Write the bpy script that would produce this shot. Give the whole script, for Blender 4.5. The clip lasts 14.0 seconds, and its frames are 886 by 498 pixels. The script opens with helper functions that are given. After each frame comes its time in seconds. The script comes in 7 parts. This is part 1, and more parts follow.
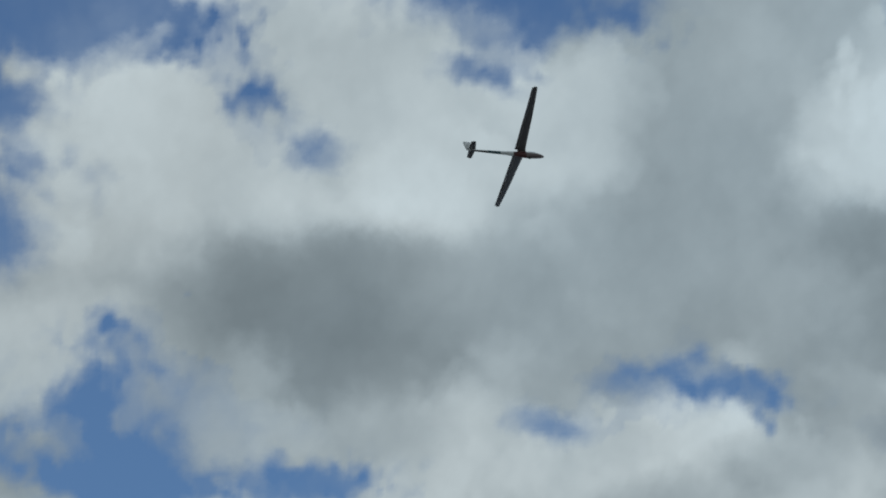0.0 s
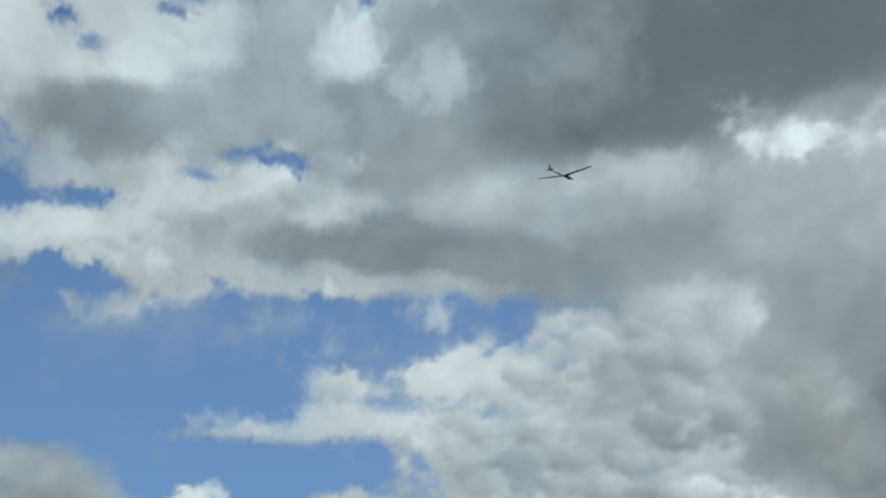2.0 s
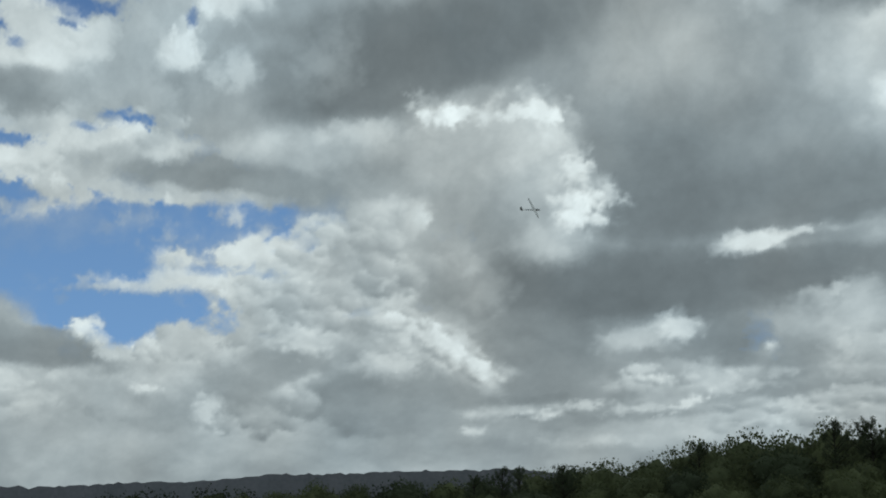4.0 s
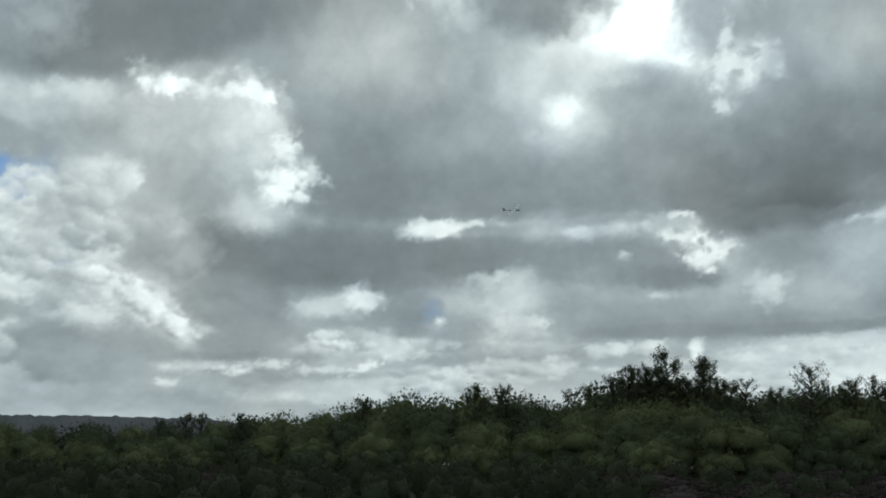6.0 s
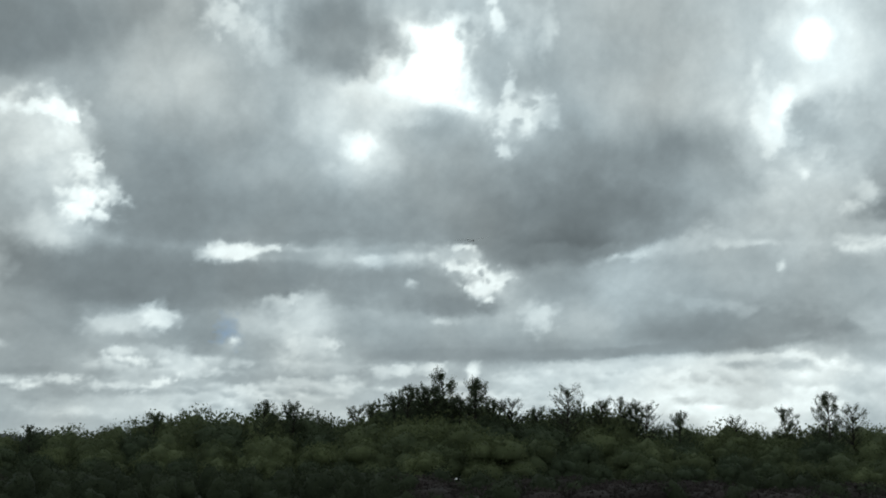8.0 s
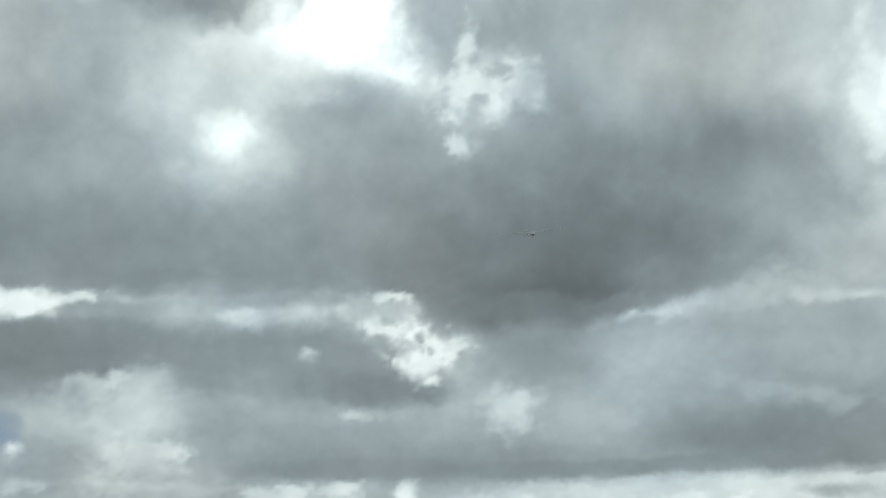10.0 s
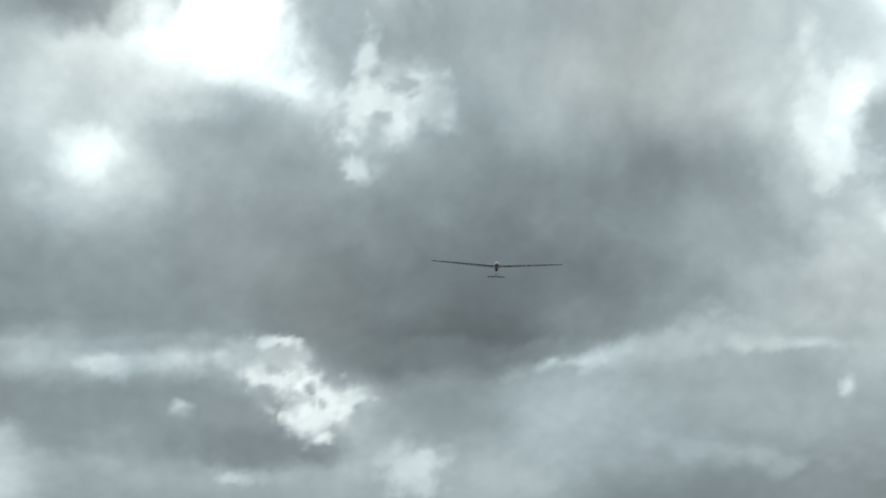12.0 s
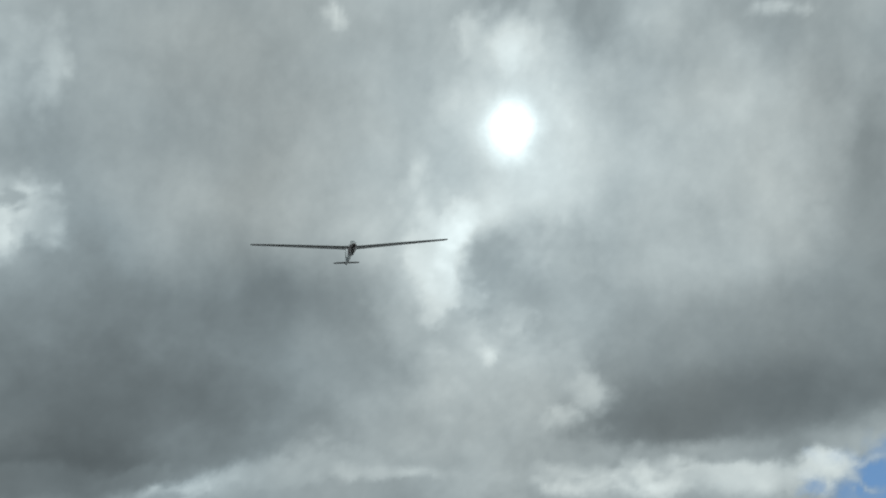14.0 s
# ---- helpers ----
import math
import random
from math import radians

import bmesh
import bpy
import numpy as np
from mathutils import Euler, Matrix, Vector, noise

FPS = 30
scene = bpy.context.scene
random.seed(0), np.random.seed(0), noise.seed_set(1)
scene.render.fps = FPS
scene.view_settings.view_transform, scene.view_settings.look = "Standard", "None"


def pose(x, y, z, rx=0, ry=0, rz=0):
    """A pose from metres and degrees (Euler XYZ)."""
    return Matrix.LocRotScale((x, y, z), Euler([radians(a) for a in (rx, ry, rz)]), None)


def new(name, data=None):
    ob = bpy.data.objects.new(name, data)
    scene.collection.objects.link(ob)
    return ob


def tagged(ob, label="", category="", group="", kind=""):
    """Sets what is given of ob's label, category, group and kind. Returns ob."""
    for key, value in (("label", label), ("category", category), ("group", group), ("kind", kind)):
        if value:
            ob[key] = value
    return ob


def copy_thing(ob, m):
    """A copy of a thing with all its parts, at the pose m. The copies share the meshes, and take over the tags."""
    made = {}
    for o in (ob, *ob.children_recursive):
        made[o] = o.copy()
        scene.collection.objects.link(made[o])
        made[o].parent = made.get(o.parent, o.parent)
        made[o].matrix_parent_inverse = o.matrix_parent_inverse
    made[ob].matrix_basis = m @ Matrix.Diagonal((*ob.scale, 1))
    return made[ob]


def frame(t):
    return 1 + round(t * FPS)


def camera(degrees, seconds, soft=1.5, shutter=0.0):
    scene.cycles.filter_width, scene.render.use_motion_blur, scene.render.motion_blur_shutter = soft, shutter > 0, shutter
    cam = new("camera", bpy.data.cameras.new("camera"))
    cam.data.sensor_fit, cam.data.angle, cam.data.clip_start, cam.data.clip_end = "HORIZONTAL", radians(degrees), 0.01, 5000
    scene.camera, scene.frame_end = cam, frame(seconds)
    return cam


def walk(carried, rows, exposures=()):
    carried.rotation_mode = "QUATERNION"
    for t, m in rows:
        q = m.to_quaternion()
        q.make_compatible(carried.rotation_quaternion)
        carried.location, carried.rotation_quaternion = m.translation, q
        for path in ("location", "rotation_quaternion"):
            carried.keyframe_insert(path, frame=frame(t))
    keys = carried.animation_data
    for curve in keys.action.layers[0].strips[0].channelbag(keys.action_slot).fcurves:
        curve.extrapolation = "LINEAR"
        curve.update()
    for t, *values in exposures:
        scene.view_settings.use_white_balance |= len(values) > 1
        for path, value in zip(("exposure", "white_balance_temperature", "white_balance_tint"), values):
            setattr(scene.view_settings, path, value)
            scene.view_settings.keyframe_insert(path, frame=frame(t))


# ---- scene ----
RADIUS, EYE = 130.0, 2.6
cam = camera(46.02, 14.0, soft=1.9)
# camera begin
walk(cam, [
    (0, pose(-56.32, 76.79, 35.09, 108.84, 0, 36.26) @ pose(0, 0, 0, 0, 0, -0.81)),
    (0.5, pose(-53.29, 76.62, 32.58, 107.81, 0, 34.82) @ pose(0, 0, 0, 0, 0, -0.22)),
    (1, pose(-43.99, 71.28, 27.88, 106.79, 0, 31.68) @ pose(0, 0, 0, 0, 0, -0.84)),
    (1.5, pose(-37.49, 63.94, 23.8, 105.96, 0, 30.38) @ pose(0, 0, 0, 0, 0, -1)),
    (2, pose(-29.45, 55.3, 18.9, 104.58, 0, 28.03) @ pose(0, 0, 0, 0, 0, -0.99)),
    (2.5, pose(-21.99, 45.22, 14.78, 103.61, 0, 25.94) @ pose(0, 0, 0, 0, 0, -1.13)),
    (3, pose(-14.18, 32.56, 10.56, 102.64, 0, 23.54) @ pose(0, 0, 0, 0, 0, -1.56)),
    (3.2, pose(-11.34, 27.2, 9.02, 102.29, 0, 22.63) @ pose(0, 0, 0, 0, 0, -2.04)),
    (5.3, pose(-3.42, 16.43, 5.47, 99.7, 0, 11.74) @ pose(0, 0, 0, 0, 0, -0.13)),
    (5.5, pose(-2.67, 15.02, 5.19, 99.63, 0, 10.09) @ pose(0, 0, 0, 0, 0, 0.01)),
    (6, pose(-0.75, 10.61, 4.38, 99.52, 0, 4.06) @ pose(0, 0, 0, 0, 0, 0.26)),
    (6.5, pose(-0, 6.53, 3.75, 99.97, 0, 0) @ pose(0, 0, 0, 0, 0, 0.39)),
    (7, pose(0.1, 1.4, 2.87, 100.73, 0, -4.07) @ pose(0, 0, 0, 0, 0, 0.82)),
    (7.2, pose(0, 0, 2.6, 100.79, 0, -5.39) @ pose(0, 0, 0, 0, 0, 0.51)),
    (9.5, pose(4.99, 35.11, 10.19, 102.08, 0, -8.09) @ pose(0, 0, 0, 0, 0, 0.55)),
    (10, pose(8.19, 48.13, 13.63, 102.73, 0, -9.65) @ pose(0, 0, 0, 0, 0, 0.48)),
    (10.5, pose(9.49, 47.79, 14.05, 103.23, 0, -11.23) @ pose(0, 0, 0, 0, 0, 0.12)),
    (11, pose(11.55, 51.75, 15.61, 103.79, 0, -12.58) @ pose(0, 0, 0, 0, 0, 0.01)),
    (11.5, pose(13.07, 56.5, 17.21, 104.14, 0, -13.02) @ pose(0, 0, 0, 0, 0, 0.1)),
    (12, pose(12.86, 56.48, 16.94, 103.9, 0, -12.83) @ pose(0, 0, 0, 0, 0, 0.36)),
    (12.5, pose(15.59, 55.78, 17.49, 104.42, 0, -15.61) @ pose(0, 0, 0, 0, 0, 0.08)),
    (13, pose(18.1, 54.25, 20.08, 107, 0, -18.46) @ pose(0, 0, 0, 0, 0, 0.08)),
    (13.5, pose(21.28, 52.87, 20.7, 107.62, 0, -21.93) @ pose(0, 0, 0, 0, 0, -0.67)),
    (14, pose(23.82, 51.93, 20.69, 107.57, 0, -24.64) @ pose(0, 0, 0, 0, 0, -0.58)),
], exposures=((0, -0.15, 6200, 10), (1.5, 0.02, 6180, 9), (3, 0.07, 6290, 9), (5.3, 0.39, 6500, 9), (6.5, 0.54, 6500, 9), (7.2, 0.6, 6500, 9), (9.5, 0.49, 6500, 9), (11.5, 0.5, 6500, 9), (12.5, 0.52, 6500, 9), (14, 0.22, 6500, 9)))
# camera end

# ---- sky light and surfaces ----
world = bpy.data.worlds.new("sky")
scene.world = world
world.use_nodes = True
sky = world.node_tree.nodes.new("ShaderNodeTexSky")
sky.sky_type, sky.sun_disc = "NISHITA", False
sky.sun_elevation, sky.sun_rotation = radians(21), radians(27)
world.node_tree.links.new(sky.outputs[0], world.node_tree.nodes["Background"].inputs[0])
world.node_tree.nodes["Background"].inputs[1].default_value = 0.08


def material(name, colour, rough=0.6, spread=0.25, scale=3.0, bump=0.0, second=None, metal=0.0, random_tint=0.0, through_light=0.0):
    """A surface with two scales of variation, between colour and second."""
    m = bpy.data.materials.new(name)
    m.use_nodes = True
    n, l = m.node_tree.nodes, m.node_tree.links
    b = n["Principled BSDF"]
    b.inputs["Roughness"].default_value, b.inputs["Metallic"].default_value = rough, metal
    b.inputs["Specular IOR Level"].default_value = 0.5 if rough < 0.75 else 0.25
    co = n.new("ShaderNodeTexCoord")
    big, small = n.new("ShaderNodeTexNoise"), n.new("ShaderNodeTexNoise")
    big.inputs["Scale"].default_value, small.inputs["Scale"].default_value = scale, scale * 9
    big.inputs["Detail"].default_value = small.inputs["Detail"].default_value = 4
    for t in (big, small):
        l.new(co.outputs["Object"], t.inputs["Vector"])
    add = n.new("ShaderNodeMath")
    add.operation = "ADD"
    l.new(big.outputs[0], add.inputs[0])
    l.new(small.outputs[0], add.inputs[1])
    value = add.outputs[0]
    if random_tint:
        geo, info = n.new("ShaderNodeNewGeometry"), n.new("ShaderNodeObjectInfo")
        for out, amount in ((geo.outputs["Random Per Island"], random_tint * 0.6), (info.outputs["Random"], random_tint * 1.5)):
            mad = n.new("ShaderNodeMath")
            mad.operation = "MULTIPLY_ADD"
            l.new(out, mad.inputs[0])
            mad.inputs[1].default_value = amount
            l.new(value, mad.inputs[2])
            value = mad.outputs[0]
    ramp = n.new("ShaderNodeMapRange")
    ramp.inputs["From Min"].default_value, ramp.inputs["From Max"].default_value = 0.6, 1.4 + 2 * random_tint
    l.new(value, ramp.inputs["Value"])
    mix = n.new("ShaderNodeMix")
    mix.data_type = "RGBA"
    second = second or [c * (1 - spread) for c in colour]
    mix.inputs["A"].default_value, mix.inputs["B"].default_value = (*colour, 1), (*second, 1)
    l.new(ramp.outputs[0], mix.inputs["Factor"])
    l.new(mix.outputs["Result"], b.inputs["Base Color"])
    if bump:
        bp = n.new("ShaderNodeBump")
        bp.inputs["Strength"].default_value = bump
        l.new(small.outputs[0], bp.inputs["Height"])
        l.new(bp.outputs[0], b.inputs["Normal"])
    if through_light:
        tr, ms = n.new("ShaderNodeBsdfTranslucent"), n.new("ShaderNodeMixShader")
        l.new(mix.outputs["Result"], tr.inputs["Color"])
        ms.inputs[0].default_value = through_light
        l.new(b.outputs[0], ms.inputs[1])
        l.new(tr.outputs[0], ms.inputs[2])
        l.new(ms.outputs[0], n["Material Output"].inputs[0])
    return m


LEAF = material("leaves", (0.172, 0.196, 0.086), 0.8, scale=0.9, second=(0.060, 0.078, 0.040), random_tint=0.5, through_light=0.25)
LEAF_DARK = material("dark_leaves", (0.098, 0.122, 0.062), 0.8, scale=0.9, second=(0.044, 0.060, 0.034), random_tint=0.5, through_light=0.2)
HEATHER = material("heather", (0.080, 0.060, 0.056), 0.9, scale=1.2, second=(0.022, 0.020, 0.018), random_tint=0.5, through_light=0.1)
GORSE = material("gorse", (0.056, 0.070, 0.034), 0.9, scale=1.2, second=(0.022, 0.030, 0.016), random_tint=0.3, through_light=0.1)
BARK = material("bark", (0.055, 0.046, 0.038), 0.9, 0.5, 4.0, 0.6)
TURF = material("turf", (0.040, 0.045, 0.025), 0.95, scale=0.15, second=(0.028, 0.036, 0.020), bump=0.5)
STRAW = material("dry_grass", (0.15, 0.135, 0.085), 0.9, scale=0.4, second=(0.06, 0.065, 0.035), random_tint=0.5, through_light=0.2)
# pale grey-blue: distance haze is put into the hill's own colour
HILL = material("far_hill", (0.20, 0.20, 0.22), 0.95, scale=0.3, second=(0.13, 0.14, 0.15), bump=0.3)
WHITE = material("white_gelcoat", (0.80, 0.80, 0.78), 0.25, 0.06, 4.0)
# shade of the glider's undersides put into the colour; the tailplane takes it whole
SHADE_GREY = material("shade_grey", (0.165, 0.150, 0.152), 0.35, 0.15, 5.0)
RED = material("red_gelcoat", (0.12, 0.035, 0.032), 0.4, 0.2, 4.0)
ROSE = material("pinkish_belly", (0.24, 0.18, 0.175), 0.4, 0.35, 8.0)
BLUE = material("blue_green_band", (0.05, 0.12, 0.14), 0.3, 0.2, 4.0)
BLACK = material("black_rubber", (0.02, 0.02, 0.02), 0.7, 0.3, 10.0)
PALE = material("pale_canopy", (0.62, 0.64, 0.65), 0.08, 0.15, 5.0)


# ---- the sky: a closed vault of cloud and clear air ----
def perlin(u, v, seed):
    rng = np.random.RandomState(seed)
    angle = rng.rand(256, 256) * 2 * np.pi
    iu, iv = np.floor(u).astype(int), np.floor(v).astype(int)
    fu, fv = u - iu, v - iv

    def corner(a, b):
        g = angle[(iu + a) % 256, (iv + b) % 256]
        return np.cos(g) * (fu - a) + np.sin(g) * (fv - b)

    su, sv = fu * fu * fu * (fu * (6 * fu - 15) + 10), fv * fv * fv * (fv * (6 * fv - 15) + 10)
    low = corner(0, 0) * (1 - su) + corner(1, 0) * su
    high = corner(0, 1) * (1 - su) + corner(1, 1) * su
    return 1.5 * (low * (1 - sv) + high * sv)


AZ = np.concatenate([np.arange(-180, -46, 2.0), np.arange(-46, -28, 0.045), np.arange(-28, 40, 0.1), np.arange(40, 180, 2.0)])
EL = np.concatenate([np.arange(-4, -0.5, 0.5), np.arange(-0.5, 14, 0.08), np.arange(14, 24, 0.055), np.arange(24, 28, 0.12), np.arange(28, 90, 2.0), [90.0]])
GA, GE = np.meshgrid(AZ, EL, indexing="ij")
flat_el = 30 * np.log1p((GE + 3) / 12)


def waves(seed):
    """Noise from 8 degrees down to an eighth, finer and flatter towards the horizon, each turned against the last."""
    made = []
    for k in range(7):
        c, s = math.cos(0.6 + 0.9 * k + seed), math.sin(0.6 + 0.9 * k + seed)
        made.append((8 / 2 ** k, perlin((c * GA - s * flat_el) * 2 ** k / 8 + 31.7 * k, (s * GA + c * flat_el) * 2 ** k / 8 + 17.3 * k, seed + k)))
    return made


FIELDS = [(waves(5), waves(105)), (waves(25), waves(125)), (waves(45), waves(145))]
WAVES, PUFFS = FIELDS[0]
COVER, TONE = np.ones_like(GA), np.full_like(GA, 150.0)
TONE += 40 * sum(n * w / 8 for w, n in WAVES[:5])


def window(az, el, reach):
    a = slice(*np.searchsorted(AZ, (az - reach * 1.2, az + reach * 1.2)))
    return a, slice(*np.searchsorted(EL, (el - reach, el + reach)))


def mask(az, el, w, h, tilt, soft, rough):
    """Where an uneven ellipse lies, how much it covers there, and the two ways across it; w and h are half its size in degrees."""
    at = window(az, el, 2.6 * max(w, h))
    c, s = math.cos(radians(tilt)), math.sin(radians(tilt))
    du, dv = (GA[at] - az) * math.cos(radians(el)), GE[at] - el
    u, v = (c * du + s * dv) / w, (c * dv - s * du) / h
    r = np.sqrt(u * u + v * v)
    size = 2.4 * math.sqrt(w * h)
    n, amount = np.zeros_like(r), 1.0
    for (wave, field), (_, puff) in zip(*FIELDS[round(az * 70 + el * 110) % 3]):
        if wave <= max(size, 0.5):
            n += amount * (0.8 * field[at] + 0.8 * (0.28 - np.abs(puff[at])))
            amount *= 0.62
    r = r + rough * n * 1.2
    x = np.clip((1 + soft - r) / (2 * soft), 0, 1)
    return at, x * x * (3 - 2 * x), u, v


def cloud(az, el, w, h, tilt, tone, soft=0.5, rough=0.4, shade=0, weight=0.92):
    """A bank or puff of cloud of that tone, laid over what is there; shade is how much darker its underside is."""
    at, a, u, v = mask(az, el, w, h, tilt, soft, rough)
    a = a * weight
    TONE[at] = TONE[at] * (1 - a) + (tone - shade * np.clip(0.5 - 0.4 * v - 0.2 * u, 0, 1)) * a
    COVER[at] += (1 - COVER[at]) * a


def clear(az, el, w, h, tilt, soft=0.5, rough=0.4):
    """An opening in the cloud."""
    at, a, _, _ = mask(az, el, w, h, tilt, soft, rough)
    COVER[at] *= 1 - a * min(1.0, 1.45 - 0.75 * soft)


def heap(az, el, w, h, tilt, light, shade, count, puff, flat=1.0, soft=0.4):
    """Heaped cloud: many puffs within an ellipse, the upper ones behind, each lit from above."""
    rng = random.Random(round(az * 100 + el * 1000))
    c, s = math.cos(radians(tilt)), math.sin(radians(tilt))
    spots = []
    for _ in range(count):
        r, a = math.sqrt(rng.random()), rng.uniform(0, 2 * math.pi)
        u, v = w * r * math.cos(a), h * r * math.sin(a)
        spots.append((el + s * u + c * v, az + c * u - s * v, puff * rng.uniform(0.45, 1.35), rng.uniform(-0.25, 0.25)))
    for e, a, size, tint in sorted(spots, reverse=True):
        top = light + tint * (light - shade)
        cloud(a, e, size * rng.uniform(0.9, 1.3), size / flat, tilt * 0.5 + rng.uniform(-12, 12) / flat, top, soft * rng.uniform(0.7, 1.5), 0.42, top - shade)


# clouds begin
# grey banks and the bright gap ahead
cloud(-0.01, 11.18, 44.05, 20.56, 0, 158, .9, .2)
cloud(-4.43, 16.94, 10.57, 5.87, 0, 158, .6, .35)
cloud(-5.55, 13.13, 7.64, 1.76, -5, 130, .7, .35)
cloud(5.27, 14.08, 6.46, 2.35, 0, 136, .7, .35)
cloud(13.18, 12.98, 8.22, 2.35, 8, 130, .6, .35)
cloud(16.82, 18.65, 5.87, 4.99, 0, 166, .7, .35)
cloud(20.68, 13.64, 3.82, 3.23, 0, 156, .7, .35)
cloud(3.49, 19.30, 3.82, 3.23, 0, 215, .8, .4)
cloud(6.26, 20.95, 3.38, 2.50, 0, 262, .5, .45)
cloud(2.27, 16.58, 0.88, 0.82, 0, 262, .8, .3)
cloud(7.89, 18.77, 1.32, 0.82, 0, 255, .5, .6)
cloud(11.02, 18.35, 1.23, 1.17, 0, 228, .6, .8)
cloud(10.22, 16.20, 0.41, 0.26, 0, 205, .7, .6)
cloud(-4.54, 22.06, 1.17, 1.06, 0, 205, .7, .7)
cloud(1.03, 21.59, 2.35, 1.41, 0, 130, .6, .5)
cloud(9.87, 20.24, 1.41, 1.76, 0, 162, .6, .6)
cloud(-8.96, 9.01, 8.81, 1.23, 2, 121, .55, .3)
cloud(-0.13, 10.94, 4.70, 0.29, 0, 165, .9, .8, weight=.3)
heap(-4.45, 10.53, 1.29, 0.35, 0, 232, 190, 10, 0.38, 1.5, .6)
cloud(4.05, 10.65, 1.17, 0.23, 0, 185, .8, .9, weight=.5)
cloud(5.22, 8.83, 3.38, 1.06, -10, 128, .5, .4)
cloud(11.87, 7.71, 0.88, 0.53, 0, 205, .8, .8, weight=.5)
cloud(6.37, 6.34, 6.17, 1.32, 0, 146, .5, .4)
cloud(16.07, 8.03, 5.58, 2.35, 5, 160, .5, .4)
cloud(20.06, 7.33, 3.23, 1.76, 5, 130, .6, .4)
cloud(15.02, 9.34, 3.52, 0.41, 6, 172, .9, .9, weight=.4)
cloud(12.93, 5.49, 9.99, 0.41, 0, 132, .6, .3)
cloud(-12.01, 6.26, 3.52, 0.53, -3, 138, .6, .4)
heap(-8.89, 6.86, 1.00, 0.47, 8, 216, 165, 12, 0.47, 1.3, .5)
cloud(-6.12, 6.40, 1.76, 0.59, 0, 132, .5, .4)
cloud(-0.07, 3.57, 26.43, 1.62, 0, 158, .6, .4)
heap(-11.09, 4.57, 11.16, 1.17, 0, 186, 136, 60, 0.88, 2.6, .5)
heap(3.43, 4.16, 12.33, 0.70, 0, 192, 140, 50, 0.82, 3, .5)
heap(-0.07, 3.13, 22.91, 1.00, 0, 196, 142, 120, 0.70, 2.8, .5)
heap(18.07, 4.48, 4.70, 1.06, 4, 226, 178, 50, 0.88, 2.4, .5)
heap(17.47, 2.97, 4.99, 0.70, 0, 216, 172, 40, 0.65, 2.8, .5)
cloud(14.55, 4.11, 1.76, 0.26, 0, 165, .7, .5)
cloud(8.67, 5.31, 4.11, 0.29, 0, 134, .6, .4)
cloud(8.51, 4.74, 0.26, 0.59, 0, 222, .7, .8, weight=.7)
cloud(-12.99, 3.16, 5.87, 0.21, 0, 146, .8, .5)
cloud(1.97, 4.01, 3.52, 0.21, 0, 146, .8, .5)
cloud(12.03, 3.71, 4.41, 0.21, 0, 150, .8, .5)
cloud(-8.16, 2.19, 14.68, 0.41, 0, 176, .8, .5)
heap(-19.63, 5.98, 3.82, 2.64, -20, 190, 135, 50, 1.17, 1.3, .45)
# blue opening and the cumulus beside it
clear(-33.70, 11.65, 10.60, 4.20, -3, .4, .5)
clear(-35.82, 9.03, 7.29, 2.21, 0, .35, .3)
cloud(-26.72, 17.79, 5.74, 4.20, 0, 168, .5, .4)
cloud(-37.14, 18.89, 6.63, 3.31, 0, 186, .35, .45)
heap(-38.27, 20.10, 3.31, 1.33, 0, 222, 172, 26, 1.02, 1, .45)
heap(-35.16, 19.83, 1.55, 1.33, 0, 216, 178, 14, 0.88, 1, .45)
cloud(-40.57, 18.06, 3.31, 2.87, 0, 178, .5, .4)
cloud(-30.39, 14.68, 7.29, 0.97, -8, 140, .75, .4, weight=.85)
cloud(-37.76, 17.80, 3.09, 0.93, -4, 152, .7, .35)
heap(-32.64, 15.80, 1.99, 0.80, 20, 208, 168, 16, 0.75, 1.2, .5)
heap(-28.59, 13.85, 3.76, 0.35, -4, 190, 158, 20, 0.53, 2, .6)
heap(-35.27, 14.23, 2.87, 0.57, -14, 206, 168, 24, 0.62, 1.6, .5)
heap(-39.61, 14.94, 1.99, 0.49, -8, 214, 176, 20, 0.62, 1.6, .5)
cloud(-23.99, 16.20, 4.42, 0.88, -2, 168, .7, .4)
clear(-40.51, 16.49, 0.99, 0.66, 0, .5, .6)
clear(-38.14, 15.86, 0.75, 0.27, 0, .8, .6)
clear(-38.73, 20.70, 0.44, 0.27, -40, .8, .6)
clear(-40.72, 21.60, 1.55, 0.35, 0, .6, .6)
clear(-35.20, 21.91, 1.55, 0.35, 0, .6, .6)
heap(-30.80, 19.95, 0.66, 1.02, 0, 214, 176, 10, 0.57, 1, .6)
heap(-28.05, 22.02, 0.88, 0.44, 0, 222, 180, 10, 0.57, 1, .6)
clear(-30.03, 21.57, 0.27, 0.35, 0, .8, .6)
cloud(-21.34, 19.52, 5.96, 2.03, 4, 106, .6, .3)
cloud(-23.00, 18.48, 3.31, 1.21, 8, 95, .7, .25)
cloud(-16.86, 20.92, 3.98, 1.33, 0, 118, .7, .3)
cloud(-26.22, 19.53, 1.77, 1.77, 0, 142, .7, .35)
cloud(-8.33, 17.61, 5.74, 5.74, 0, 142, .7, .25)
cloud(-8.89, 13.59, 3.98, 1.99, -10, 110, .7, .3)
cloud(-10.85, 16.13, 1.33, 2.21, 20, 132, .7, .3)
cloud(-16.26, 15.44, 3.76, 2.43, 0, 182, .6, .4)
cloud(-18.21, 17.26, 1.02, 0.35, -6, 232, .9, 1.0, weight=.75)
cloud(-16.16, 17.05, 1.55, 0.57, 0, 212, .9, .9, weight=.6)
cloud(-14.33, 17.39, 1.33, 0.57, -15, 236, .9, .9, weight=.7)
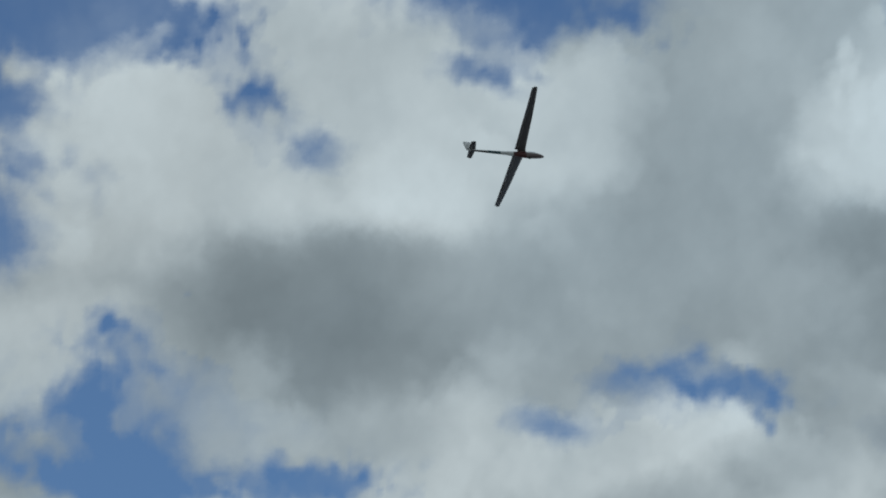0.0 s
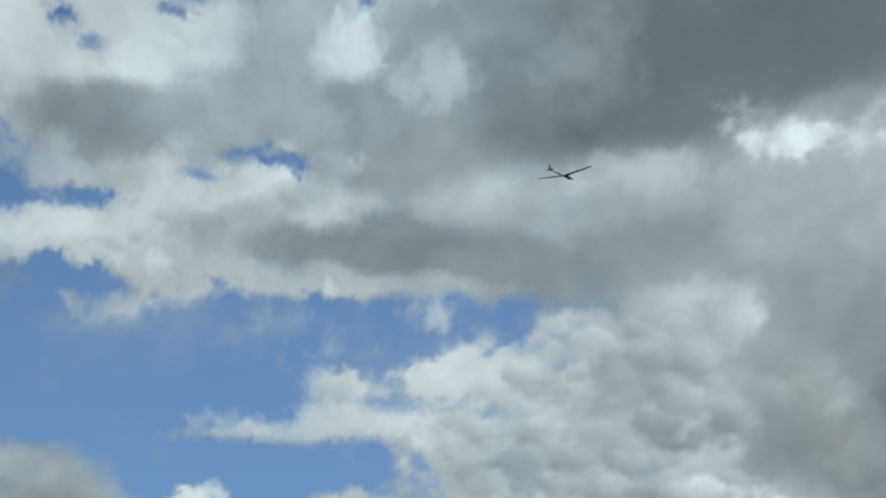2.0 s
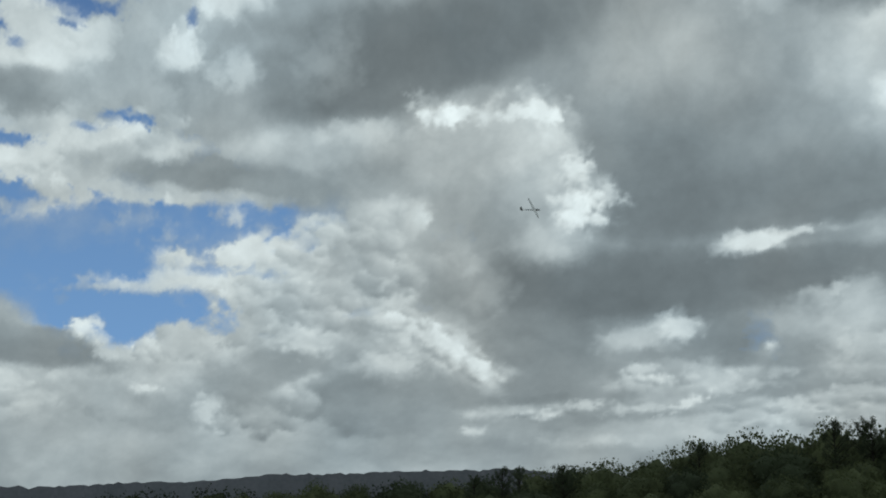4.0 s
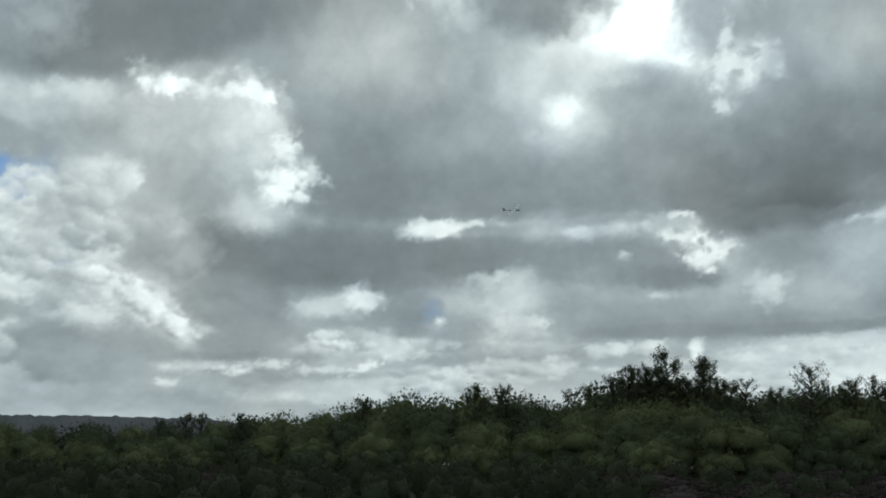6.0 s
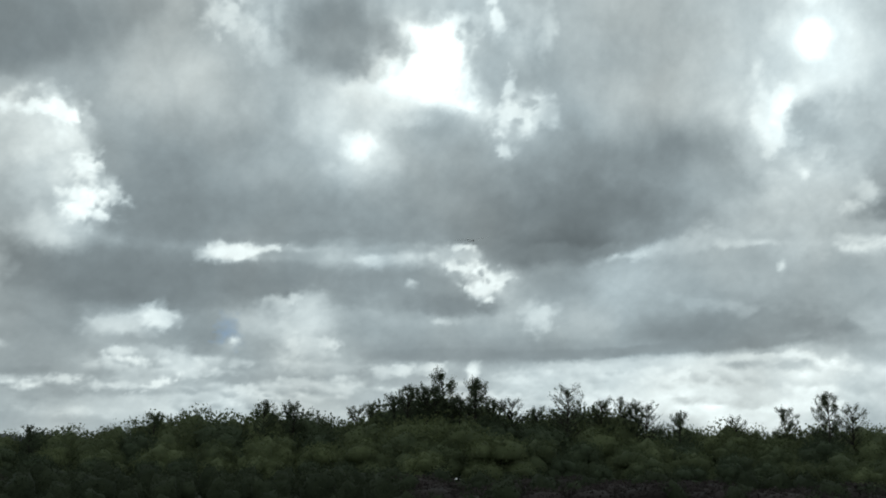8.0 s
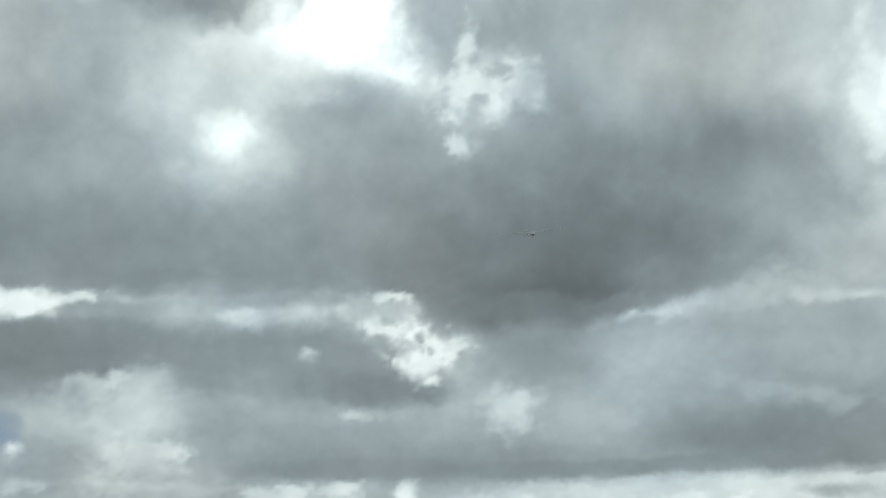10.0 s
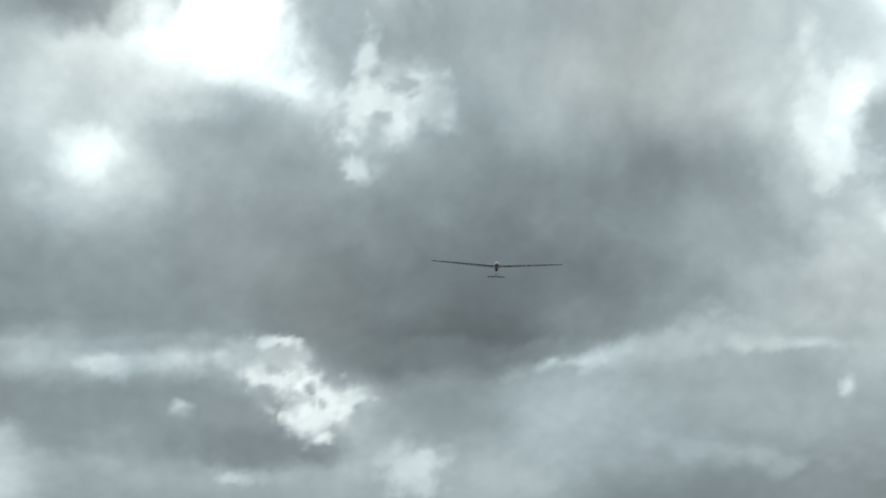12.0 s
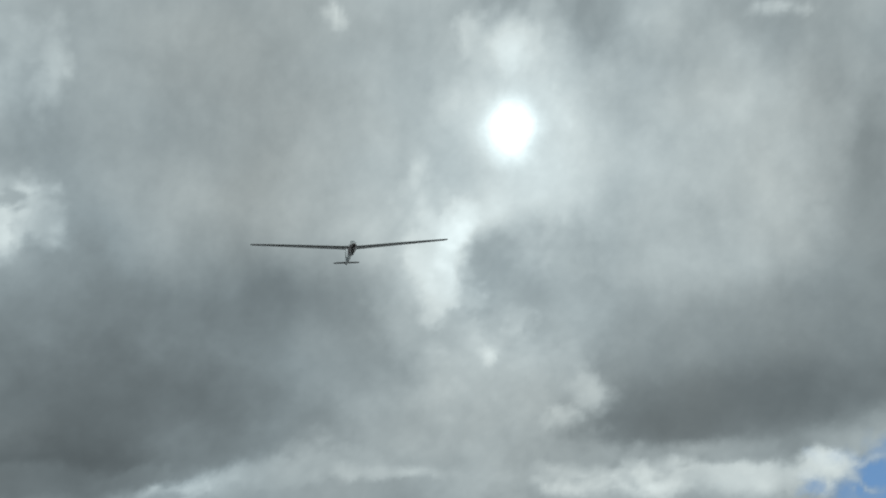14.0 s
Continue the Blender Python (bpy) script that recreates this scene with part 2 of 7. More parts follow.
heap(-12.94, 14.78, 0.57, 1.46, 12, 214, 176, 12, 0.49, .9, .7)
heap(-12.35, 12.24, 0.97, 0.80, 0, 218, 176, 12, 0.53, 1, .75)
cloud(-11.21, 12.92, 0.75, 1.02, 0, 148, .6, .7)
cloud(-17.35, 11.77, 4.64, 1.55, -38, 150, .6, .35)
cloud(-11.82, 9.06, 6.19, 1.24, -5, 106, .6, .25)
cloud(-15.33, 8.38, 3.09, 1.10, -20, 124, .7, .3)
cloud(-23.78, 6.94, 7.29, 4.20, -22, 165, .35, .4)
cloud(-27.49, 10.93, 1.77, 0.29, 14, 208, .9, .8, weight=.7)
cloud(-31.05, 9.80, 2.87, 0.33, -1, 205, .7, .5, weight=.8)
cloud(-34.33, 9.69, 1.77, 0.11, 3, 190, .9, .6, weight=.6)
cloud(-30.83, 10.67, 1.10, 0.31, 0, 200, .9, .9, weight=.35)
heap(-21.38, 12.15, 1.99, 1.10, -10, 208, 144, 22, 0.75, 1.1, .5)
heap(-24.58, 10.92, 1.99, 1.10, 10, 216, 148, 26, 0.75, 1.1, .45)
heap(-27.74, 8.78, 1.99, 1.10, 10, 218, 152, 26, 0.71, 1.1, .45)
heap(-22.36, 9.98, 2.65, 0.88, -20, 200, 136, 26, 0.75, 1.2, .5)
heap(-18.99, 10.30, 2.21, 1.10, -30, 184, 132, 24, 0.80, 1.2, .5)
heap(-25.53, 8.30, 3.09, 1.33, -15, 208, 134, 34, 0.84, 1.2, .45)
heap(-28.64, 6.61, 2.65, 1.33, 0, 190, 126, 30, 0.84, 1.2, .5)
heap(-20.67, 7.29, 3.31, 0.75, -30, 224, 144, 34, 0.66, 1.3, .45)
heap(-17.87, 5.88, 1.33, 0.57, -35, 220, 136, 16, 0.62, 1.3, .45)
heap(-22.72, 5.60, 3.76, 1.10, -10, 188, 124, 34, 0.88, 1.4, .5)
heap(-27.35, 4.41, 4.42, 1.10, 0, 186, 124, 40, 0.75, 1.4, .5)
heap(-20.16, 3.58, 3.31, 0.88, 0, 176, 120, 24, 0.75, 1.6, .5)
cloud(-35.73, 4.55, 7.29, 1.99, 0, 164, .5, .4)
heap(-32.12, 5.15, 3.53, 1.33, -5, 192, 142, 36, 0.80, 1.4, .5)
heap(-38.64, 4.68, 2.65, 0.44, 0, 198, 152, 22, 0.57, 2.6, .6)
cloud(-25.79, 6.22, 1.99, 0.66, -8, 138, .7, .5)
cloud(-22.97, 4.41, 3.31, 0.66, 0, 134, .7, .45)
cloud(-19.46, 4.63, 2.65, 0.88, -20, 138, .7, .4)
cloud(-28.66, 4.87, 1.77, 0.66, 0, 146, .7, .5)
cloud(-40.18, 7.76, 2.65, 1.72, -10, 136, .2, .14)
cloud(-37.47, 7.10, 3.53, 1.02, -8, 128, .2, .14)
cloud(-38.67, 5.62, 2.87, 0.35, 0, 205, .7, .7, weight=.7)
heap(-32.35, 6.83, 0.97, 0.35, 5, 222, 170, 10, 0.44, 1.3, .45)
heap(-34.62, 7.49, 0.66, 0.44, -30, 230, 178, 12, 0.40, 1.1, .4)
heap(-33.64, 6.71, 0.66, 0.27, 0, 212, 170, 6, 0.40, 1.4, .4)
cloud(-11.59, 6.36, 5.08, 0.80, -10, 130, .6, .35)
heap(-9.25, 6.66, 1.77, 0.35, 12, 210, 165, 14, 0.49, 1.7, .65)
heap(-10.27, 4.28, 6.19, 1.33, -8, 196, 142, 60, 0.75, 2.2, .5)
cloud(-12.52, 5.12, 3.53, 0.35, 8, 138, .7, .4)
# the broad bank where the glider comes back
cloud(5.95, 20.05, 2.66, 1.78, 0, 262, .6, .4)
cloud(2.71, 18.33, 2.13, 1.95, 10, 218, .7, .4)
cloud(2.16, 16.47, 1.24, 1.17, 0, 220, .9, .4, weight=.6)
cloud(2.11, 16.35, 0.57, 0.57, 0, 262, .8, .3)
cloud(8.39, 18.90, 0.98, 0.98, -30, 242, .6, .5)
cloud(6.01, 17.86, 2.31, 0.80, 0, 186, .8, .4)
cloud(-0.79, 16.74, 1.95, 4.08, 0, 158, .9, .3, weight=.6)
cloud(0.95, 20.91, 1.78, 0.64, -8, 128, .6, .4)
cloud(10.62, 19.99, 1.95, 1.78, 0, 166, .6, .4)
cloud(10.06, 20.33, 1.07, 1.07, 0, 150, .8, .5)
heap(11.10, 18.23, 0.78, 0.46, 10, 226, 182, 12, 0.43, 1, .7)
cloud(10.01, 16.19, 0.36, 0.25, 0, 210, .8, .8, weight=.7)
cloud(18.83, 18.84, 4.97, 3.73, 0, 178, .8, .25)
cloud(15.63, 15.74, 3.73, 3.73, 0, 146, .8, .25)
cloud(3.82, 13.12, 7.10, 1.69, -4, 134, .7, .25)
cloud(6.79, 16.39, 2.49, 1.78, 0, 146, .7, .3)
cloud(18.85, 12.67, 3.55, 1.24, 10, 150, .8, .25)
cloud(0.24, 10.63, 3.37, 0.32, 0, 170, .9, .8, weight=.4)
cloud(3.03, 10.61, 0.82, 0.25, 0, 215, .9, .9, weight=.7)
cloud(4.79, 10.66, 1.95, 0.36, 0, 172, .9, .9, weight=.4)
cloud(6.93, 10.48, 1.07, 0.28, -15, 200, .9, .9, weight=.5)
cloud(-0.21, 9.32, 1.42, 0.75, 0, 134, .6, .4)
cloud(6.27, 8.71, 2.84, 1.10, -12, 126, .5, .45)
cloud(21.20, 8.40, 4.26, 1.51, 5, 143, .7, .4, weight=.8)
cloud(12.15, 9.11, 1.60, 0.64, 0, 146, .6, .45)
heap(9.99, 9.81, 1.07, 0.18, 0, 205, 166, 10, 0.28, 1.5, .6)
cloud(14.29, 8.14, 2.13, 1.24, 0, 156, .7, .4)
cloud(16.45, 9.36, 1.07, 1.24, 0, 164, .7, .5)
cloud(20.86, 8.76, 4.62, 2.04, 5, 148, .6, .4)
heap(19.99, 9.13, 2.84, 1.07, 0, 172, 146, 16, 1.07, 1.3, .7)
cloud(22.18, 6.79, 4.62, 0.80, 0, 116, .7, .35)
cloud(12.32, 11.32, 4.62, 1.49, -3, 121, .6, .3)
cloud(11.06, 10.61, 2.31, 0.71, 0, 121, .6, .35)
cloud(16.12, 11.66, 2.84, 1.07, 12, 129, .7, .3)
cloud(11.88, 7.44, 0.53, 0.78, -15, 200, .9, .9, weight=.5)
heap(0.58, 7.28, 2.13, 1.07, 0, 186, 142, 24, 0.67, 1.3, .5)
cloud(7.55, 6.54, 5.68, 0.53, 0, 142, .7, .4)
cloud(22.71, 15.18, 2.31, 2.49, 0, 205, .8, .4)
cloud(22.46, 17.81, 3.73, 3.73, 0, 198, .9, .3, weight=.6)
cloud(16.79, 18.90, 3.02, 3.73, 0, 166, .9, .3, weight=.5)
cloud(14.70, 14.15, 3.55, 1.07, -5, 142, .9, .3, weight=.5)
cloud(24.58, 17.00, 0.98, 1.42, 0, 262, .6, .5)
cloud(25.86, 14.67, 0.71, 1.17, 0, 232, .65, .6)
cloud(25.53, 18.15, 1.07, 1.07, 0, 226, .8, .5)
cloud(26.07, 16.82, 0.92, 1.33, 0, 176, .55, .6)
# low sky over the wood
cloud(8.61, 12.78, 6.75, 1.84, 0, 140, .9, .3, weight=.6)
cloud(-3.83, 22.26, 1.35, 1.41, 20, 205, .9, 1.0, weight=.7)
cloud(0.52, 22.17, 2.15, 2.15, 0, 138, .8, .4, weight=.7)
cloud(-15.39, 4.55, 5.21, 1.04, -5, 140, .7, .4, weight=.7)
cloud(-16.86, 2.64, 3.99, 0.80, 0, 146, .8, .4, weight=.7)
cloud(-11.56, 5.73, 6.13, 0.67, -2, 140, .8, .4, weight=.7)
cloud(-11.17, 6.27, 1.10, 0.49, 0, 200, .9, .8, weight=.6)
cloud(-8.89, 6.94, 1.23, 0.67, -8, 232, .9, .8, weight=.75)
cloud(-1.57, 8.19, 1.23, 0.55, 0, 186, .9, .9, weight=.5)
heap(-5.08, 4.91, 4.60, 0.37, 0, 200, 156, 16, 0.55, 2, .6)
heap(-0.83, 3.96, 3.68, 0.43, 0, 204, 158, 18, 0.55, 2, .6)
cloud(20.36, 3.53, 8.89, 2.02, 0, 206, .6, .5, weight=.85)
heap(19.55, 4.41, 7.05, 0.92, 0, 230, 190, 36, 0.80, 2, .5)
heap(22.83, 2.95, 4.60, 0.74, 0, 226, 188, 20, 0.74, 2.2, .6)
cloud(19.38, 7.65, 8.28, 1.96, 2, 141, .45, .35)
cloud(10.75, 6.98, 7.05, 1.41, 0, 146, .5, .35)
cloud(15.24, 5.98, 11.96, 0.34, 0, 137, .6, .3)
cloud(22.10, 4.91, 0.98, 0.28, 0, 162, .6, .5)
cloud(24.82, 4.76, 1.04, 0.34, 0, 165, .6, .5)
cloud(20.49, 3.04, 1.10, 0.28, 0, 168, .6, .5)
cloud(22.42, 2.84, 0.67, 0.28, 0, 170, .6, .5)
heap(5.25, 4.67, 1.84, 0.31, 0, 212, 170, 8, 0.43, 1.6, .6)
cloud(-7.67, 8.97, 8.89, 1.04, -5, 120, .5, .35, weight=.85)
cloud(-10.56, 8.08, 4.29, 0.67, -8, 117, .6, .35, weight=.8)
cloud(-6.34, 6.38, 2.15, 0.67, 0, 138, .6, .5, weight=.8)
cloud(-13.54, 5.70, 3.68, 0.61, -6, 140, .6, .4, weight=.8)
cloud(-4.27, 10.60, 1.35, 0.46, 2, 250, .7, .7, weight=.85)
cloud(-0.41, 10.52, 4.91, 0.28, 0, 164, .9, .8, weight=.35)
cloud(3.38, 10.51, 0.67, 0.49, 0, 205, .8, .8, weight=.6)
cloud(6.14, 8.64, 2.82, 0.98, -6, 137, .5, .5, weight=.85)
cloud(1.21, 7.65, 0.92, 1.84, 0, 176, .9, .8, weight=.5)
clear(-4.15, 6.18, 0.28, 0.37, 0, 1.35, .7)
cloud(-14.28, 4.39, 2.76, 0.43, -3, 145, .7, .5, weight=.8)
cloud(-8.63, 5.01, 1.10, 0.31, -4, 214, .8, .8, weight=.7)
cloud(-6.69, 4.27, 0.74, 0.49, 0, 205, .8, .9, weight=.6)
cloud(-0.27, 5.73, 0.92, 0.37, 0, 196, .8, .8, weight=.6)
cloud(-3.21, 3.01, 1.23, 0.31, 0, 212, .8, .8, weight=.6)
cloud(1.30, 3.76, 1.53, 0.25, 0, 210, .8, .8, weight=.6)
cloud(4.64, 4.66, 1.35, 0.25, 0, 206, .8, .8, weight=.6)
cloud(8.61, 4.70, 0.25, 0.55, 0, 220, .8, .6, weight=.7)
cloud(-2.66, 4.38, 1.84, 0.28, 0, 148, .8, .6, weight=.6)
cloud(-10.29, 3.57, 3.37, 0.25, 0, 146, .8, .6, weight=.7)
cloud(2.82, 4.18, 1.53, 0.18, 0, 146, .8, .6, weight=.6)
cloud(-18.19, 5.97, 0.74, 1.10, -30, 228, .8, .7, weight=.7)
cloud(-17.07, 5.24, 0.80, 0.43, -20, 206, .8, .7, weight=.6)
# grey banks and the bright gap ahead
cloud(-19.47, 3.37, 3.82, 1.29, -4, 139, .6, .45, weight=.85)
cloud(-20.16, 2.13, 3.52, 0.65, 0, 143, .7, .4, weight=.7)
cloud(-14.62, 2.74, 2.06, 0.23, -3, 146, .7, .5, weight=.7)
cloud(-13.08, 5.14, 3.52, 0.53, 4, 139, .6, .45, weight=.75)
cloud(-11.19, 7.00, 4.11, 0.65, 10, 136, .6, .45, weight=.75)
cloud(-6.55, 6.39, 1.76, 0.59, 0, 134, .6, .45, weight=.75)
cloud(-8.89, 6.78, 1.17, 0.59, 6, 222, .8, .7, weight=.75)
cloud(-8.17, 6.94, 0.59, 0.41, 0, 240, .8, .6, weight=.7)
cloud(-18.05, 6.04, 1.76, 0.41, 20, 225, .8, .8, weight=.65)
cloud(-19.45, 7.23, 1.29, 0.47, 10, 222, .8, .8, weight=.6)
cloud(-20.93, 5.92, 1.17, 0.41, 0, 220, .8, .8, weight=.6)
cloud(-17.63, 3.50, 0.29, 0.15, 0, 220, .8, .6, weight=.7)
cloud(-15.49, 3.61, 1.76, 0.21, 0, 196, .8, .7, weight=.6)
cloud(-8.82, 4.90, 1.17, 0.35, 0, 205, .8, .9, weight=.6)
cloud(-6.50, 4.51, 1.00, 0.47, 0, 200, .8, .9, weight=.6)
cloud(-2.70, 3.69, 1.76, 0.21, 0, 208, .8, .8, weight=.6)
cloud(-11.83, 2.14, 1.76, 0.23, 0, 196, .8, .8, weight=.6)
cloud(-5.30, 2.65, 1.47, 0.23, 0, 200, .8, .8, weight=.6)
# finer edges of that bank
cloud(-2.88, 16.13, 3.20, 3.95, 0, 150, .9, .3, weight=.6)
cloud(-2.17, 13.42, 3.58, 0.94, 0, 140, .9, .3, weight=.6)
cloud(1.05, 20.78, 1.69, 0.68, -5, 140, .6, .4, weight=.8)
cloud(23.72, 16.83, 2.45, 3.01, 0, 210, .9, .4, weight=.6)
cloud(24.58, 17.18, 0.75, 1.09, 0, 262, .7, .4)
cloud(25.78, 14.54, 0.53, 0.87, 0, 248, .8, .5, weight=.8)
cloud(26.16, 16.49, 0.87, 1.24, 0, 158, .7, .6, weight=.8)
# veiled sun and the banks beside it
cloud(15.02, 20.38, 3.63, 3.79, 10, 136, .8, .25)
cloud(20.73, 20.88, 4.62, 3.13, 0, 160, .8, .25)
cloud(16.44, 14.23, 7.91, 2.80, 10, 113, .8, .25)
cloud(12.93, 11.87, 3.46, 1.48, 0, 102, .8, .25)
cloud(20.80, 14.96, 2.64, 2.14, 0, 134, .8, .25)
cloud(11.50, 18.25, 0.76, 1.25, 0, 215, .8, .8, weight=.7)
cloud(11.54, 21.63, 0.82, 1.65, 0, 182, .8, .6, weight=.6)
cloud(11.49, 19.70, 0.66, 0.66, 0, 154, .6, .5)
cloud(32.83, 20.61, 4.12, 3.96, 0, 190, .8, .25)
cloud(37.27, 17.39, 1.81, 2.97, 0, 126, .8, .3)
cloud(33.31, 14.22, 4.95, 1.98, 8, 128, .8, .25)
cloud(32.73, 12.78, 4.78, 0.99, 8, 108, .75, .25)
cloud(31.45, 17.41, 2.47, 1.81, 0, 176, .8, .25)
cloud(27.73, 19.35, 1.48, 4.29, -12, 196, .9, .4)
cloud(26.81, 20.93, 2.31, 2.14, 0, 212, .95, .3)
cloud(26.81, 20.93, 0.99, 1.02, 0, 242, 1.0, .15)
cloud(26.81, 20.93, 0.56, 0.59, 0, 310, 1.0, .06)
cloud(26.87, 23.55, 0.76, 0.82, 0, 225, .8, .5)
cloud(21.23, 24.21, 0.33, 0.30, 0, 205, .9, .8, weight=.6)
cloud(25.71, 23.82, 0.49, 0.66, 0, 205, .8, .5)
cloud(26.50, 18.80, 1.09, 0.59, 0, 220, .7, .5)
cloud(24.56, 16.93, 0.59, 1.39, -10, 224, .7, .5)
cloud(26.55, 16.90, 1.39, 1.45, 0, 142, .8, .7, weight=.75)
cloud(28.33, 16.20, 0.99, 0.66, -20, 160, .7, .5)
cloud(28.03, 14.57, 1.15, 1.48, 0, 182, .7, .5)
cloud(28.91, 13.07, 0.49, 0.82, -20, 190, .8, .6)
cloud(25.98, 14.36, 0.30, 0.33, 0, 228, .6, .5)
cloud(24.23, 18.09, 0.82, 0.66, 20, 200, .9, .7, weight=.6)
cloud(27.03, 15.57, 0.40, 0.26, 0, 200, .7, .5)
heap(29.82, 10.76, 2.31, 0.49, -5, 228, 176, 26, 0.56, 1.3, .5)
cloud(28.36, 11.61, 1.32, 0.30, 0, 190, .7, .5)
cloud(20.84, 10.58, 2.80, 0.23, -5, 178, .9, .8, weight=.3)
cloud(17.55, 10.49, 1.98, 0.15, 0, 180, .9, .8, weight=.3)
cloud(23.50, 10.87, 1.48, 0.43, 0, 150, .8, .5)
clear(37.07, 10.73, 1.32, 0.73, 5, .5, .5)
heap(35.71, 10.79, 0.43, 0.49, 0, 220, 175, 8, 0.36, 1, .5)
heap(33.10, 10.58, 1.98, 0.26, 0, 200, 160, 16, 0.43, 1.4, .6)
cloud(24.86, 12.98, 3.30, 1.32, 0, 148, .9, .25)
# the broad bank where the glider comes back
cloud(12.15, 9.20, 15.98, 2.31, 0, 150, .8, .3, weight=.7)
cloud(14.65, 8.93, 4.62, 1.60, 0, 152, .8, .3, weight=.6)
cloud(0.41, 10.59, 1.95, 0.25, 0, 174, .9, 1.0, weight=.45)
cloud(-0.46, 10.86, 0.89, 0.16, 0, 205, .9, .8, weight=.7)
cloud(4.45, 10.37, 1.95, 0.43, 0, 168, .9, .9, weight=.5)
cloud(2.86, 10.39, 0.64, 0.36, 10, 208, .9, .9, weight=.7)
cloud(4.71, 10.55, 0.71, 0.28, 0, 205, .9, .9, weight=.6)
cloud(-0.21, 9.46, 1.95, 0.64, -3, 134, .6, .4, weight=.85)
cloud(3.96, 9.27, 2.31, 0.60, -6, 148, .7, .5, weight=.7)
cloud(6.45, 8.53, 2.66, 0.85, -14, 120, .45, .45, weight=.9)
cloud(7.52, 8.11, 1.95, 0.60, -6, 116, .5, .4, weight=.85)
cloud(3.48, 7.90, 1.78, 0.25, -3, 138, .8, .5, weight=.7)
cloud(5.06, 9.02, 0.25, 0.28, 0, 185, .8, .8, weight=.6)
cloud(3.46, 8.53, 0.46, 0.21, 0, 182, .8, .8, weight=.6)
cloud(-0.49, 8.19, 0.89, 0.60, 20, 198, .8, .7, weight=.7)
cloud(-0.07, 6.83, 1.07, 0.89, 0, 186, .9, .8, weight=.6)
cloud(2.66, 6.81, 1.95, 0.71, 0, 146, .9, .4, weight=.6)
cloud(6.66, 7.02, 2.31, 0.32, 0, 168, .9, .7, weight=.6)
cloud(6.87, 7.19, 0.32, 0.12, 0, 206, .8, .8, weight=.7)
cloud(9.67, 6.56, 2.31, 0.60, 0, 144, .8, .5, weight=.6)
cloud(10.36, 8.49, 0.82, 1.07, -10, 172, .9, .6, weight=.7)
cloud(12.68, 8.99, 1.42, 0.75, -14, 132, .7, .5, weight=.8)
cloud(11.97, 7.53, 0.50, 0.60, -20, 204, .8, .7, weight=.75)
cloud(12.24, 7.62, 0.25, 0.39, -20, 218, .8, .7, weight=.6)
cloud(13.93, 7.97, 1.07, 1.07, 0, 150, .9, .5, weight=.6)
cloud(15.38, 9.76, 1.07, 0.46, 18, 174, .9, .7, weight=.65)
cloud(16.07, 8.13, 0.82, 1.42, -6, 176, .8, .5, weight=.7)
cloud(17.06, 8.47, 0.39, 1.07, 0, 184, .8, .6, weight=.5)
cloud(21.93, 9.26, 4.44, 1.95, 0, 144, .5, .45, weight=.88)
cloud(19.09, 8.44, 1.60, 1.07, 0, 136, .7, .5, weight=.7)
cloud(20.68, 8.50, 1.78, 0.21, -14, 174, .9, .8, weight=.4)
cloud(23.99, 8.68, 1.95, 1.07, -10, 152, .8, .5, weight=.6)
cloud(22.90, 7.50, 3.55, 0.60, -6, 138, .7, .5, weight=.7)
cloud(21.66, 6.66, 4.97, 0.64, 0, 116, .7, .35, weight=.88)
cloud(21.82, 11.01, 4.62, 0.64, 3, 164, .9, .6, weight=.6)
cloud(25.28, 10.36, 1.07, 0.71, 0, 182, .9, .8, weight=.6)
cloud(12.69, 11.68, 3.37, 1.49, -4, 115, .5, .22, weight=.92)
cloud(11.42, 10.70, 1.95, 0.78, 2, 113, .35, .3, weight=.95)
cloud(14.31, 11.00, 2.22, 0.75, 6, 113, .35, .3, weight=.95)
cloud(16.85, 11.79, 3.02, 0.96, 15, 120, .5, .25, weight=.92)
# veiled sun and the banks beside it
cloud(16.44, 14.07, 7.75, 2.47, 10, 106, .8, .25, weight=.6)
cloud(12.93, 11.87, 3.46, 1.32, 0, 98, .8, .25, weight=.6)
cloud(19.80, 13.47, 3.79, 1.32, 12, 116, .85, .3, weight=.6)
# the broad bank where the glider comes back
cloud(19.21, 12.66, 2.66, 0.75, 14, 138, .7, .3, weight=.85)
cloud(24.24, 13.88, 2.66, 1.78, 0, 182, .9, .4, weight=.6)
cloud(22.58, 12.29, 3.02, 0.53, 0, 160, .8, .3, weight=.7)
cloud(2.61, 12.12, 5.86, 0.89, 2, 124, .6, .3, weight=.9)
cloud(-0.33, 11.65, 2.13, 0.53, 0, 132, .7, .3, weight=.7)
cloud(7.08, 11.66, 2.13, 0.46, 6, 142, .8, .4, weight=.6)
cloud(20.43, 11.57, 0.39, 0.39, 0, 190, .9, .9, weight=.6)
cloud(22.36, 11.20, 1.24, 0.16, 8, 192, .9, .8, weight=.6)
cloud(23.58, 11.12, 0.46, 0.14, 0, 205, .9, .8, weight=.6)
cloud(20.22, 10.66, 0.32, 0.25, 0, 186, .9, .9, weight=.5)
cloud(18.09, 10.96, 1.24, 0.28, 14, 172, .9, 1.0, weight=.5)
cloud(15.65, 10.21, 1.07, 0.27, 22, 176, .9, 1.0, weight=.5)
cloud(13.22, 9.94, 0.71, 0.12, 4, 178, .9, .8, weight=.5)
cloud(24.66, 9.63, 0.14, 0.28, 0, 212, .8, .8, weight=.7)
cloud(6.92, 11.06, 1.42, 0.14, -3, 176, .9, 1.0, weight=.35)
cloud(8.19, 10.37, 1.07, 0.43, -6, 195, .9, .7, weight=.6)
cloud(7.92, 10.23, 0.71, 0.36, 4, 246, .7, .6, weight=.9)
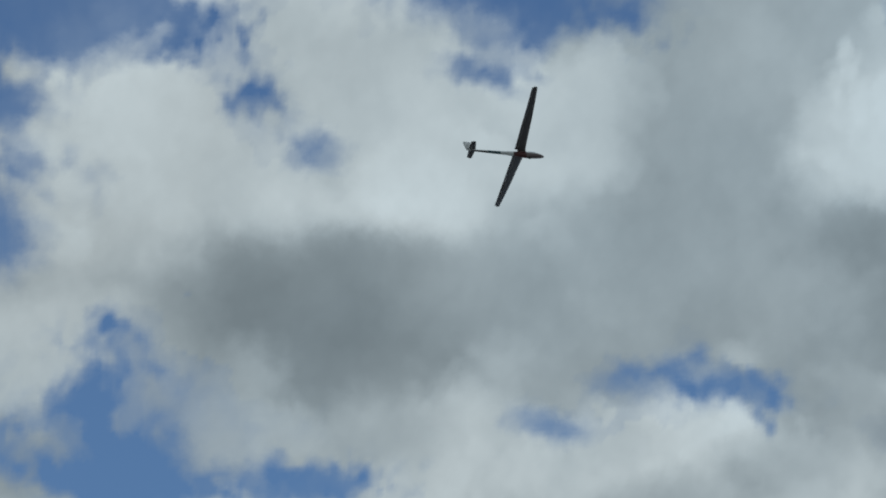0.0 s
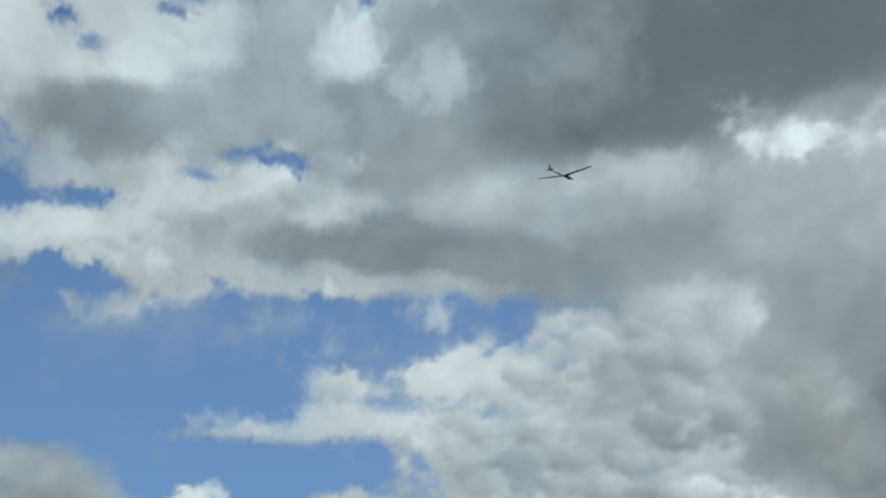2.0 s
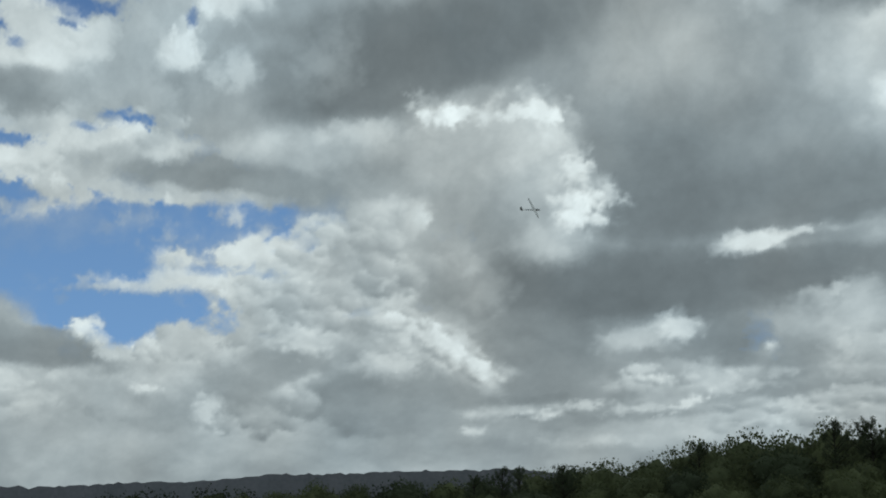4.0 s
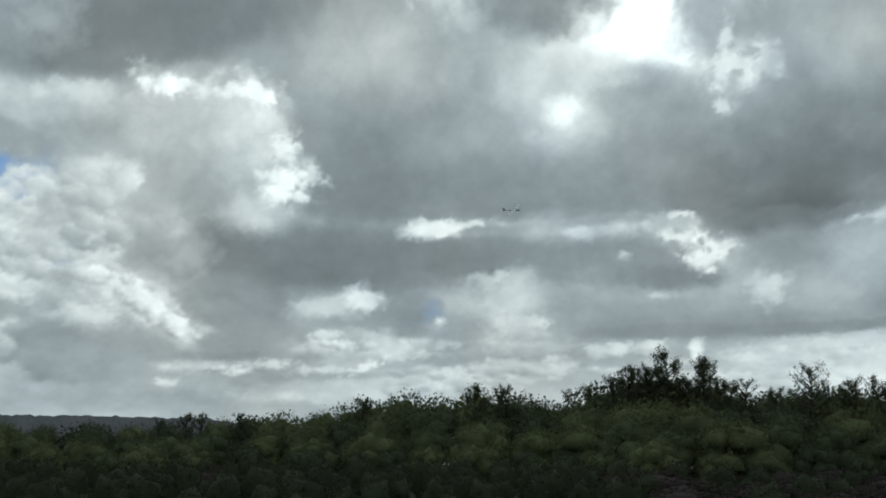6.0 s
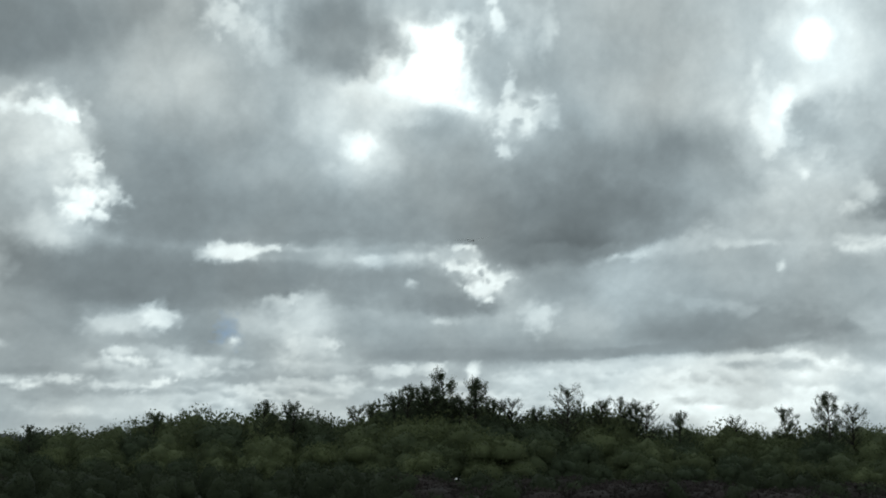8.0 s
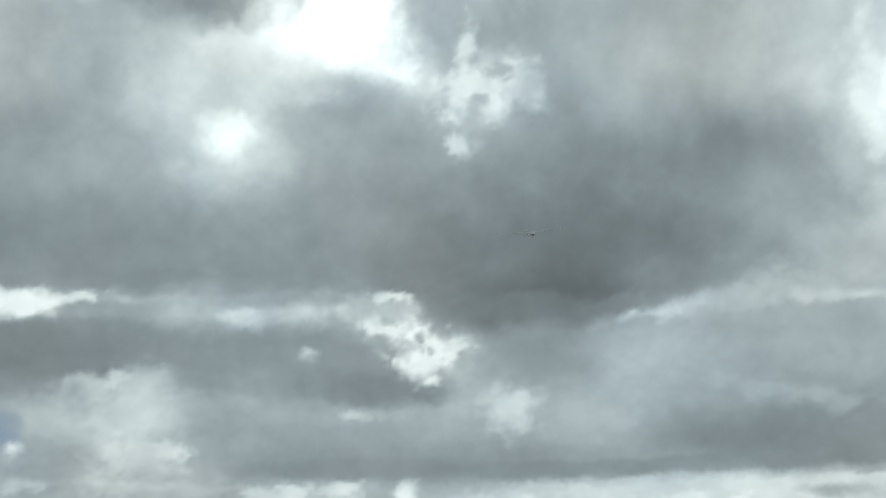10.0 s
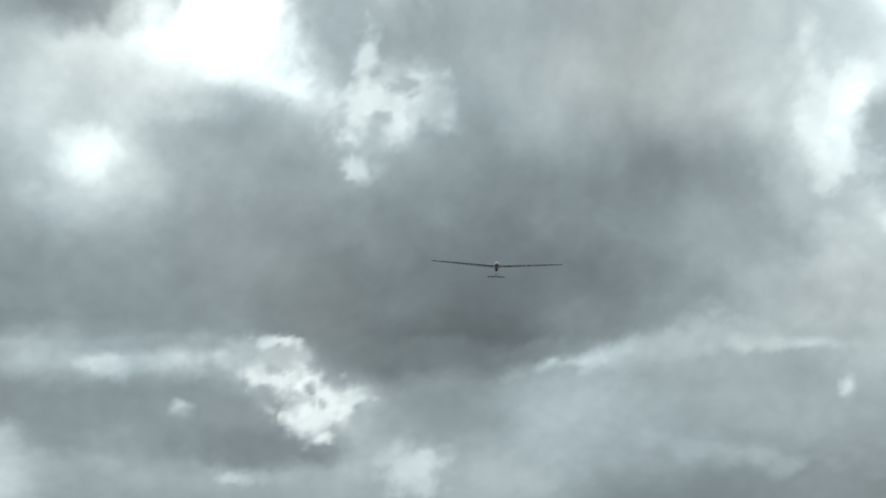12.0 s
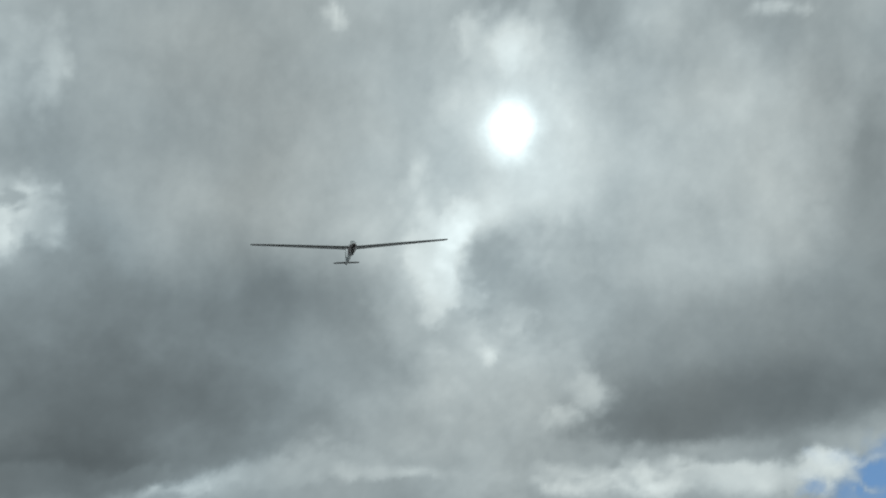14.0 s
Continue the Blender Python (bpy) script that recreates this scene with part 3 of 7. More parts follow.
cloud(7.30, 10.18, 0.50, 0.25, 30, 240, .7, .6, weight=.8)
cloud(9.07, 9.15, 0.53, 0.39, -10, 222, .8, .7, weight=.8)
cloud(8.97, 8.69, 0.32, 0.50, 12, 238, .7, .6, weight=.85)
cloud(9.99, 9.69, 0.78, 0.14, 6, 222, .9, .8, weight=.7)
cloud(10.93, 9.44, 0.39, 0.14, 20, 200, .9, .8, weight=.6)
# high banks over the blue opening
cloud(-23.16, 19.08, 3.49, 1.75, 8, 118, .6, .25)
cloud(-21.95, 19.75, 2.37, 1.12, 0, 99, .8, .25)
cloud(-26.64, 20.60, 1.50, 1.00, 0, 146, .7, .3)
cloud(-25.00, 15.94, 4.11, 0.87, 14, 164, .7, .3)
cloud(-22.15, 16.42, 1.50, 0.75, 15, 172, .7, .3)
cloud(-21.91, 14.19, 2.24, 1.00, 0, 142, .7, .3)
cloud(-29.11, 17.20, 1.31, 0.93, 0, 146, .7, .4)
cloud(-29.56, 14.65, 3.86, 0.62, -4, 129, .85, .35, weight=.85)
cloud(-26.37, 13.88, 2.49, 0.75, -6, 134, .7, .3)
clear(-34.31, 12.09, 6.98, 1.37, -4, .4, .45)
clear(-26.92, 12.66, 1.87, 0.62, 0, .6, .6)
cloud(-33.29, 14.01, 2.99, 0.37, -8, 176, .8, .7, weight=.7)
cloud(-28.94, 13.46, 2.12, 0.27, 0, 172, .9, .8, weight=.6)
heap(-31.22, 15.68, 1.12, 0.37, 10, 196, 158, 18, 0.42, 1.2, .6)
heap(-30.89, 20.09, 0.57, 0.82, 0, 222, 186, 14, 0.45, .9, .6)
cloud(-27.87, 19.22, 0.55, 0.62, -40, 186, .8, .8, weight=.8)
cloud(-36.60, 12.89, 2.37, 0.37, 10, 200, .9, .9, weight=.28)
cloud(-30.50, 12.00, 1.12, 0.62, 30, 205, .9, .9, weight=.25)
cloud(-33.30, 12.77, 1.00, 0.75, 60, 200, .9, .9, weight=.25)
heap(-28.32, 12.70, 0.62, 0.50, 0, 190, 165, 8, 0.37, 1, .8)
heap(-26.98, 11.17, 1.75, 0.42, 10, 216, 168, 30, 0.42, 1.2, .5)
heap(-23.56, 11.55, 2.37, 0.70, 8, 194, 150, 34, 0.57, 1.3, .5)
heap(-31.03, 10.76, 0.75, 0.27, 0, 205, 170, 10, 0.35, 1.2, .6)
cloud(-22.12, 10.63, 1.50, 0.50, 10, 160, .6, .5)
clear(-39.96, 16.29, 1.25, 0.55, 0, .45, .5)
clear(-38.04, 15.87, 0.60, 0.20, -5, .85, .7)
heap(-39.42, 15.02, 1.75, 0.45, -8, 216, 182, 24, 0.55, 1.3, .5)
heap(-36.49, 14.51, 1.50, 0.45, -15, 192, 152, 26, 0.52, 1.2, .6)
heap(-33.28, 16.32, 0.62, 0.37, 10, 208, 168, 12, 0.40, 1.1, .5)
heap(-34.70, 15.76, 0.75, 0.50, 0, 200, 166, 14, 0.42, 1.1, .6)
# small openings and veils
cloud(-36.27, 12.99, 2.15, 0.46, 10, 205, .9, .9, weight=.35)
cloud(-31.59, 12.79, 1.69, 0.61, 0, 190, .9, .9, weight=.3)
clear(-26.18, 12.10, 1.38, 0.71, -30, .55, .7)
clear(-26.93, 10.01, 0.52, 0.22, 0, 1.15, .8)
clear(-22.51, 8.31, 0.40, 0.14, 0, 1.2, .7)
# blue opening and the cumulus beside it
clear(-28.26, 12.41, 0.88, 0.66, 0, .6, .6)
# small openings and veils
clear(-28.29, 12.53, 0.92, 0.28, 0, .7, .7)
cloud(-31.59, 10.07, 2.92, 0.40, 3, 214, .7, .5, weight=.85)
cloud(-34.83, 9.86, 1.38, 0.14, 5, 192, .9, .7, weight=.6)
cloud(-30.81, 10.79, 0.92, 0.31, 0, 205, .9, .8, weight=.5)
cloud(-27.53, 11.36, 1.08, 0.37, 5, 214, .8, .8, weight=.8)
cloud(-28.29, 12.76, 0.40, 0.31, 0, 200, .9, .9, weight=.5)
# a small opening
clear(-28.39, 12.71, 0.44, 0.41, 0, .7, .5)
# small openings and veils
cloud(-27.21, 18.87, 0.77, 1.23, -20, 165, .9, .8, weight=.6)
heap(-24.71, 11.45, 0.92, 0.61, 0, 208, 160, 12, 0.46, 1.1, .5)
heap(-23.29, 12.02, 1.84, 0.46, -10, 205, 158, 18, 0.49, 1.2, .5)
cloud(-22.33, 19.77, 0.92, 0.61, 0, 138, .9, .6, weight=.5)
# broken white cloud, high up
cloud(-40.25, 20.24, 1.32, 0.90, 0, 212, .5, .4)
cloud(-38.18, 21.15, 0.83, 0.66, 0, 206, .5, .45)
cloud(-38.78, 19.63, 1.94, 0.76, 0, 198, .7, .4)
cloud(-36.27, 19.61, 0.90, 0.66, 0, 210, .7, .35)
cloud(-34.42, 20.34, 0.69, 0.90, -10, 192, .4, .3)
cloud(-36.84, 21.28, 0.76, 0.42, 0, 184, .8, .5)
cloud(-36.85, 20.59, 0.90, 0.42, 0, 184, .8, .5)
heap(-40.25, 20.66, 0.90, 0.49, 0, 212, 188, 14, 0.55, 1, .6)
heap(-38.18, 21.29, 0.55, 0.49, 0, 212, 188, 10, 0.49, 1, .6)
clear(-40.71, 21.55, 1.87, 0.55, -8, .4, .4)
clear(-41.87, 20.70, 0.83, 0.42, 0, .6, .5)
clear(-41.92, 19.11, 0.42, 0.62, 0, .7, .5)
clear(-35.35, 21.54, 0.90, 0.32, -10, .65, .6)
clear(-38.74, 20.66, 0.21, 0.28, 0, .75, .6)
clear(-37.89, 20.14, 0.35, 0.21, -30, .8, .6)
clear(-35.51, 20.98, 0.42, 0.11, -20, .85, .6)
clear(-40.83, 19.82, 0.35, 0.21, 0, .95, .6)
cloud(-32.78, 20.78, 0.90, 1.25, 0, 148, .5, .3)
cloud(-34.22, 19.43, 0.76, 0.42, 0, 170, .8, .4)
cloud(-32.12, 18.68, 1.87, 1.32, 0, 154, .8, .3)
cloud(-31.12, 19.95, 0.59, 0.76, 0, 200, .6, .5)
cloud(-31.07, 20.92, 0.42, 0.35, 0, 180, .7, .5)
cloud(-30.85, 17.87, 0.62, 1.11, 0, 138, .8, .3)
cloud(-37.17, 18.09, 1.87, 0.83, -12, 137, .75, .3)
cloud(-38.34, 18.45, 0.83, 0.55, 0, 140, .8, .3)
cloud(-37.25, 17.12, 1.32, 0.42, -10, 138, .8, .4)
cloud(-39.58, 18.17, 0.97, 0.83, 0, 178, .8, .4)
cloud(-41.31, 17.60, 1.11, 0.62, 0, 194, .7, .4)
clear(-40.58, 16.57, 0.66, 0.76, 10, .65, .6)
cloud(-41.51, 16.15, 0.62, 0.42, 0, 150, .9, .6)
cloud(-39.07, 16.65, 1.04, 0.49, -20, 188, .7, .45)
clear(-37.98, 15.92, 0.76, 0.28, 0, .65, .6)
cloud(-36.90, 16.08, 0.83, 0.42, 0, 168, .8, .5)
cloud(-35.95, 16.76, 0.55, 0.55, 0, 190, .7, .5)
cloud(-34.92, 17.58, 1.11, 0.49, 0, 166, .8, .4)
clear(-35.02, 16.57, 0.42, 0.14, 0, .85, .6)
heap(-33.14, 16.46, 0.55, 0.35, 0, 226, 186, 12, 0.39, 1, .5)
heap(-34.45, 16.08, 0.83, 0.35, 10, 214, 178, 14, 0.42, 1.1, .5)
clear(-32.55, 17.04, 0.67, 0.26, -5, .75, .75)
cloud(-32.46, 17.50, 0.28, 0.10, 0, 204, .8, .5, weight=.6)
cloud(-31.56, 16.44, 0.62, 0.55, 0, 160, .7, .4)
cloud(-32.22, 16.05, 0.62, 0.42, 0, 152, .7, .4)
# the finer banks and openings
# the banks over the wood
cloud(-19.48, 20.05, 6.72, 2.01, 13, 117, 0.95, 0.3, weight=0.88)
cloud(-16.36, 14.30, 3.51, 2.53, 5, 152, 0.85, 0.3, weight=0.88)
cloud(-20.83, 12.25, 2.05, 1.65, 5, 161, 0.85, 0.4, weight=0.88)
cloud(-8.06, 16.82, 3.73, 3.45, 3, 156, 0.95, 0.3, weight=0.88)
cloud(-5.59, 14.31, 4.94, 2.62, 2, 137, 0.95, 0.25, weight=0.88)
cloud(-4.95, 12.42, 4.96, 1.17, 1, 115, 0.95, 0.3, weight=0.88)
cloud(-8.99, 9.24, 8.04, 1.31, -1, 113, 0.95, 0.3, weight=0.88)
cloud(-14.04, 7.33, 3.04, 1.14, -18, 126, 0.95, 0.4, weight=0.88)
cloud(-15.30, 5.02, 2.72, 1.55, 2, 137, 0.95, 0.4, weight=0.88)
cloud(-20.29, 4.31, 2.30, 1.09, 2, 142, 0.95, 0.4, weight=0.88)
cloud(-18.48, 17.31, 0.95, 0.55, 6, 206, 0.85, 0.6, weight=0.88)
cloud(-15.82, 17.28, 1.35, 0.70, -5, 190, 0.85, 0.7, weight=0.88)
cloud(-13.99, 16.59, 0.88, 0.90, -37, 203, 0.85, 0.6, weight=0.88)
cloud(-13.12, 14.76, 0.78, 1.28, 14, 200, 0.85, 0.7, weight=0.88)
cloud(-12.30, 12.43, 0.90, 0.86, 3, 192, 0.85, 0.7, weight=0.88)
cloud(-11.12, 13.27, 0.62, 0.63, 3, 179, 0.85, 0.7, weight=0.88)
cloud(-19.80, 12.62, 0.57, 0.61, 5, 182, 0.85, 0.6, weight=0.88)
cloud(-20.71, 10.47, 1.54, 0.55, 4, 170, 0.85, 0.5, weight=0.88)
cloud(-21.11, 8.79, 0.81, 0.60, 4, 186, 0.85, 0.6, weight=0.88)
cloud(-19.55, 6.81, 2.46, 0.50, -35, 189, 0.75, 0.5, weight=0.88)
cloud(-17.62, 5.50, 1.46, 0.45, -35, 185, 0.75, 0.5, weight=0.88)
cloud(-21.29, 5.77, 0.81, 0.60, 3, 193, 0.75, 0.6, weight=0.88)
cloud(-8.76, 6.86, 1.03, 0.58, 12, 204, 0.75, 0.6, weight=0.88)
cloud(-10.47, 6.35, 0.99, 0.52, 2, 165, 0.85, 0.6, weight=0.88)
cloud(-15.49, 3.55, 1.62, 0.28, 1, 176, 0.85, 0.6, weight=0.88)
heap(-7.98, 4.97, 2.01, 0.46, 1, 177, 139, 12, 0.43, 1.4, .45)
heap(-0.66, 3.69, 3.22, 0.35, 0, 179, 143, 16, 0.41, 1.6, .45)
heap(-4.73, 2.64, 4.06, 0.29, 1, 179, 146, 20, 0.35, 2, .45)
heap(-18.61, 6.44, 2.89, 0.83, -35, 186, 143, 18, 0.42, 1.2, .45)
cloud(-17.58, 2.73, 0.53, 0.19, 1, 186, 0.85, 0.6, weight=0.88)
cloud(-9.90, 2.58, 3.11, 0.46, 1, 167, 0.95, 0.6, weight=0.88)
cloud(-4.47, 3.80, 2.33, 0.29, 1, 140, 0.95, 0.6, weight=0.88)
cloud(-13.06, 4.29, 2.49, 0.40, -3, 137, 0.95, 0.5, weight=0.88)
cloud(-12.45, 3.16, 3.89, 0.25, 1, 142, 0.95, 0.5, weight=0.88)
# the bank above the tall trees and its bright gap
cloud(-5.28, 18.54, 4.72, 2.54, 5, 156, 0.95, 0.25, weight=0.88)
cloud(-6.97, 14.55, 4.43, 1.70, 5, 133, 0.95, 0.25, weight=0.88)
cloud(-4.96, 12.54, 6.21, 1.19, 4, 117, 0.95, 0.25, weight=0.88)
cloud(2.96, 12.90, 5.53, 1.34, 2, 135, 0.95, 0.25, weight=0.88)
cloud(18.74, 18.31, 4.43, 3.44, -3, 167, 0.95, 0.25, weight=0.88)
cloud(14.22, 18.93, 1.74, 3.48, -2, 152, 0.95, 0.25, weight=0.88)
cloud(22.48, 19.54, 2.22, 1.67, -5, 176, 0.95, 0.3, weight=0.88)
cloud(16.43, 14.48, 4.55, 1.54, -2, 149, 0.85, 0.25, weight=0.88)
cloud(13.02, 12.33, 5.09, 1.78, -1, 137, 0.95, 0.25, weight=0.88)
cloud(12.10, 11.22, 3.11, 1.00, -0, 129, 0.95, 0.25, weight=0.88)
cloud(20.76, 13.02, 4.15, 0.97, 6, 142, 0.95, 0.3, weight=0.88)
cloud(23.52, 13.74, 2.00, 1.06, 5, 167, 0.85, 0.3, weight=0.88)
cloud(4.93, 16.95, 3.10, 1.32, 2, 152, 0.95, 0.3, weight=0.88)
cloud(0.73, 18.76, 1.52, 1.95, 3, 179, 1, 0.3, weight=0.88)
cloud(3.47, 19.75, 1.64, 1.52, 2, 214, 0.95, 0.3, weight=0.88)
cloud(1.94, 16.74, 1.86, 1.76, 3, 192, 1, 0.25, weight=0.88)
cloud(2.76, 20.37, 1.53, 1.29, 3, 209, 1, 0.4, weight=0.88)
cloud(4.19, 18.69, 1.98, 0.87, 12, 192, 1, 0.5, weight=0.88)
cloud(2.06, 16.46, 0.61, 0.57, 2, 241, 1, 0.25, weight=0.88)
cloud(5.79, 20.69, 2.42, 1.51, 1, 247, 0.65, 0.3, weight=0.88)
cloud(6.98, 19.30, 1.88, 0.65, -9, 235, 0.75, 0.4, weight=0.88)
cloud(0.89, 21.02, 1.94, 0.85, -4, 117, 0.95, 0.3, weight=0.88)
cloud(9.79, 19.86, 1.32, 1.30, -0, 155, 0.85, 0.4, weight=0.88)
cloud(10.85, 18.22, 1.22, 0.75, -0, 204, 0.85, 0.8, weight=0.88)
cloud(11.43, 18.98, 0.55, 0.55, -1, 200, 0.85, 0.8, weight=0.88)
cloud(10.04, 16.17, 0.27, 0.18, -0, 200, 0.95, 0.6, weight=0.88)
cloud(24.68, 16.83, 1.57, 1.88, -5, 193, 1, 0.3, weight=0.88)
cloud(24.45, 17.06, 0.59, 0.94, -5, 241, 0.95, 0.3, weight=0.88)
cloud(24.70, 14.94, 0.69, 0.84, -4, 193, 0.95, 0.5, weight=0.88)
cloud(25.32, 16.47, 0.35, 0.83, -5, 155, 0.75, 0.5, weight=0.88)
cloud(17.41, 9.40, 9.01, 0.88, -1, 152, 0.85, 0.4, weight=0.88)
cloud(-5.79, 9.01, 5.91, 0.90, 0, 114, 0.95, 0.3, weight=0.88)
cloud(5.10, 8.60, 3.56, 0.93, -5, 130, 0.95, 0.4, weight=0.88)
cloud(7.14, 8.25, 2.01, 0.62, -7, 115, 0.95, 0.4, weight=0.88)
cloud(12.99, 8.99, 1.88, 0.89, -0, 140, 0.95, 0.4, weight=0.88)
cloud(16.28, 7.66, 1.94, 1.31, -0, 156, 0.85, 0.4, weight=0.88)
cloud(21.00, 8.47, 3.71, 1.93, 4, 140, 0.95, 0.3, weight=0.88)
cloud(21.54, 6.54, 4.08, 0.72, -0, 116, 0.95, 0.3, weight=0.88)
cloud(4.50, 5.94, 4.19, 0.88, 1, 137, 0.95, 0.4, weight=0.88)
cloud(10.07, 5.34, 6.42, 0.57, 0, 125, 0.95, 0.3, weight=0.88)
cloud(-3.27, 5.27, 1.25, 1.07, 1, 137, 0.85, 0.4, weight=0.88)
cloud(-6.82, 6.21, 2.10, 0.72, 2, 127, 0.95, 0.3, weight=0.88)
cloud(-4.52, 10.47, 1.20, 0.39, 3, 216, 0.75, 0.5, weight=0.88)
cloud(-5.77, 10.21, 0.57, 0.26, 3, 189, 0.85, 0.6, weight=0.88)
cloud(0.34, 10.64, 1.52, 0.24, 2, 150, 1, 0.7, weight=0.88)
cloud(4.38, 10.53, 1.67, 0.36, 1, 162, 1, 0.8, weight=0.88)
cloud(7.83, 10.76, 0.85, 0.31, 1, 204, 0.85, 0.7, weight=0.88)
cloud(7.68, 9.97, 0.85, 0.36, 1, 220, 0.75, 0.6, weight=0.88)
cloud(9.05, 9.16, 0.63, 0.58, 20, 221, 0.75, 0.7, weight=0.88)
cloud(9.88, 9.61, 0.49, 0.18, 15, 206, 0.65, 0.6, weight=0.88)
cloud(8.21, 9.51, 0.49, 0.18, -19, 144, 0.75, 0.6, weight=0.88)
cloud(7.11, 9.74, 0.27, 0.22, 1, 144, 0.75, 0.6, weight=0.88)
cloud(7.15, 10.35, 0.20, 0.45, 11, 227, 0.55, 0.7, weight=0.88)
cloud(8.13, 10.31, 0.45, 0.11, 1, 229, 0.55, 0.8, weight=0.88)
cloud(8.53, 8.76, 0.13, 0.40, 20, 227, 0.65, 0.6, weight=0.88)
cloud(9.34, 9.32, 0.27, 0.13, 20, 229, 0.55, 0.7, weight=0.88)
cloud(4.83, 10.60, 0.31, 0.16, 1, 203, 0.65, 0.7, weight=0.88)
cloud(3.03, 10.50, 0.35, 0.18, 1, 194, 0.65, 0.7, weight=0.88)
cloud(6.19, 10.63, 0.27, 0.20, 1, 186, 0.65, 0.7, weight=0.88)
cloud(5.09, 9.05, 0.16, 0.22, 1, 178, 0.75, 0.7, weight=0.88)
cloud(20.70, 11.33, 0.29, 0.17, 19, 186, 0.65, 0.8, weight=0.88)
cloud(21.96, 11.41, 0.25, 0.11, -2, 194, 0.65, 0.8, weight=0.88)
cloud(23.40, 11.08, 0.28, 0.15, -2, 190, 0.65, 0.8, weight=0.88)
cloud(17.66, 10.53, 0.54, 0.11, 17, 182, 0.75, 0.9, weight=0.88)
cloud(15.01, 10.20, 0.48, 0.09, 14, 170, 0.75, 0.9, weight=0.88)
cloud(21.75, 11.25, 1.84, 0.30, 6, 168, 0.95, 0.8, weight=0.88)
cloud(18.75, 10.69, 1.27, 0.31, 11, 165, 0.95, 0.8, weight=0.88)
cloud(11.86, 7.40, 0.71, 0.49, 20, 184, 0.95, 0.7, weight=0.88)
cloud(6.93, 7.14, 0.49, 0.13, 1, 182, 0.85, 0.6, weight=0.88)
cloud(-8.48, 6.99, 0.47, 0.46, 2, 220, 0.75, 0.5, weight=0.88)
clear(-4.60, 6.48, 0.25, 0.47, -19, 1.55, .95)
cloud(-4.24, 5.85, 0.25, 0.17, 1, 212, 0.95, 0.5, weight=0.88)
cloud(-1.50, 7.95, 1.07, 0.39, 12, 173, 0.85, 0.6, weight=0.88)
cloud(-0.31, 5.54, 1.03, 0.48, 1, 173, 0.85, 0.7, weight=0.88)
cloud(-7.32, 4.77, 0.79, 0.29, 33, 179, 0.85, 0.7, weight=0.88)
cloud(1.92, 4.06, 8.24, 0.30, 1, 142, 0.95, 0.5, weight=0.88)
cloud(4.10, 4.35, 0.83, 0.30, 1, 195, 0.85, 0.6, weight=0.88)
cloud(6.08, 4.54, 0.57, 0.26, 1, 187, 0.85, 0.6, weight=0.88)
cloud(8.45, 4.35, 0.20, 0.52, 1, 213, 0.85, 0.4, weight=0.88)
cloud(-1.70, 3.55, 1.26, 0.21, 1, 185, 0.85, 0.6, weight=0.88)
cloud(-6.38, 2.93, 2.38, 0.25, 0, 176, 0.85, 0.6, weight=0.88)
cloud(19.36, 4.11, 5.40, 0.72, 0, 184, 0.75, 0.5, weight=0.88)
heap(18.94, 4.21, 4.17, 0.47, 0, 202, 165, 34, 0.33, 1.6, .45)
heap(-2.32, 3.38, 5.44, 0.30, 1, 181, 146, 30, 0.29, 2, .45)
cloud(18.10, 4.21, 0.95, 0.47, 0, 204, 0.85, 0.7, weight=0.88)
cloud(16.39, 3.94, 1.07, 0.30, 0, 199, 0.85, 0.6, weight=0.88)
cloud(21.38, 3.39, 1.62, 0.33, 1, 193, 0.85, 0.6, weight=0.88)
cloud(22.46, 4.81, 0.96, 0.21, 0, 152, 0.75, 0.4, weight=0.88)
cloud(20.22, 4.85, 0.82, 0.25, 0, 194, 0.85, 0.7, weight=0.88)
cloud(23.56, 3.21, 1.37, 0.41, 1, 190, 0.85, 0.6, weight=0.88)
# ragged light under that bank
cloud(14.31, 10.58, 2.84, 0.60, 6, 122, 0.95, 0.25, weight=0.88)
cloud(5.30, 8.82, 2.73, 0.75, -4, 130, 0.95, 0.4, weight=0.88)
cloud(7.57, 9.52, 0.98, 0.23, -13, 141, 0.75, 0.6, weight=0.88)
cloud(6.97, 8.00, 1.54, 0.45, -5, 114, 0.95, 0.4, weight=0.88)
cloud(12.96, 9.08, 1.33, 0.74, 0, 134, 0.95, 0.4, weight=0.88)
cloud(17.34, 9.42, 1.81, 0.66, 10, 159, 0.95, 0.5, weight=0.88)
cloud(21.59, 9.07, 2.69, 1.46, -0, 141, 0.85, 0.35, weight=0.88)
cloud(23.25, 7.39, 2.31, 0.71, 0, 120, 0.95, 0.3, weight=0.88)
cloud(4.57, 10.51, 0.96, 0.26, 1, 184, 0.95, 0.7, weight=0.88)
cloud(3.05, 10.27, 0.38, 0.26, 2, 185, 0.95, 0.6, weight=0.88)
cloud(7.89, 10.05, 0.82, 0.50, -9, 212, 0.75, 0.7, weight=0.88)
cloud(8.96, 8.91, 0.59, 0.62, 31, 212, 0.75, 0.8, weight=0.88)
cloud(8.03, 10.76, 0.66, 0.13, 1, 200, 0.95, 0.7, weight=0.88)
cloud(9.92, 9.51, 0.42, 0.13, 1, 191, 0.95, 0.7, weight=0.88)
cloud(12.05, 7.23, 0.60, 0.52, 30, 185, 0.95, 0.7, weight=0.88)
cloud(5.12, 9.11, 0.19, 0.23, 1, 179, 0.95, 0.6, weight=0.88)
cloud(20.37, 11.24, 1.45, 0.23, 13, 165, 0.95, 0.9, weight=0.88)
cloud(23.43, 11.07, 0.62, 0.16, -1, 176, 0.95, 0.8, weight=0.88)
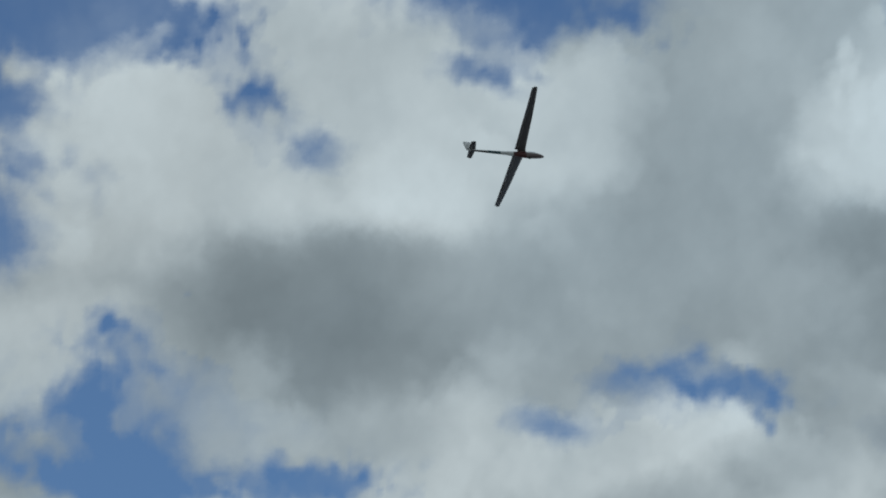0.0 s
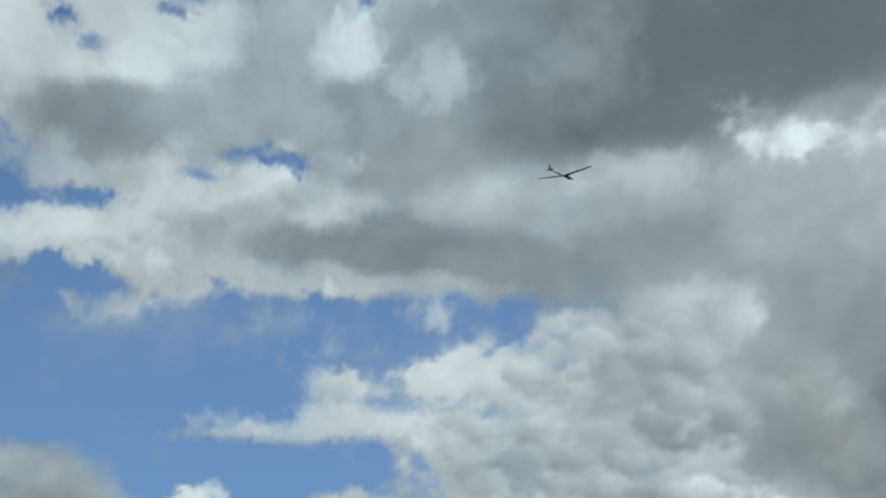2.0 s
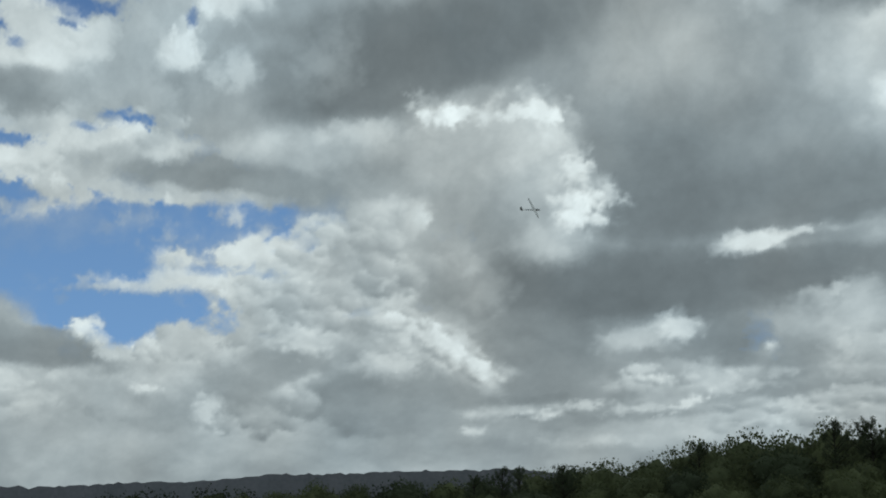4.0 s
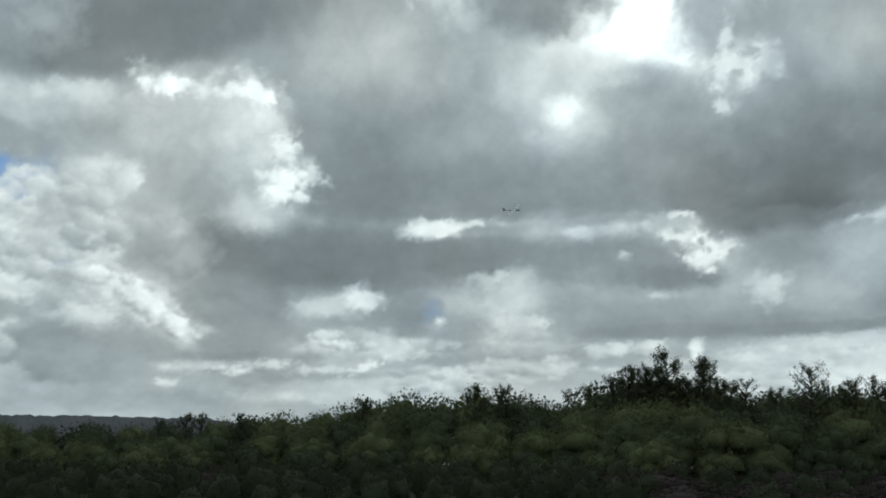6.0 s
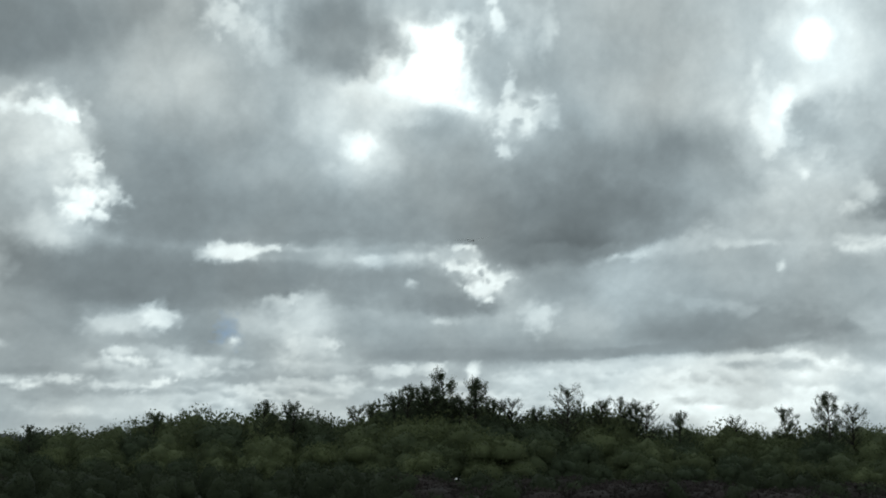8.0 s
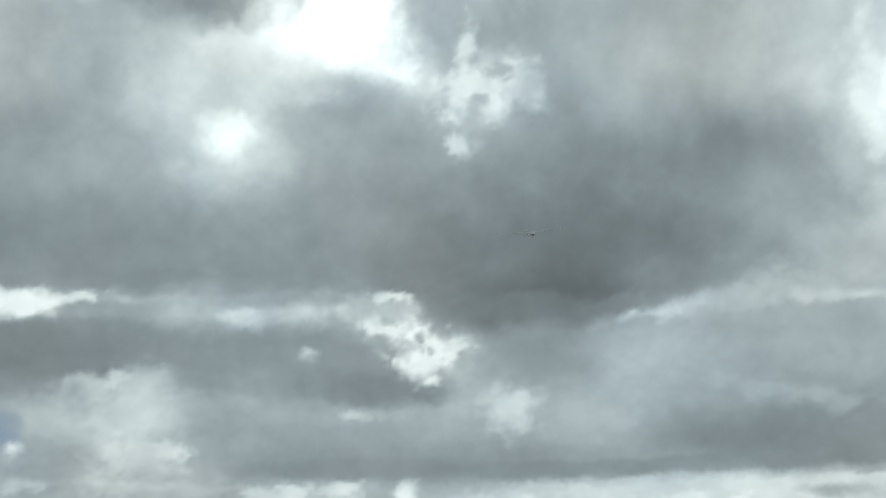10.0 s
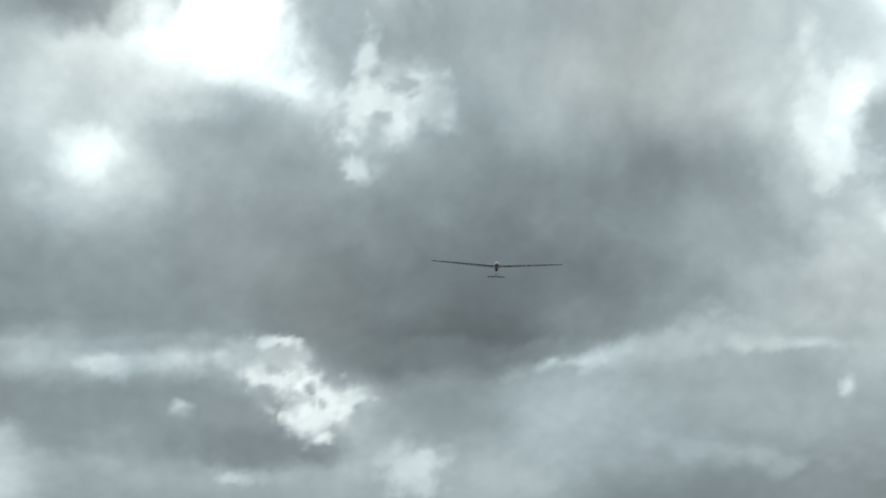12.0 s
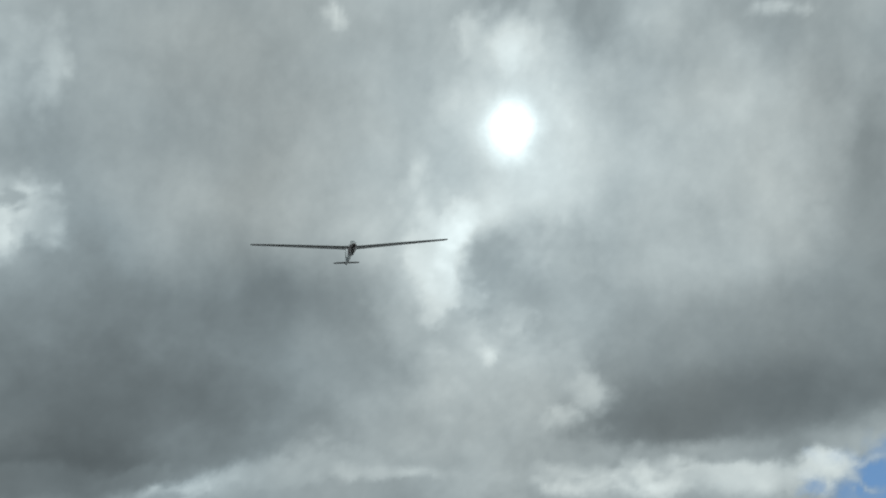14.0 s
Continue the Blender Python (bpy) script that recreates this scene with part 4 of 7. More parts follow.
cloud(24.62, 9.84, 0.15, 0.19, -1, 190, 0.95, 0.7, weight=0.88)
cloud(21.38, 7.94, 2.21, 0.32, -8, 156, 0.95, 0.7, weight=0.88)
cloud(6.06, 20.12, 2.10, 1.05, -12, 245, 0.75, 0.3, weight=0.88)
cloud(2.17, 16.42, 0.72, 0.52, 4, 231, 1, 0.3, weight=0.88)
cloud(11.15, 18.08, 0.92, 0.56, 21, 200, 0.95, 0.9, weight=0.88)
cloud(11.58, 19.08, 0.43, 0.36, 1, 193, 0.95, 0.8, weight=0.88)
cloud(9.99, 16.26, 0.23, 0.17, 1, 190, 1, 0.6, weight=0.88)
cloud(10.24, 20.20, 1.16, 0.90, 1, 149, 0.85, 0.4, weight=0.88)
cloud(24.65, 17.42, 0.46, 0.88, 7, 240, 0.95, 0.3, weight=0.88)
cloud(25.65, 14.87, 0.42, 0.88, -3, 203, 0.85, 0.5, weight=0.88)
cloud(25.75, 16.31, 0.39, 0.72, -4, 149, 0.75, 0.5, weight=0.88)
# veiled sun and the dark banks beside it
cloud(17.01, 21.46, 4.18, 2.61, 3, 150, 0.95, 0.2, weight=0.88)
cloud(20.50, 22.39, 2.14, 2.13, 1, 163, 0.95, 0.2, weight=0.88)
cloud(32.82, 19.64, 3.37, 2.79, -4, 173, 0.95, 0.2, weight=0.88)
cloud(37.12, 21.73, 0.91, 2.06, -6, 163, 0.95, 0.3, weight=0.88)
cloud(18.02, 15.56, 4.88, 1.48, 1, 113, 0.95, 0.25, weight=0.88)
cloud(14.84, 12.89, 4.84, 1.45, 6, 97, 0.95, 0.25, weight=0.88)
cloud(21.45, 14.26, 2.49, 1.16, 0, 140, 0.95, 0.3, weight=0.88)
cloud(13.06, 11.12, 2.57, 0.71, 6, 88, 0.95, 0.25, weight=0.88)
cloud(33.37, 14.69, 3.81, 1.14, -2, 140, 0.95, 0.25, weight=0.88)
cloud(34.40, 13.03, 4.06, 1.00, 7, 105, 0.95, 0.25, weight=0.88)
cloud(36.74, 14.53, 1.21, 1.44, -3, 126, 0.95, 0.25, weight=0.88)
cloud(37.68, 19.44, 0.53, 2.39, -11, 132, 0.85, 0.4, weight=0.88)
cloud(31.52, 17.57, 1.79, 0.99, -3, 169, 0.95, 0.3, weight=0.88)
cloud(25.90, 13.41, 1.66, 1.49, -1, 177, 0.95, 0.4, weight=0.88)
cloud(23.68, 15.59, 0.84, 1.00, -0, 173, 0.95, 0.4, weight=0.88)
cloud(27.32, 22.53, 1.49, 1.15, -2, 187, 1, 0.4, weight=0.88)
cloud(26.84, 21.05, 1.58, 1.66, -1, 206, 1, 0.2, weight=0.88)
cloud(26.89, 23.52, 0.46, 0.52, -2, 221, 0.95, 0.5, weight=0.88)
cloud(28.27, 21.59, 0.36, 0.46, -2, 206, 0.95, 0.7, weight=0.88)
cloud(25.54, 24.04, 0.23, 0.36, -1, 202, 0.95, 0.7, weight=0.88)
cloud(26.71, 19.14, 1.10, 0.43, 17, 215, 0.95, 0.6, weight=0.88)
cloud(25.73, 18.49, 0.75, 0.42, 9, 202, 0.95, 0.6, weight=0.88)
cloud(25.63, 17.74, 1.67, 1.84, -1, 186, 1, 0.3, weight=0.88)
cloud(26.40, 16.98, 1.17, 0.97, -1, 143, 0.75, 0.5, weight=0.88)
cloud(27.76, 15.86, 1.16, 0.77, -31, 153, 0.75, 0.5, weight=0.88)
cloud(28.59, 17.51, 0.83, 0.83, -2, 163, 0.95, 0.5, weight=0.88)
cloud(24.04, 17.59, 0.37, 0.37, -0, 206, 0.95, 0.6, weight=0.88)
cloud(26.89, 15.38, 0.37, 0.40, -1, 182, 0.95, 0.7, weight=0.88)
cloud(26.00, 14.37, 0.22, 0.25, -1, 221, 0.95, 0.4, weight=0.88)
cloud(26.86, 14.22, 0.33, 0.33, -1, 177, 0.95, 0.7, weight=0.88)
cloud(28.09, 12.55, 0.49, 0.26, 19, 184, 0.95, 0.7, weight=0.88)
cloud(29.04, 13.35, 0.39, 0.30, 19, 182, 0.95, 0.7, weight=0.88)
cloud(24.89, 14.75, 0.67, 0.67, -1, 173, 1, 0.6, weight=0.88)
cloud(11.68, 18.01, 0.36, 0.54, 4, 219, 0.85, 0.5, weight=0.88)
cloud(12.39, 18.13, 0.46, 0.55, 3, 187, 0.95, 0.6, weight=0.88)
cloud(12.58, 22.63, 0.38, 0.95, -5, 181, 0.95, 0.5, weight=0.88)
cloud(11.80, 23.51, 0.60, 0.47, 6, 167, 0.95, 0.5, weight=0.88)
cloud(11.55, 20.32, 0.33, 0.95, 5, 155, 0.85, 0.5, weight=0.88)
cloud(21.21, 24.36, 0.26, 0.29, 21, 202, 0.95, 0.6, weight=0.88)
cloud(35.10, 24.09, 0.62, 0.19, -6, 194, 0.95, 0.6, weight=0.88)
cloud(19.48, 11.07, 2.11, 0.26, 4, 163, 0.95, 0.6, weight=0.88)
cloud(17.04, 10.59, 1.11, 0.16, 10, 183, 0.95, 0.7, weight=0.88)
cloud(20.64, 11.56, 0.66, 0.42, -0, 169, 0.95, 0.6, weight=0.88)
cloud(22.99, 11.01, 1.15, 0.16, -0, 182, 0.95, 0.7, weight=0.88)
cloud(24.17, 11.37, 0.99, 0.23, -1, 155, 0.95, 0.5, weight=0.88)
heap(29.86, 10.97, 1.62, 0.29, 4, 207, 159, 20, 0.29, 1.3, .45)
cloud(30.83, 10.55, 0.80, 0.26, -1, 217, 0.85, 0.6, weight=0.88)
cloud(28.52, 10.56, 0.82, 0.19, -1, 208, 0.85, 0.6, weight=0.88)
cloud(33.42, 10.66, 1.57, 0.32, -1, 182, 0.85, 0.6, weight=0.88)
cloud(26.17, 18.74, 1.17, 0.57, 24, 208, 1, 0.4, weight=0.88)
cloud(25.37, 18.33, 0.75, 0.43, 24, 219, 1, 0.5, weight=0.88)
cloud(24.78, 17.38, 0.50, 1.07, -15, 239, 0.95, 0.4, weight=0.88)
cloud(24.49, 16.38, 0.33, 0.70, -9, 215, 0.95, 0.5, weight=0.88)
cloud(25.51, 16.24, 0.33, 0.50, -1, 187, 1, 0.7, weight=0.88)
cloud(26.84, 21.05, 0.96, 1.03, -1, 221, 1, 0.1, weight=0.88)
cloud(26.79, 21.09, 0.63, 0.70, -1, 321, 1, 0.06, weight=0.88)
clear(36.79, 10.73, 0.67, 0.53, 3, 1.15, .95)
cloud(36.44, 10.77, 0.24, 0.34, -2, 200, 1, 0.8, weight=0.7)
cloud(37.02, 11.11, 0.45, 0.09, 6, 200, 1, 0.7, weight=0.6)
cloud(37.06, 10.41, 0.30, 0.12, -2, 196, 1, 0.8, weight=0.5)
clear(35.29, 10.42, 0.27, 0.22, -1, 1.1, .95)
cloud(35.65, 10.95, 0.52, 0.35, -2, 209, 0.85, 0.7, weight=0.88)
cloud(31.53, 11.50, 2.24, 0.23, 4, 155, 0.95, 0.4, weight=0.88)
# the cumulus and the arch of lit cloud
cloud(-8.66, 19.32, 2.81, 1.88, -7, 164, 0.95, 0.25, weight=0.88)
cloud(-8.64, 14.21, 2.62, 2.35, -6, 125, 0.95, 0.25, weight=0.88)
cloud(-7.34, 12.60, 1.58, 1.69, -5, 116, 0.95, 0.3, weight=0.88)
cloud(-26.73, 18.71, 2.87, 2.41, -0, 154, 0.95, 0.3, weight=0.88)
cloud(-20.61, 19.76, 4.41, 1.52, 7, 111, 0.95, 0.25, weight=0.88)
cloud(-16.83, 20.85, 3.03, 0.96, 1, 120, 0.95, 0.25, weight=0.88)
cloud(-21.84, 18.17, 2.88, 0.79, 6, 123, 0.95, 0.3, weight=0.88)
cloud(-16.21, 15.24, 2.40, 1.54, -4, 173, 1, 0.3, weight=0.88)
cloud(-14.71, 14.04, 1.51, 1.32, -4, 184, 1, 0.4, weight=0.88)
cloud(-16.80, 12.62, 2.84, 1.33, -23, 148, 0.95, 0.35, weight=0.88)
cloud(-11.82, 8.62, 4.17, 0.91, -5, 108, 0.95, 0.25, weight=0.88)
cloud(-8.65, 9.29, 2.41, 0.85, 1, 112, 0.95, 0.3, weight=0.88)
cloud(-18.50, 14.93, 1.32, 0.89, -3, 168, 0.95, 0.4, weight=0.88)
cloud(-13.57, 11.11, 1.28, 0.88, -3, 183, 0.95, 0.4, weight=0.88)
cloud(-14.41, 15.34, 1.61, 1.53, -4, 195, 1, 0.4, weight=0.88)
cloud(-18.39, 17.24, 0.75, 0.31, -11, 220, 0.85, 0.9, weight=0.88)
cloud(-16.39, 16.97, 0.35, 0.31, -4, 205, 0.95, 0.7, weight=0.88)
cloud(-15.18, 17.41, 0.73, 0.39, -4, 212, 0.85, 1, weight=0.88)
cloud(-13.85, 17.16, 0.60, 0.43, -25, 224, 0.85, 1, weight=0.88)
cloud(-13.20, 16.08, 0.42, 0.74, -5, 207, 0.95, 0.7, weight=0.88)
cloud(-12.37, 14.42, 0.59, 0.70, 16, 216, 0.85, 1, weight=0.88)
cloud(-10.80, 15.06, 0.70, 1.08, 5, 131, 0.75, 0.7, weight=0.88)
cloud(-11.46, 14.03, 0.17, 0.52, 11, 157, 0.85, 0.9, weight=0.88)
cloud(-12.29, 12.45, 0.72, 0.74, -4, 222, 0.85, 0.9, weight=0.88)
cloud(-10.92, 12.03, 0.37, 0.48, -4, 148, 0.85, 0.9, weight=0.88)
cloud(-10.94, 13.22, 0.42, 0.56, 16, 198, 0.95, 0.7, weight=0.88)
cloud(-38.85, 20.03, 2.79, 1.14, 5, 200, 0.75, 0.5, weight=0.88)
cloud(-35.17, 19.94, 1.25, 0.72, 3, 205, 0.75, 0.6, weight=0.88)
cloud(-30.65, 19.99, 0.78, 0.65, 1, 214, 0.85, 0.6, weight=0.88)
cloud(-32.25, 21.02, 1.28, 1.28, 2, 174, 0.95, 0.4, weight=0.88)
cloud(-28.78, 21.95, 0.87, 0.43, 1, 205, 0.85, 0.7, weight=0.88)
clear(-40.45, 21.38, 0.50, 0.33, 6, 0.8, .95)
clear(-38.39, 20.69, 0.28, 0.50, 39, 1, .95)
clear(-34.06, 21.83, 0.88, 0.25, 13, 0.9, .95)
clear(-30.13, 21.59, 0.17, 0.38, -9, 1.1, .95)
cloud(-37.10, 18.04, 2.45, 0.55, -1, 154, 0.95, 0.4, weight=0.88)
cloud(-31.80, 18.02, 2.15, 0.65, 1, 166, 0.85, 0.5, weight=0.88)
clear(-40.32, 16.58, 0.71, 0.75, 4, 0.7, .95)
clear(-38.12, 15.81, 0.53, 0.19, 3, 0.9, .95)
clear(-32.92, 17.01, 0.68, 0.26, 1, 0.9, .95)
clear(-35.13, 16.58, 0.29, 0.13, 2, 1.1, .95)
cloud(-39.55, 15.04, 1.89, 0.38, -2, 214, 0.75, 0.5, weight=0.88)
heap(-39.06, 20.01, 2.58, 0.95, 5, 207, 172, 26, 0.48, 1.2, .45)
heap(-35.06, 19.95, 1.25, 0.72, 3, 207, 168, 12, 0.42, 1.2, .45)
cloud(-36.85, 15.87, 1.44, 0.39, 2, 193, 0.85, 0.6, weight=0.88)
cloud(-33.32, 16.33, 0.98, 0.48, 12, 212, 0.85, 0.6, weight=0.88)
cloud(-31.35, 15.84, 0.78, 0.40, 1, 204, 0.85, 0.6, weight=0.88)
cloud(-22.59, 16.60, 1.78, 0.35, 3, 179, 0.95, 0.5, weight=0.88)
cloud(-26.55, 15.84, 3.11, 0.44, -6, 168, 0.95, 0.4, weight=0.88)
cloud(-29.09, 14.64, 3.96, 0.58, -6, 133, 0.95, 0.35, weight=0.88)
cloud(-35.74, 14.11, 2.71, 0.39, -11, 179, 0.95, 0.6, weight=0.88)
cloud(-32.02, 13.59, 1.51, 0.26, 0, 188, 0.95, 0.7, weight=0.88)
clear(-36.12, 11.83, 5.19, 1.19, 1, 0.5, .95)
clear(-28.65, 12.75, 2.43, 0.44, -4, 0.8, .95)
clear(-32.85, 8.91, 2.78, 0.70, -11, 0.6, .95)
clear(-33.26, 7.50, 1.06, 0.30, -1, 0.9, .95)
cloud(-36.57, 13.01, 0.62, 0.19, 12, 191, 1, 0.9, weight=0.6)
cloud(-38.46, 13.17, 0.60, 0.17, -40, 187, 1, 0.9, weight=0.5)
cloud(-30.90, 12.09, 1.09, 0.27, 10, 187, 1, 0.9, weight=0.4)
cloud(-31.11, 9.78, 2.35, 0.33, 2, 198, 0.85, 0.4, weight=0.88)
cloud(-33.73, 9.63, 1.49, 0.13, 4, 193, 0.95, 0.5, weight=0.8)
cloud(-30.89, 10.77, 0.74, 0.26, -0, 193, 0.95, 0.8, weight=0.7)
cloud(-27.53, 11.22, 1.22, 0.45, 7, 198, 0.85, 0.7, weight=0.88)
cloud(-28.44, 10.30, 0.88, 0.27, -1, 191, 0.95, 0.7, weight=0.88)
cloud(-39.30, 8.06, 2.57, 1.18, -8, 156, 0.3, 0.18, weight=0.88)
cloud(-36.63, 7.32, 2.30, 0.64, -7, 140, 0.3, 0.18, weight=0.88)
cloud(-38.65, 7.01, 3.39, 0.42, -0, 123, 0.95, 0.2, weight=0.88)
cloud(-39.94, 9.01, 1.18, 0.50, -10, 176, 0.95, 0.4, weight=0.88)
cloud(-19.86, 9.86, 1.77, 0.89, -22, 157, 0.95, 0.5, weight=0.55)
cloud(-18.79, 8.72, 1.32, 1.10, -22, 140, 0.75, 0.5, weight=0.55)
cloud(-25.03, 11.36, 1.79, 0.67, 9, 204, 0.75, 0.7, weight=0.55)
cloud(-21.82, 11.94, 1.78, 0.76, -2, 184, 0.75, 0.6, weight=0.55)
cloud(-19.63, 12.64, 0.40, 0.49, 8, 211, 0.85, 0.6, weight=0.55)
cloud(-27.33, 9.18, 1.37, 0.66, 4, 202, 0.75, 0.6, weight=0.55)
cloud(-28.68, 8.10, 0.88, 0.75, -1, 166, 0.75, 0.5, weight=0.55)
cloud(-26.03, 6.17, 1.44, 0.74, -11, 139, 0.75, 0.5, weight=0.55)
cloud(-23.54, 7.72, 1.33, 0.35, -10, 157, 0.75, 0.5, weight=0.55)
cloud(-20.92, 8.75, 0.67, 0.40, -2, 198, 0.85, 0.7, weight=0.7)
cloud(-21.44, 9.81, 0.56, 0.31, -2, 193, 0.85, 0.7, weight=0.55)
cloud(-16.79, 8.86, 0.87, 0.88, -2, 169, 0.85, 0.6, weight=0.55)
cloud(-15.38, 6.83, 1.07, 1.19, -33, 121, 0.75, 0.35, weight=0.55)
cloud(-20.64, 7.41, 1.44, 0.35, -24, 220, 0.75, 0.6, weight=0.55)
cloud(-17.10, 5.27, 0.82, 0.32, -44, 214, 0.75, 0.6, weight=0.55)
cloud(-21.15, 5.82, 0.99, 0.44, -22, 197, 0.85, 0.6, weight=0.55)
cloud(-22.07, 4.83, 2.42, 0.69, -7, 130, 0.95, 0.4, weight=0.55)
cloud(-18.78, 4.56, 1.31, 0.65, -22, 140, 0.75, 0.4, weight=0.55)
cloud(-24.67, 7.13, 0.78, 0.31, -11, 191, 0.85, 0.7, weight=0.55)
cloud(-25.84, 4.54, 0.53, 0.39, -31, 200, 0.85, 0.6, weight=0.55)
clear(-29.10, 12.35, 2.42, 0.62, -4, 0.7, .95)
clear(-30.23, 8.56, 1.53, 0.79, 25, 0.6, .95)
clear(-29.11, 10.42, 1.32, 0.27, -1, 0.9, .95)
cloud(-31.11, 9.78, 2.28, 0.29, 2, 200, 0.75, 0.6, weight=0.88)
cloud(-30.67, 10.77, 0.65, 0.22, -0, 191, 0.95, 0.9, weight=0.6)
cloud(-27.64, 11.22, 0.98, 0.33, 9, 200, 0.75, 0.9, weight=0.88)
cloud(-26.28, 11.38, 0.58, 0.22, -1, 197, 0.85, 0.9, weight=0.88)
cloud(-26.84, 12.06, 0.31, 0.40, -1, 191, 1, 0.9, weight=0.6)
heap(-26.88, 9.17, 1.11, 0.58, 4, 207, 155, 16, 0.40, 1.2, .45)
heap(-24.57, 11.57, 1.79, 0.58, 14, 206, 158, 20, 0.40, 1.2, .45)
heap(-21.82, 11.94, 1.56, 0.67, -2, 190, 147, 14, 0.49, 1.2, .45)
heap(-23.74, 8.65, 2.67, 0.80, -2, 194, 145, 24, 0.53, 1.2, .45)
heap(-21.21, 9.91, 1.34, 1.11, -22, 190, 139, 18, 0.49, 1.2, .45)
heap(-20.41, 7.49, 1.66, 0.35, -24, 221, 152, 18, 0.40, 1.2, .45)
heap(-18.47, 6.33, 1.97, 0.39, -38, 221, 142, 24, 0.39, 1.2, .45)
heap(-17.10, 5.27, 0.74, 0.30, -44, 211, 137, 9, 0.35, 1.2, .45)
heap(-25.61, 4.64, 0.88, 0.56, -1, 188, 132, 10, 0.44, 1.2, .45)
heap(-29.52, 4.09, 0.56, 0.73, -1, 194, 147, 9, 0.39, 1.2, .45)
cloud(-34.87, 7.78, 0.50, 0.34, -16, 226, 0.65, 0.5, weight=0.88)
cloud(-34.28, 7.30, 0.38, 0.30, -1, 212, 0.75, 0.5, weight=0.88)
heap(-32.29, 6.84, 0.90, 0.43, -1, 207, 161, 12, 0.34, 1.2, .45)
heap(-30.66, 7.25, 1.09, 0.65, -1, 196, 147, 14, 0.43, 1.2, .45)
cloud(-33.68, 6.73, 0.55, 0.26, -1, 197, 0.75, 0.5, weight=0.88)
cloud(-30.66, 7.03, 0.87, 0.65, -1, 178, 0.75, 0.6, weight=0.88)
cloud(-34.27, 4.95, 1.88, 0.85, -1, 173, 0.85, 0.5, weight=0.88)
cloud(-31.50, 4.25, 1.28, 0.77, -1, 150, 0.85, 0.5, weight=0.88)
cloud(-32.26, 5.08, 0.51, 0.19, -1, 211, 0.85, 0.6, weight=0.88)
cloud(-29.52, 3.99, 0.48, 0.68, -1, 198, 0.85, 0.6, weight=0.88)
cloud(-28.47, 5.47, 1.31, 0.65, -1, 157, 0.85, 0.5, weight=0.88)
cloud(-39.20, 5.71, 1.97, 0.29, -1, 190, 0.85, 0.5, weight=0.88)
cloud(-38.96, 4.94, 1.77, 0.21, -1, 171, 0.85, 0.5, weight=0.88)
cloud(-38.73, 4.21, 1.78, 0.29, -1, 183, 0.85, 0.5, weight=0.88)
cloud(-11.82, 5.94, 3.10, 0.55, -6, 135, 0.95, 0.4, weight=0.88)
cloud(-8.44, 7.05, 0.68, 0.46, 7, 216, 0.65, 0.7, weight=0.88)
cloud(-9.92, 6.39, 1.21, 0.21, -7, 170, 0.85, 0.7, weight=0.88)
cloud(-10.32, 6.51, 1.22, 0.30, 8, 174, 0.85, 0.6, weight=0.88)
heap(-9.39, 4.48, 2.00, 0.33, 6, 196, 147, 18, 0.32, 1.6, .45)
cloud(-8.57, 3.63, 1.18, 0.49, -2, 170, 0.85, 0.6, weight=0.88)
heap(-13.48, 3.51, 1.88, 0.21, 3, 192, 147, 14, 0.27, 1.8, .45)
cloud(-14.45, 4.60, 1.27, 0.51, -2, 140, 0.85, 0.5, weight=0.88)
# broken cloud over the blue
cloud(-24.44, 18.96, 1.24, 1.28, -4, 114, 0.95, 0.25, weight=0.88)
cloud(-26.16, 19.55, 1.08, 0.79, -3, 132, 0.95, 0.3, weight=0.88)
cloud(-25.40, 17.92, 1.45, 0.45, 2, 126, 0.95, 0.3, weight=0.88)
cloud(-23.90, 17.64, 0.57, 0.49, -4, 110, 0.85, 0.3, weight=0.88)
cloud(-26.65, 20.62, 1.08, 0.44, -3, 155, 0.95, 0.3, weight=0.88)
cloud(-33.07, 19.75, 0.81, 1.00, -0, 155, 0.95, 0.3, weight=0.88)
cloud(-31.99, 20.64, 0.71, 0.50, -1, 173, 0.95, 0.4, weight=0.88)
cloud(-29.39, 16.96, 1.82, 0.61, -12, 151, 0.95, 0.3, weight=0.88)
cloud(-30.96, 17.91, 0.91, 0.61, -1, 155, 0.95, 0.3, weight=0.88)
cloud(-33.62, 18.14, 0.91, 0.61, -0, 177, 0.95, 0.4, weight=0.88)
cloud(-35.21, 18.74, 0.80, 0.60, 1, 165, 0.95, 0.4, weight=0.88)
cloud(-37.29, 18.01, 1.66, 0.70, -4, 141, 0.95, 0.25, weight=0.88)
cloud(-38.52, 18.28, 0.58, 0.40, 2, 147, 0.95, 0.3, weight=0.88)
cloud(-38.84, 19.85, 0.95, 0.49, 2, 210, 0.85, 0.4, weight=0.88)
cloud(-36.68, 19.52, 0.71, 0.40, 1, 218, 0.95, 0.3, weight=0.88)
cloud(-34.67, 20.34, 0.80, 0.60, 10, 201, 0.85, 0.4, weight=0.88)
cloud(-36.78, 20.60, 0.88, 0.28, 2, 196, 0.95, 0.4, weight=0.88)
clear(-38.59, 20.74, 0.34, 0.18, -18, 0.9, .95)
clear(-37.97, 20.22, 0.17, 0.20, -18, 1.05, .95)
clear(-35.52, 21.07, 0.42, 0.12, 1, 0.9, .95)
cloud(-30.71, 19.82, 0.59, 0.46, -1, 212, 0.85, 0.5, weight=0.88)
cloud(-30.32, 20.76, 0.30, 0.34, -2, 200, 0.95, 0.5, weight=0.88)
cloud(-31.18, 20.38, 0.30, 0.26, -1, 194, 0.95, 0.6, weight=0.88)
cloud(-27.85, 19.23, 0.46, 0.46, -32, 198, 0.95, 0.5, weight=0.88)
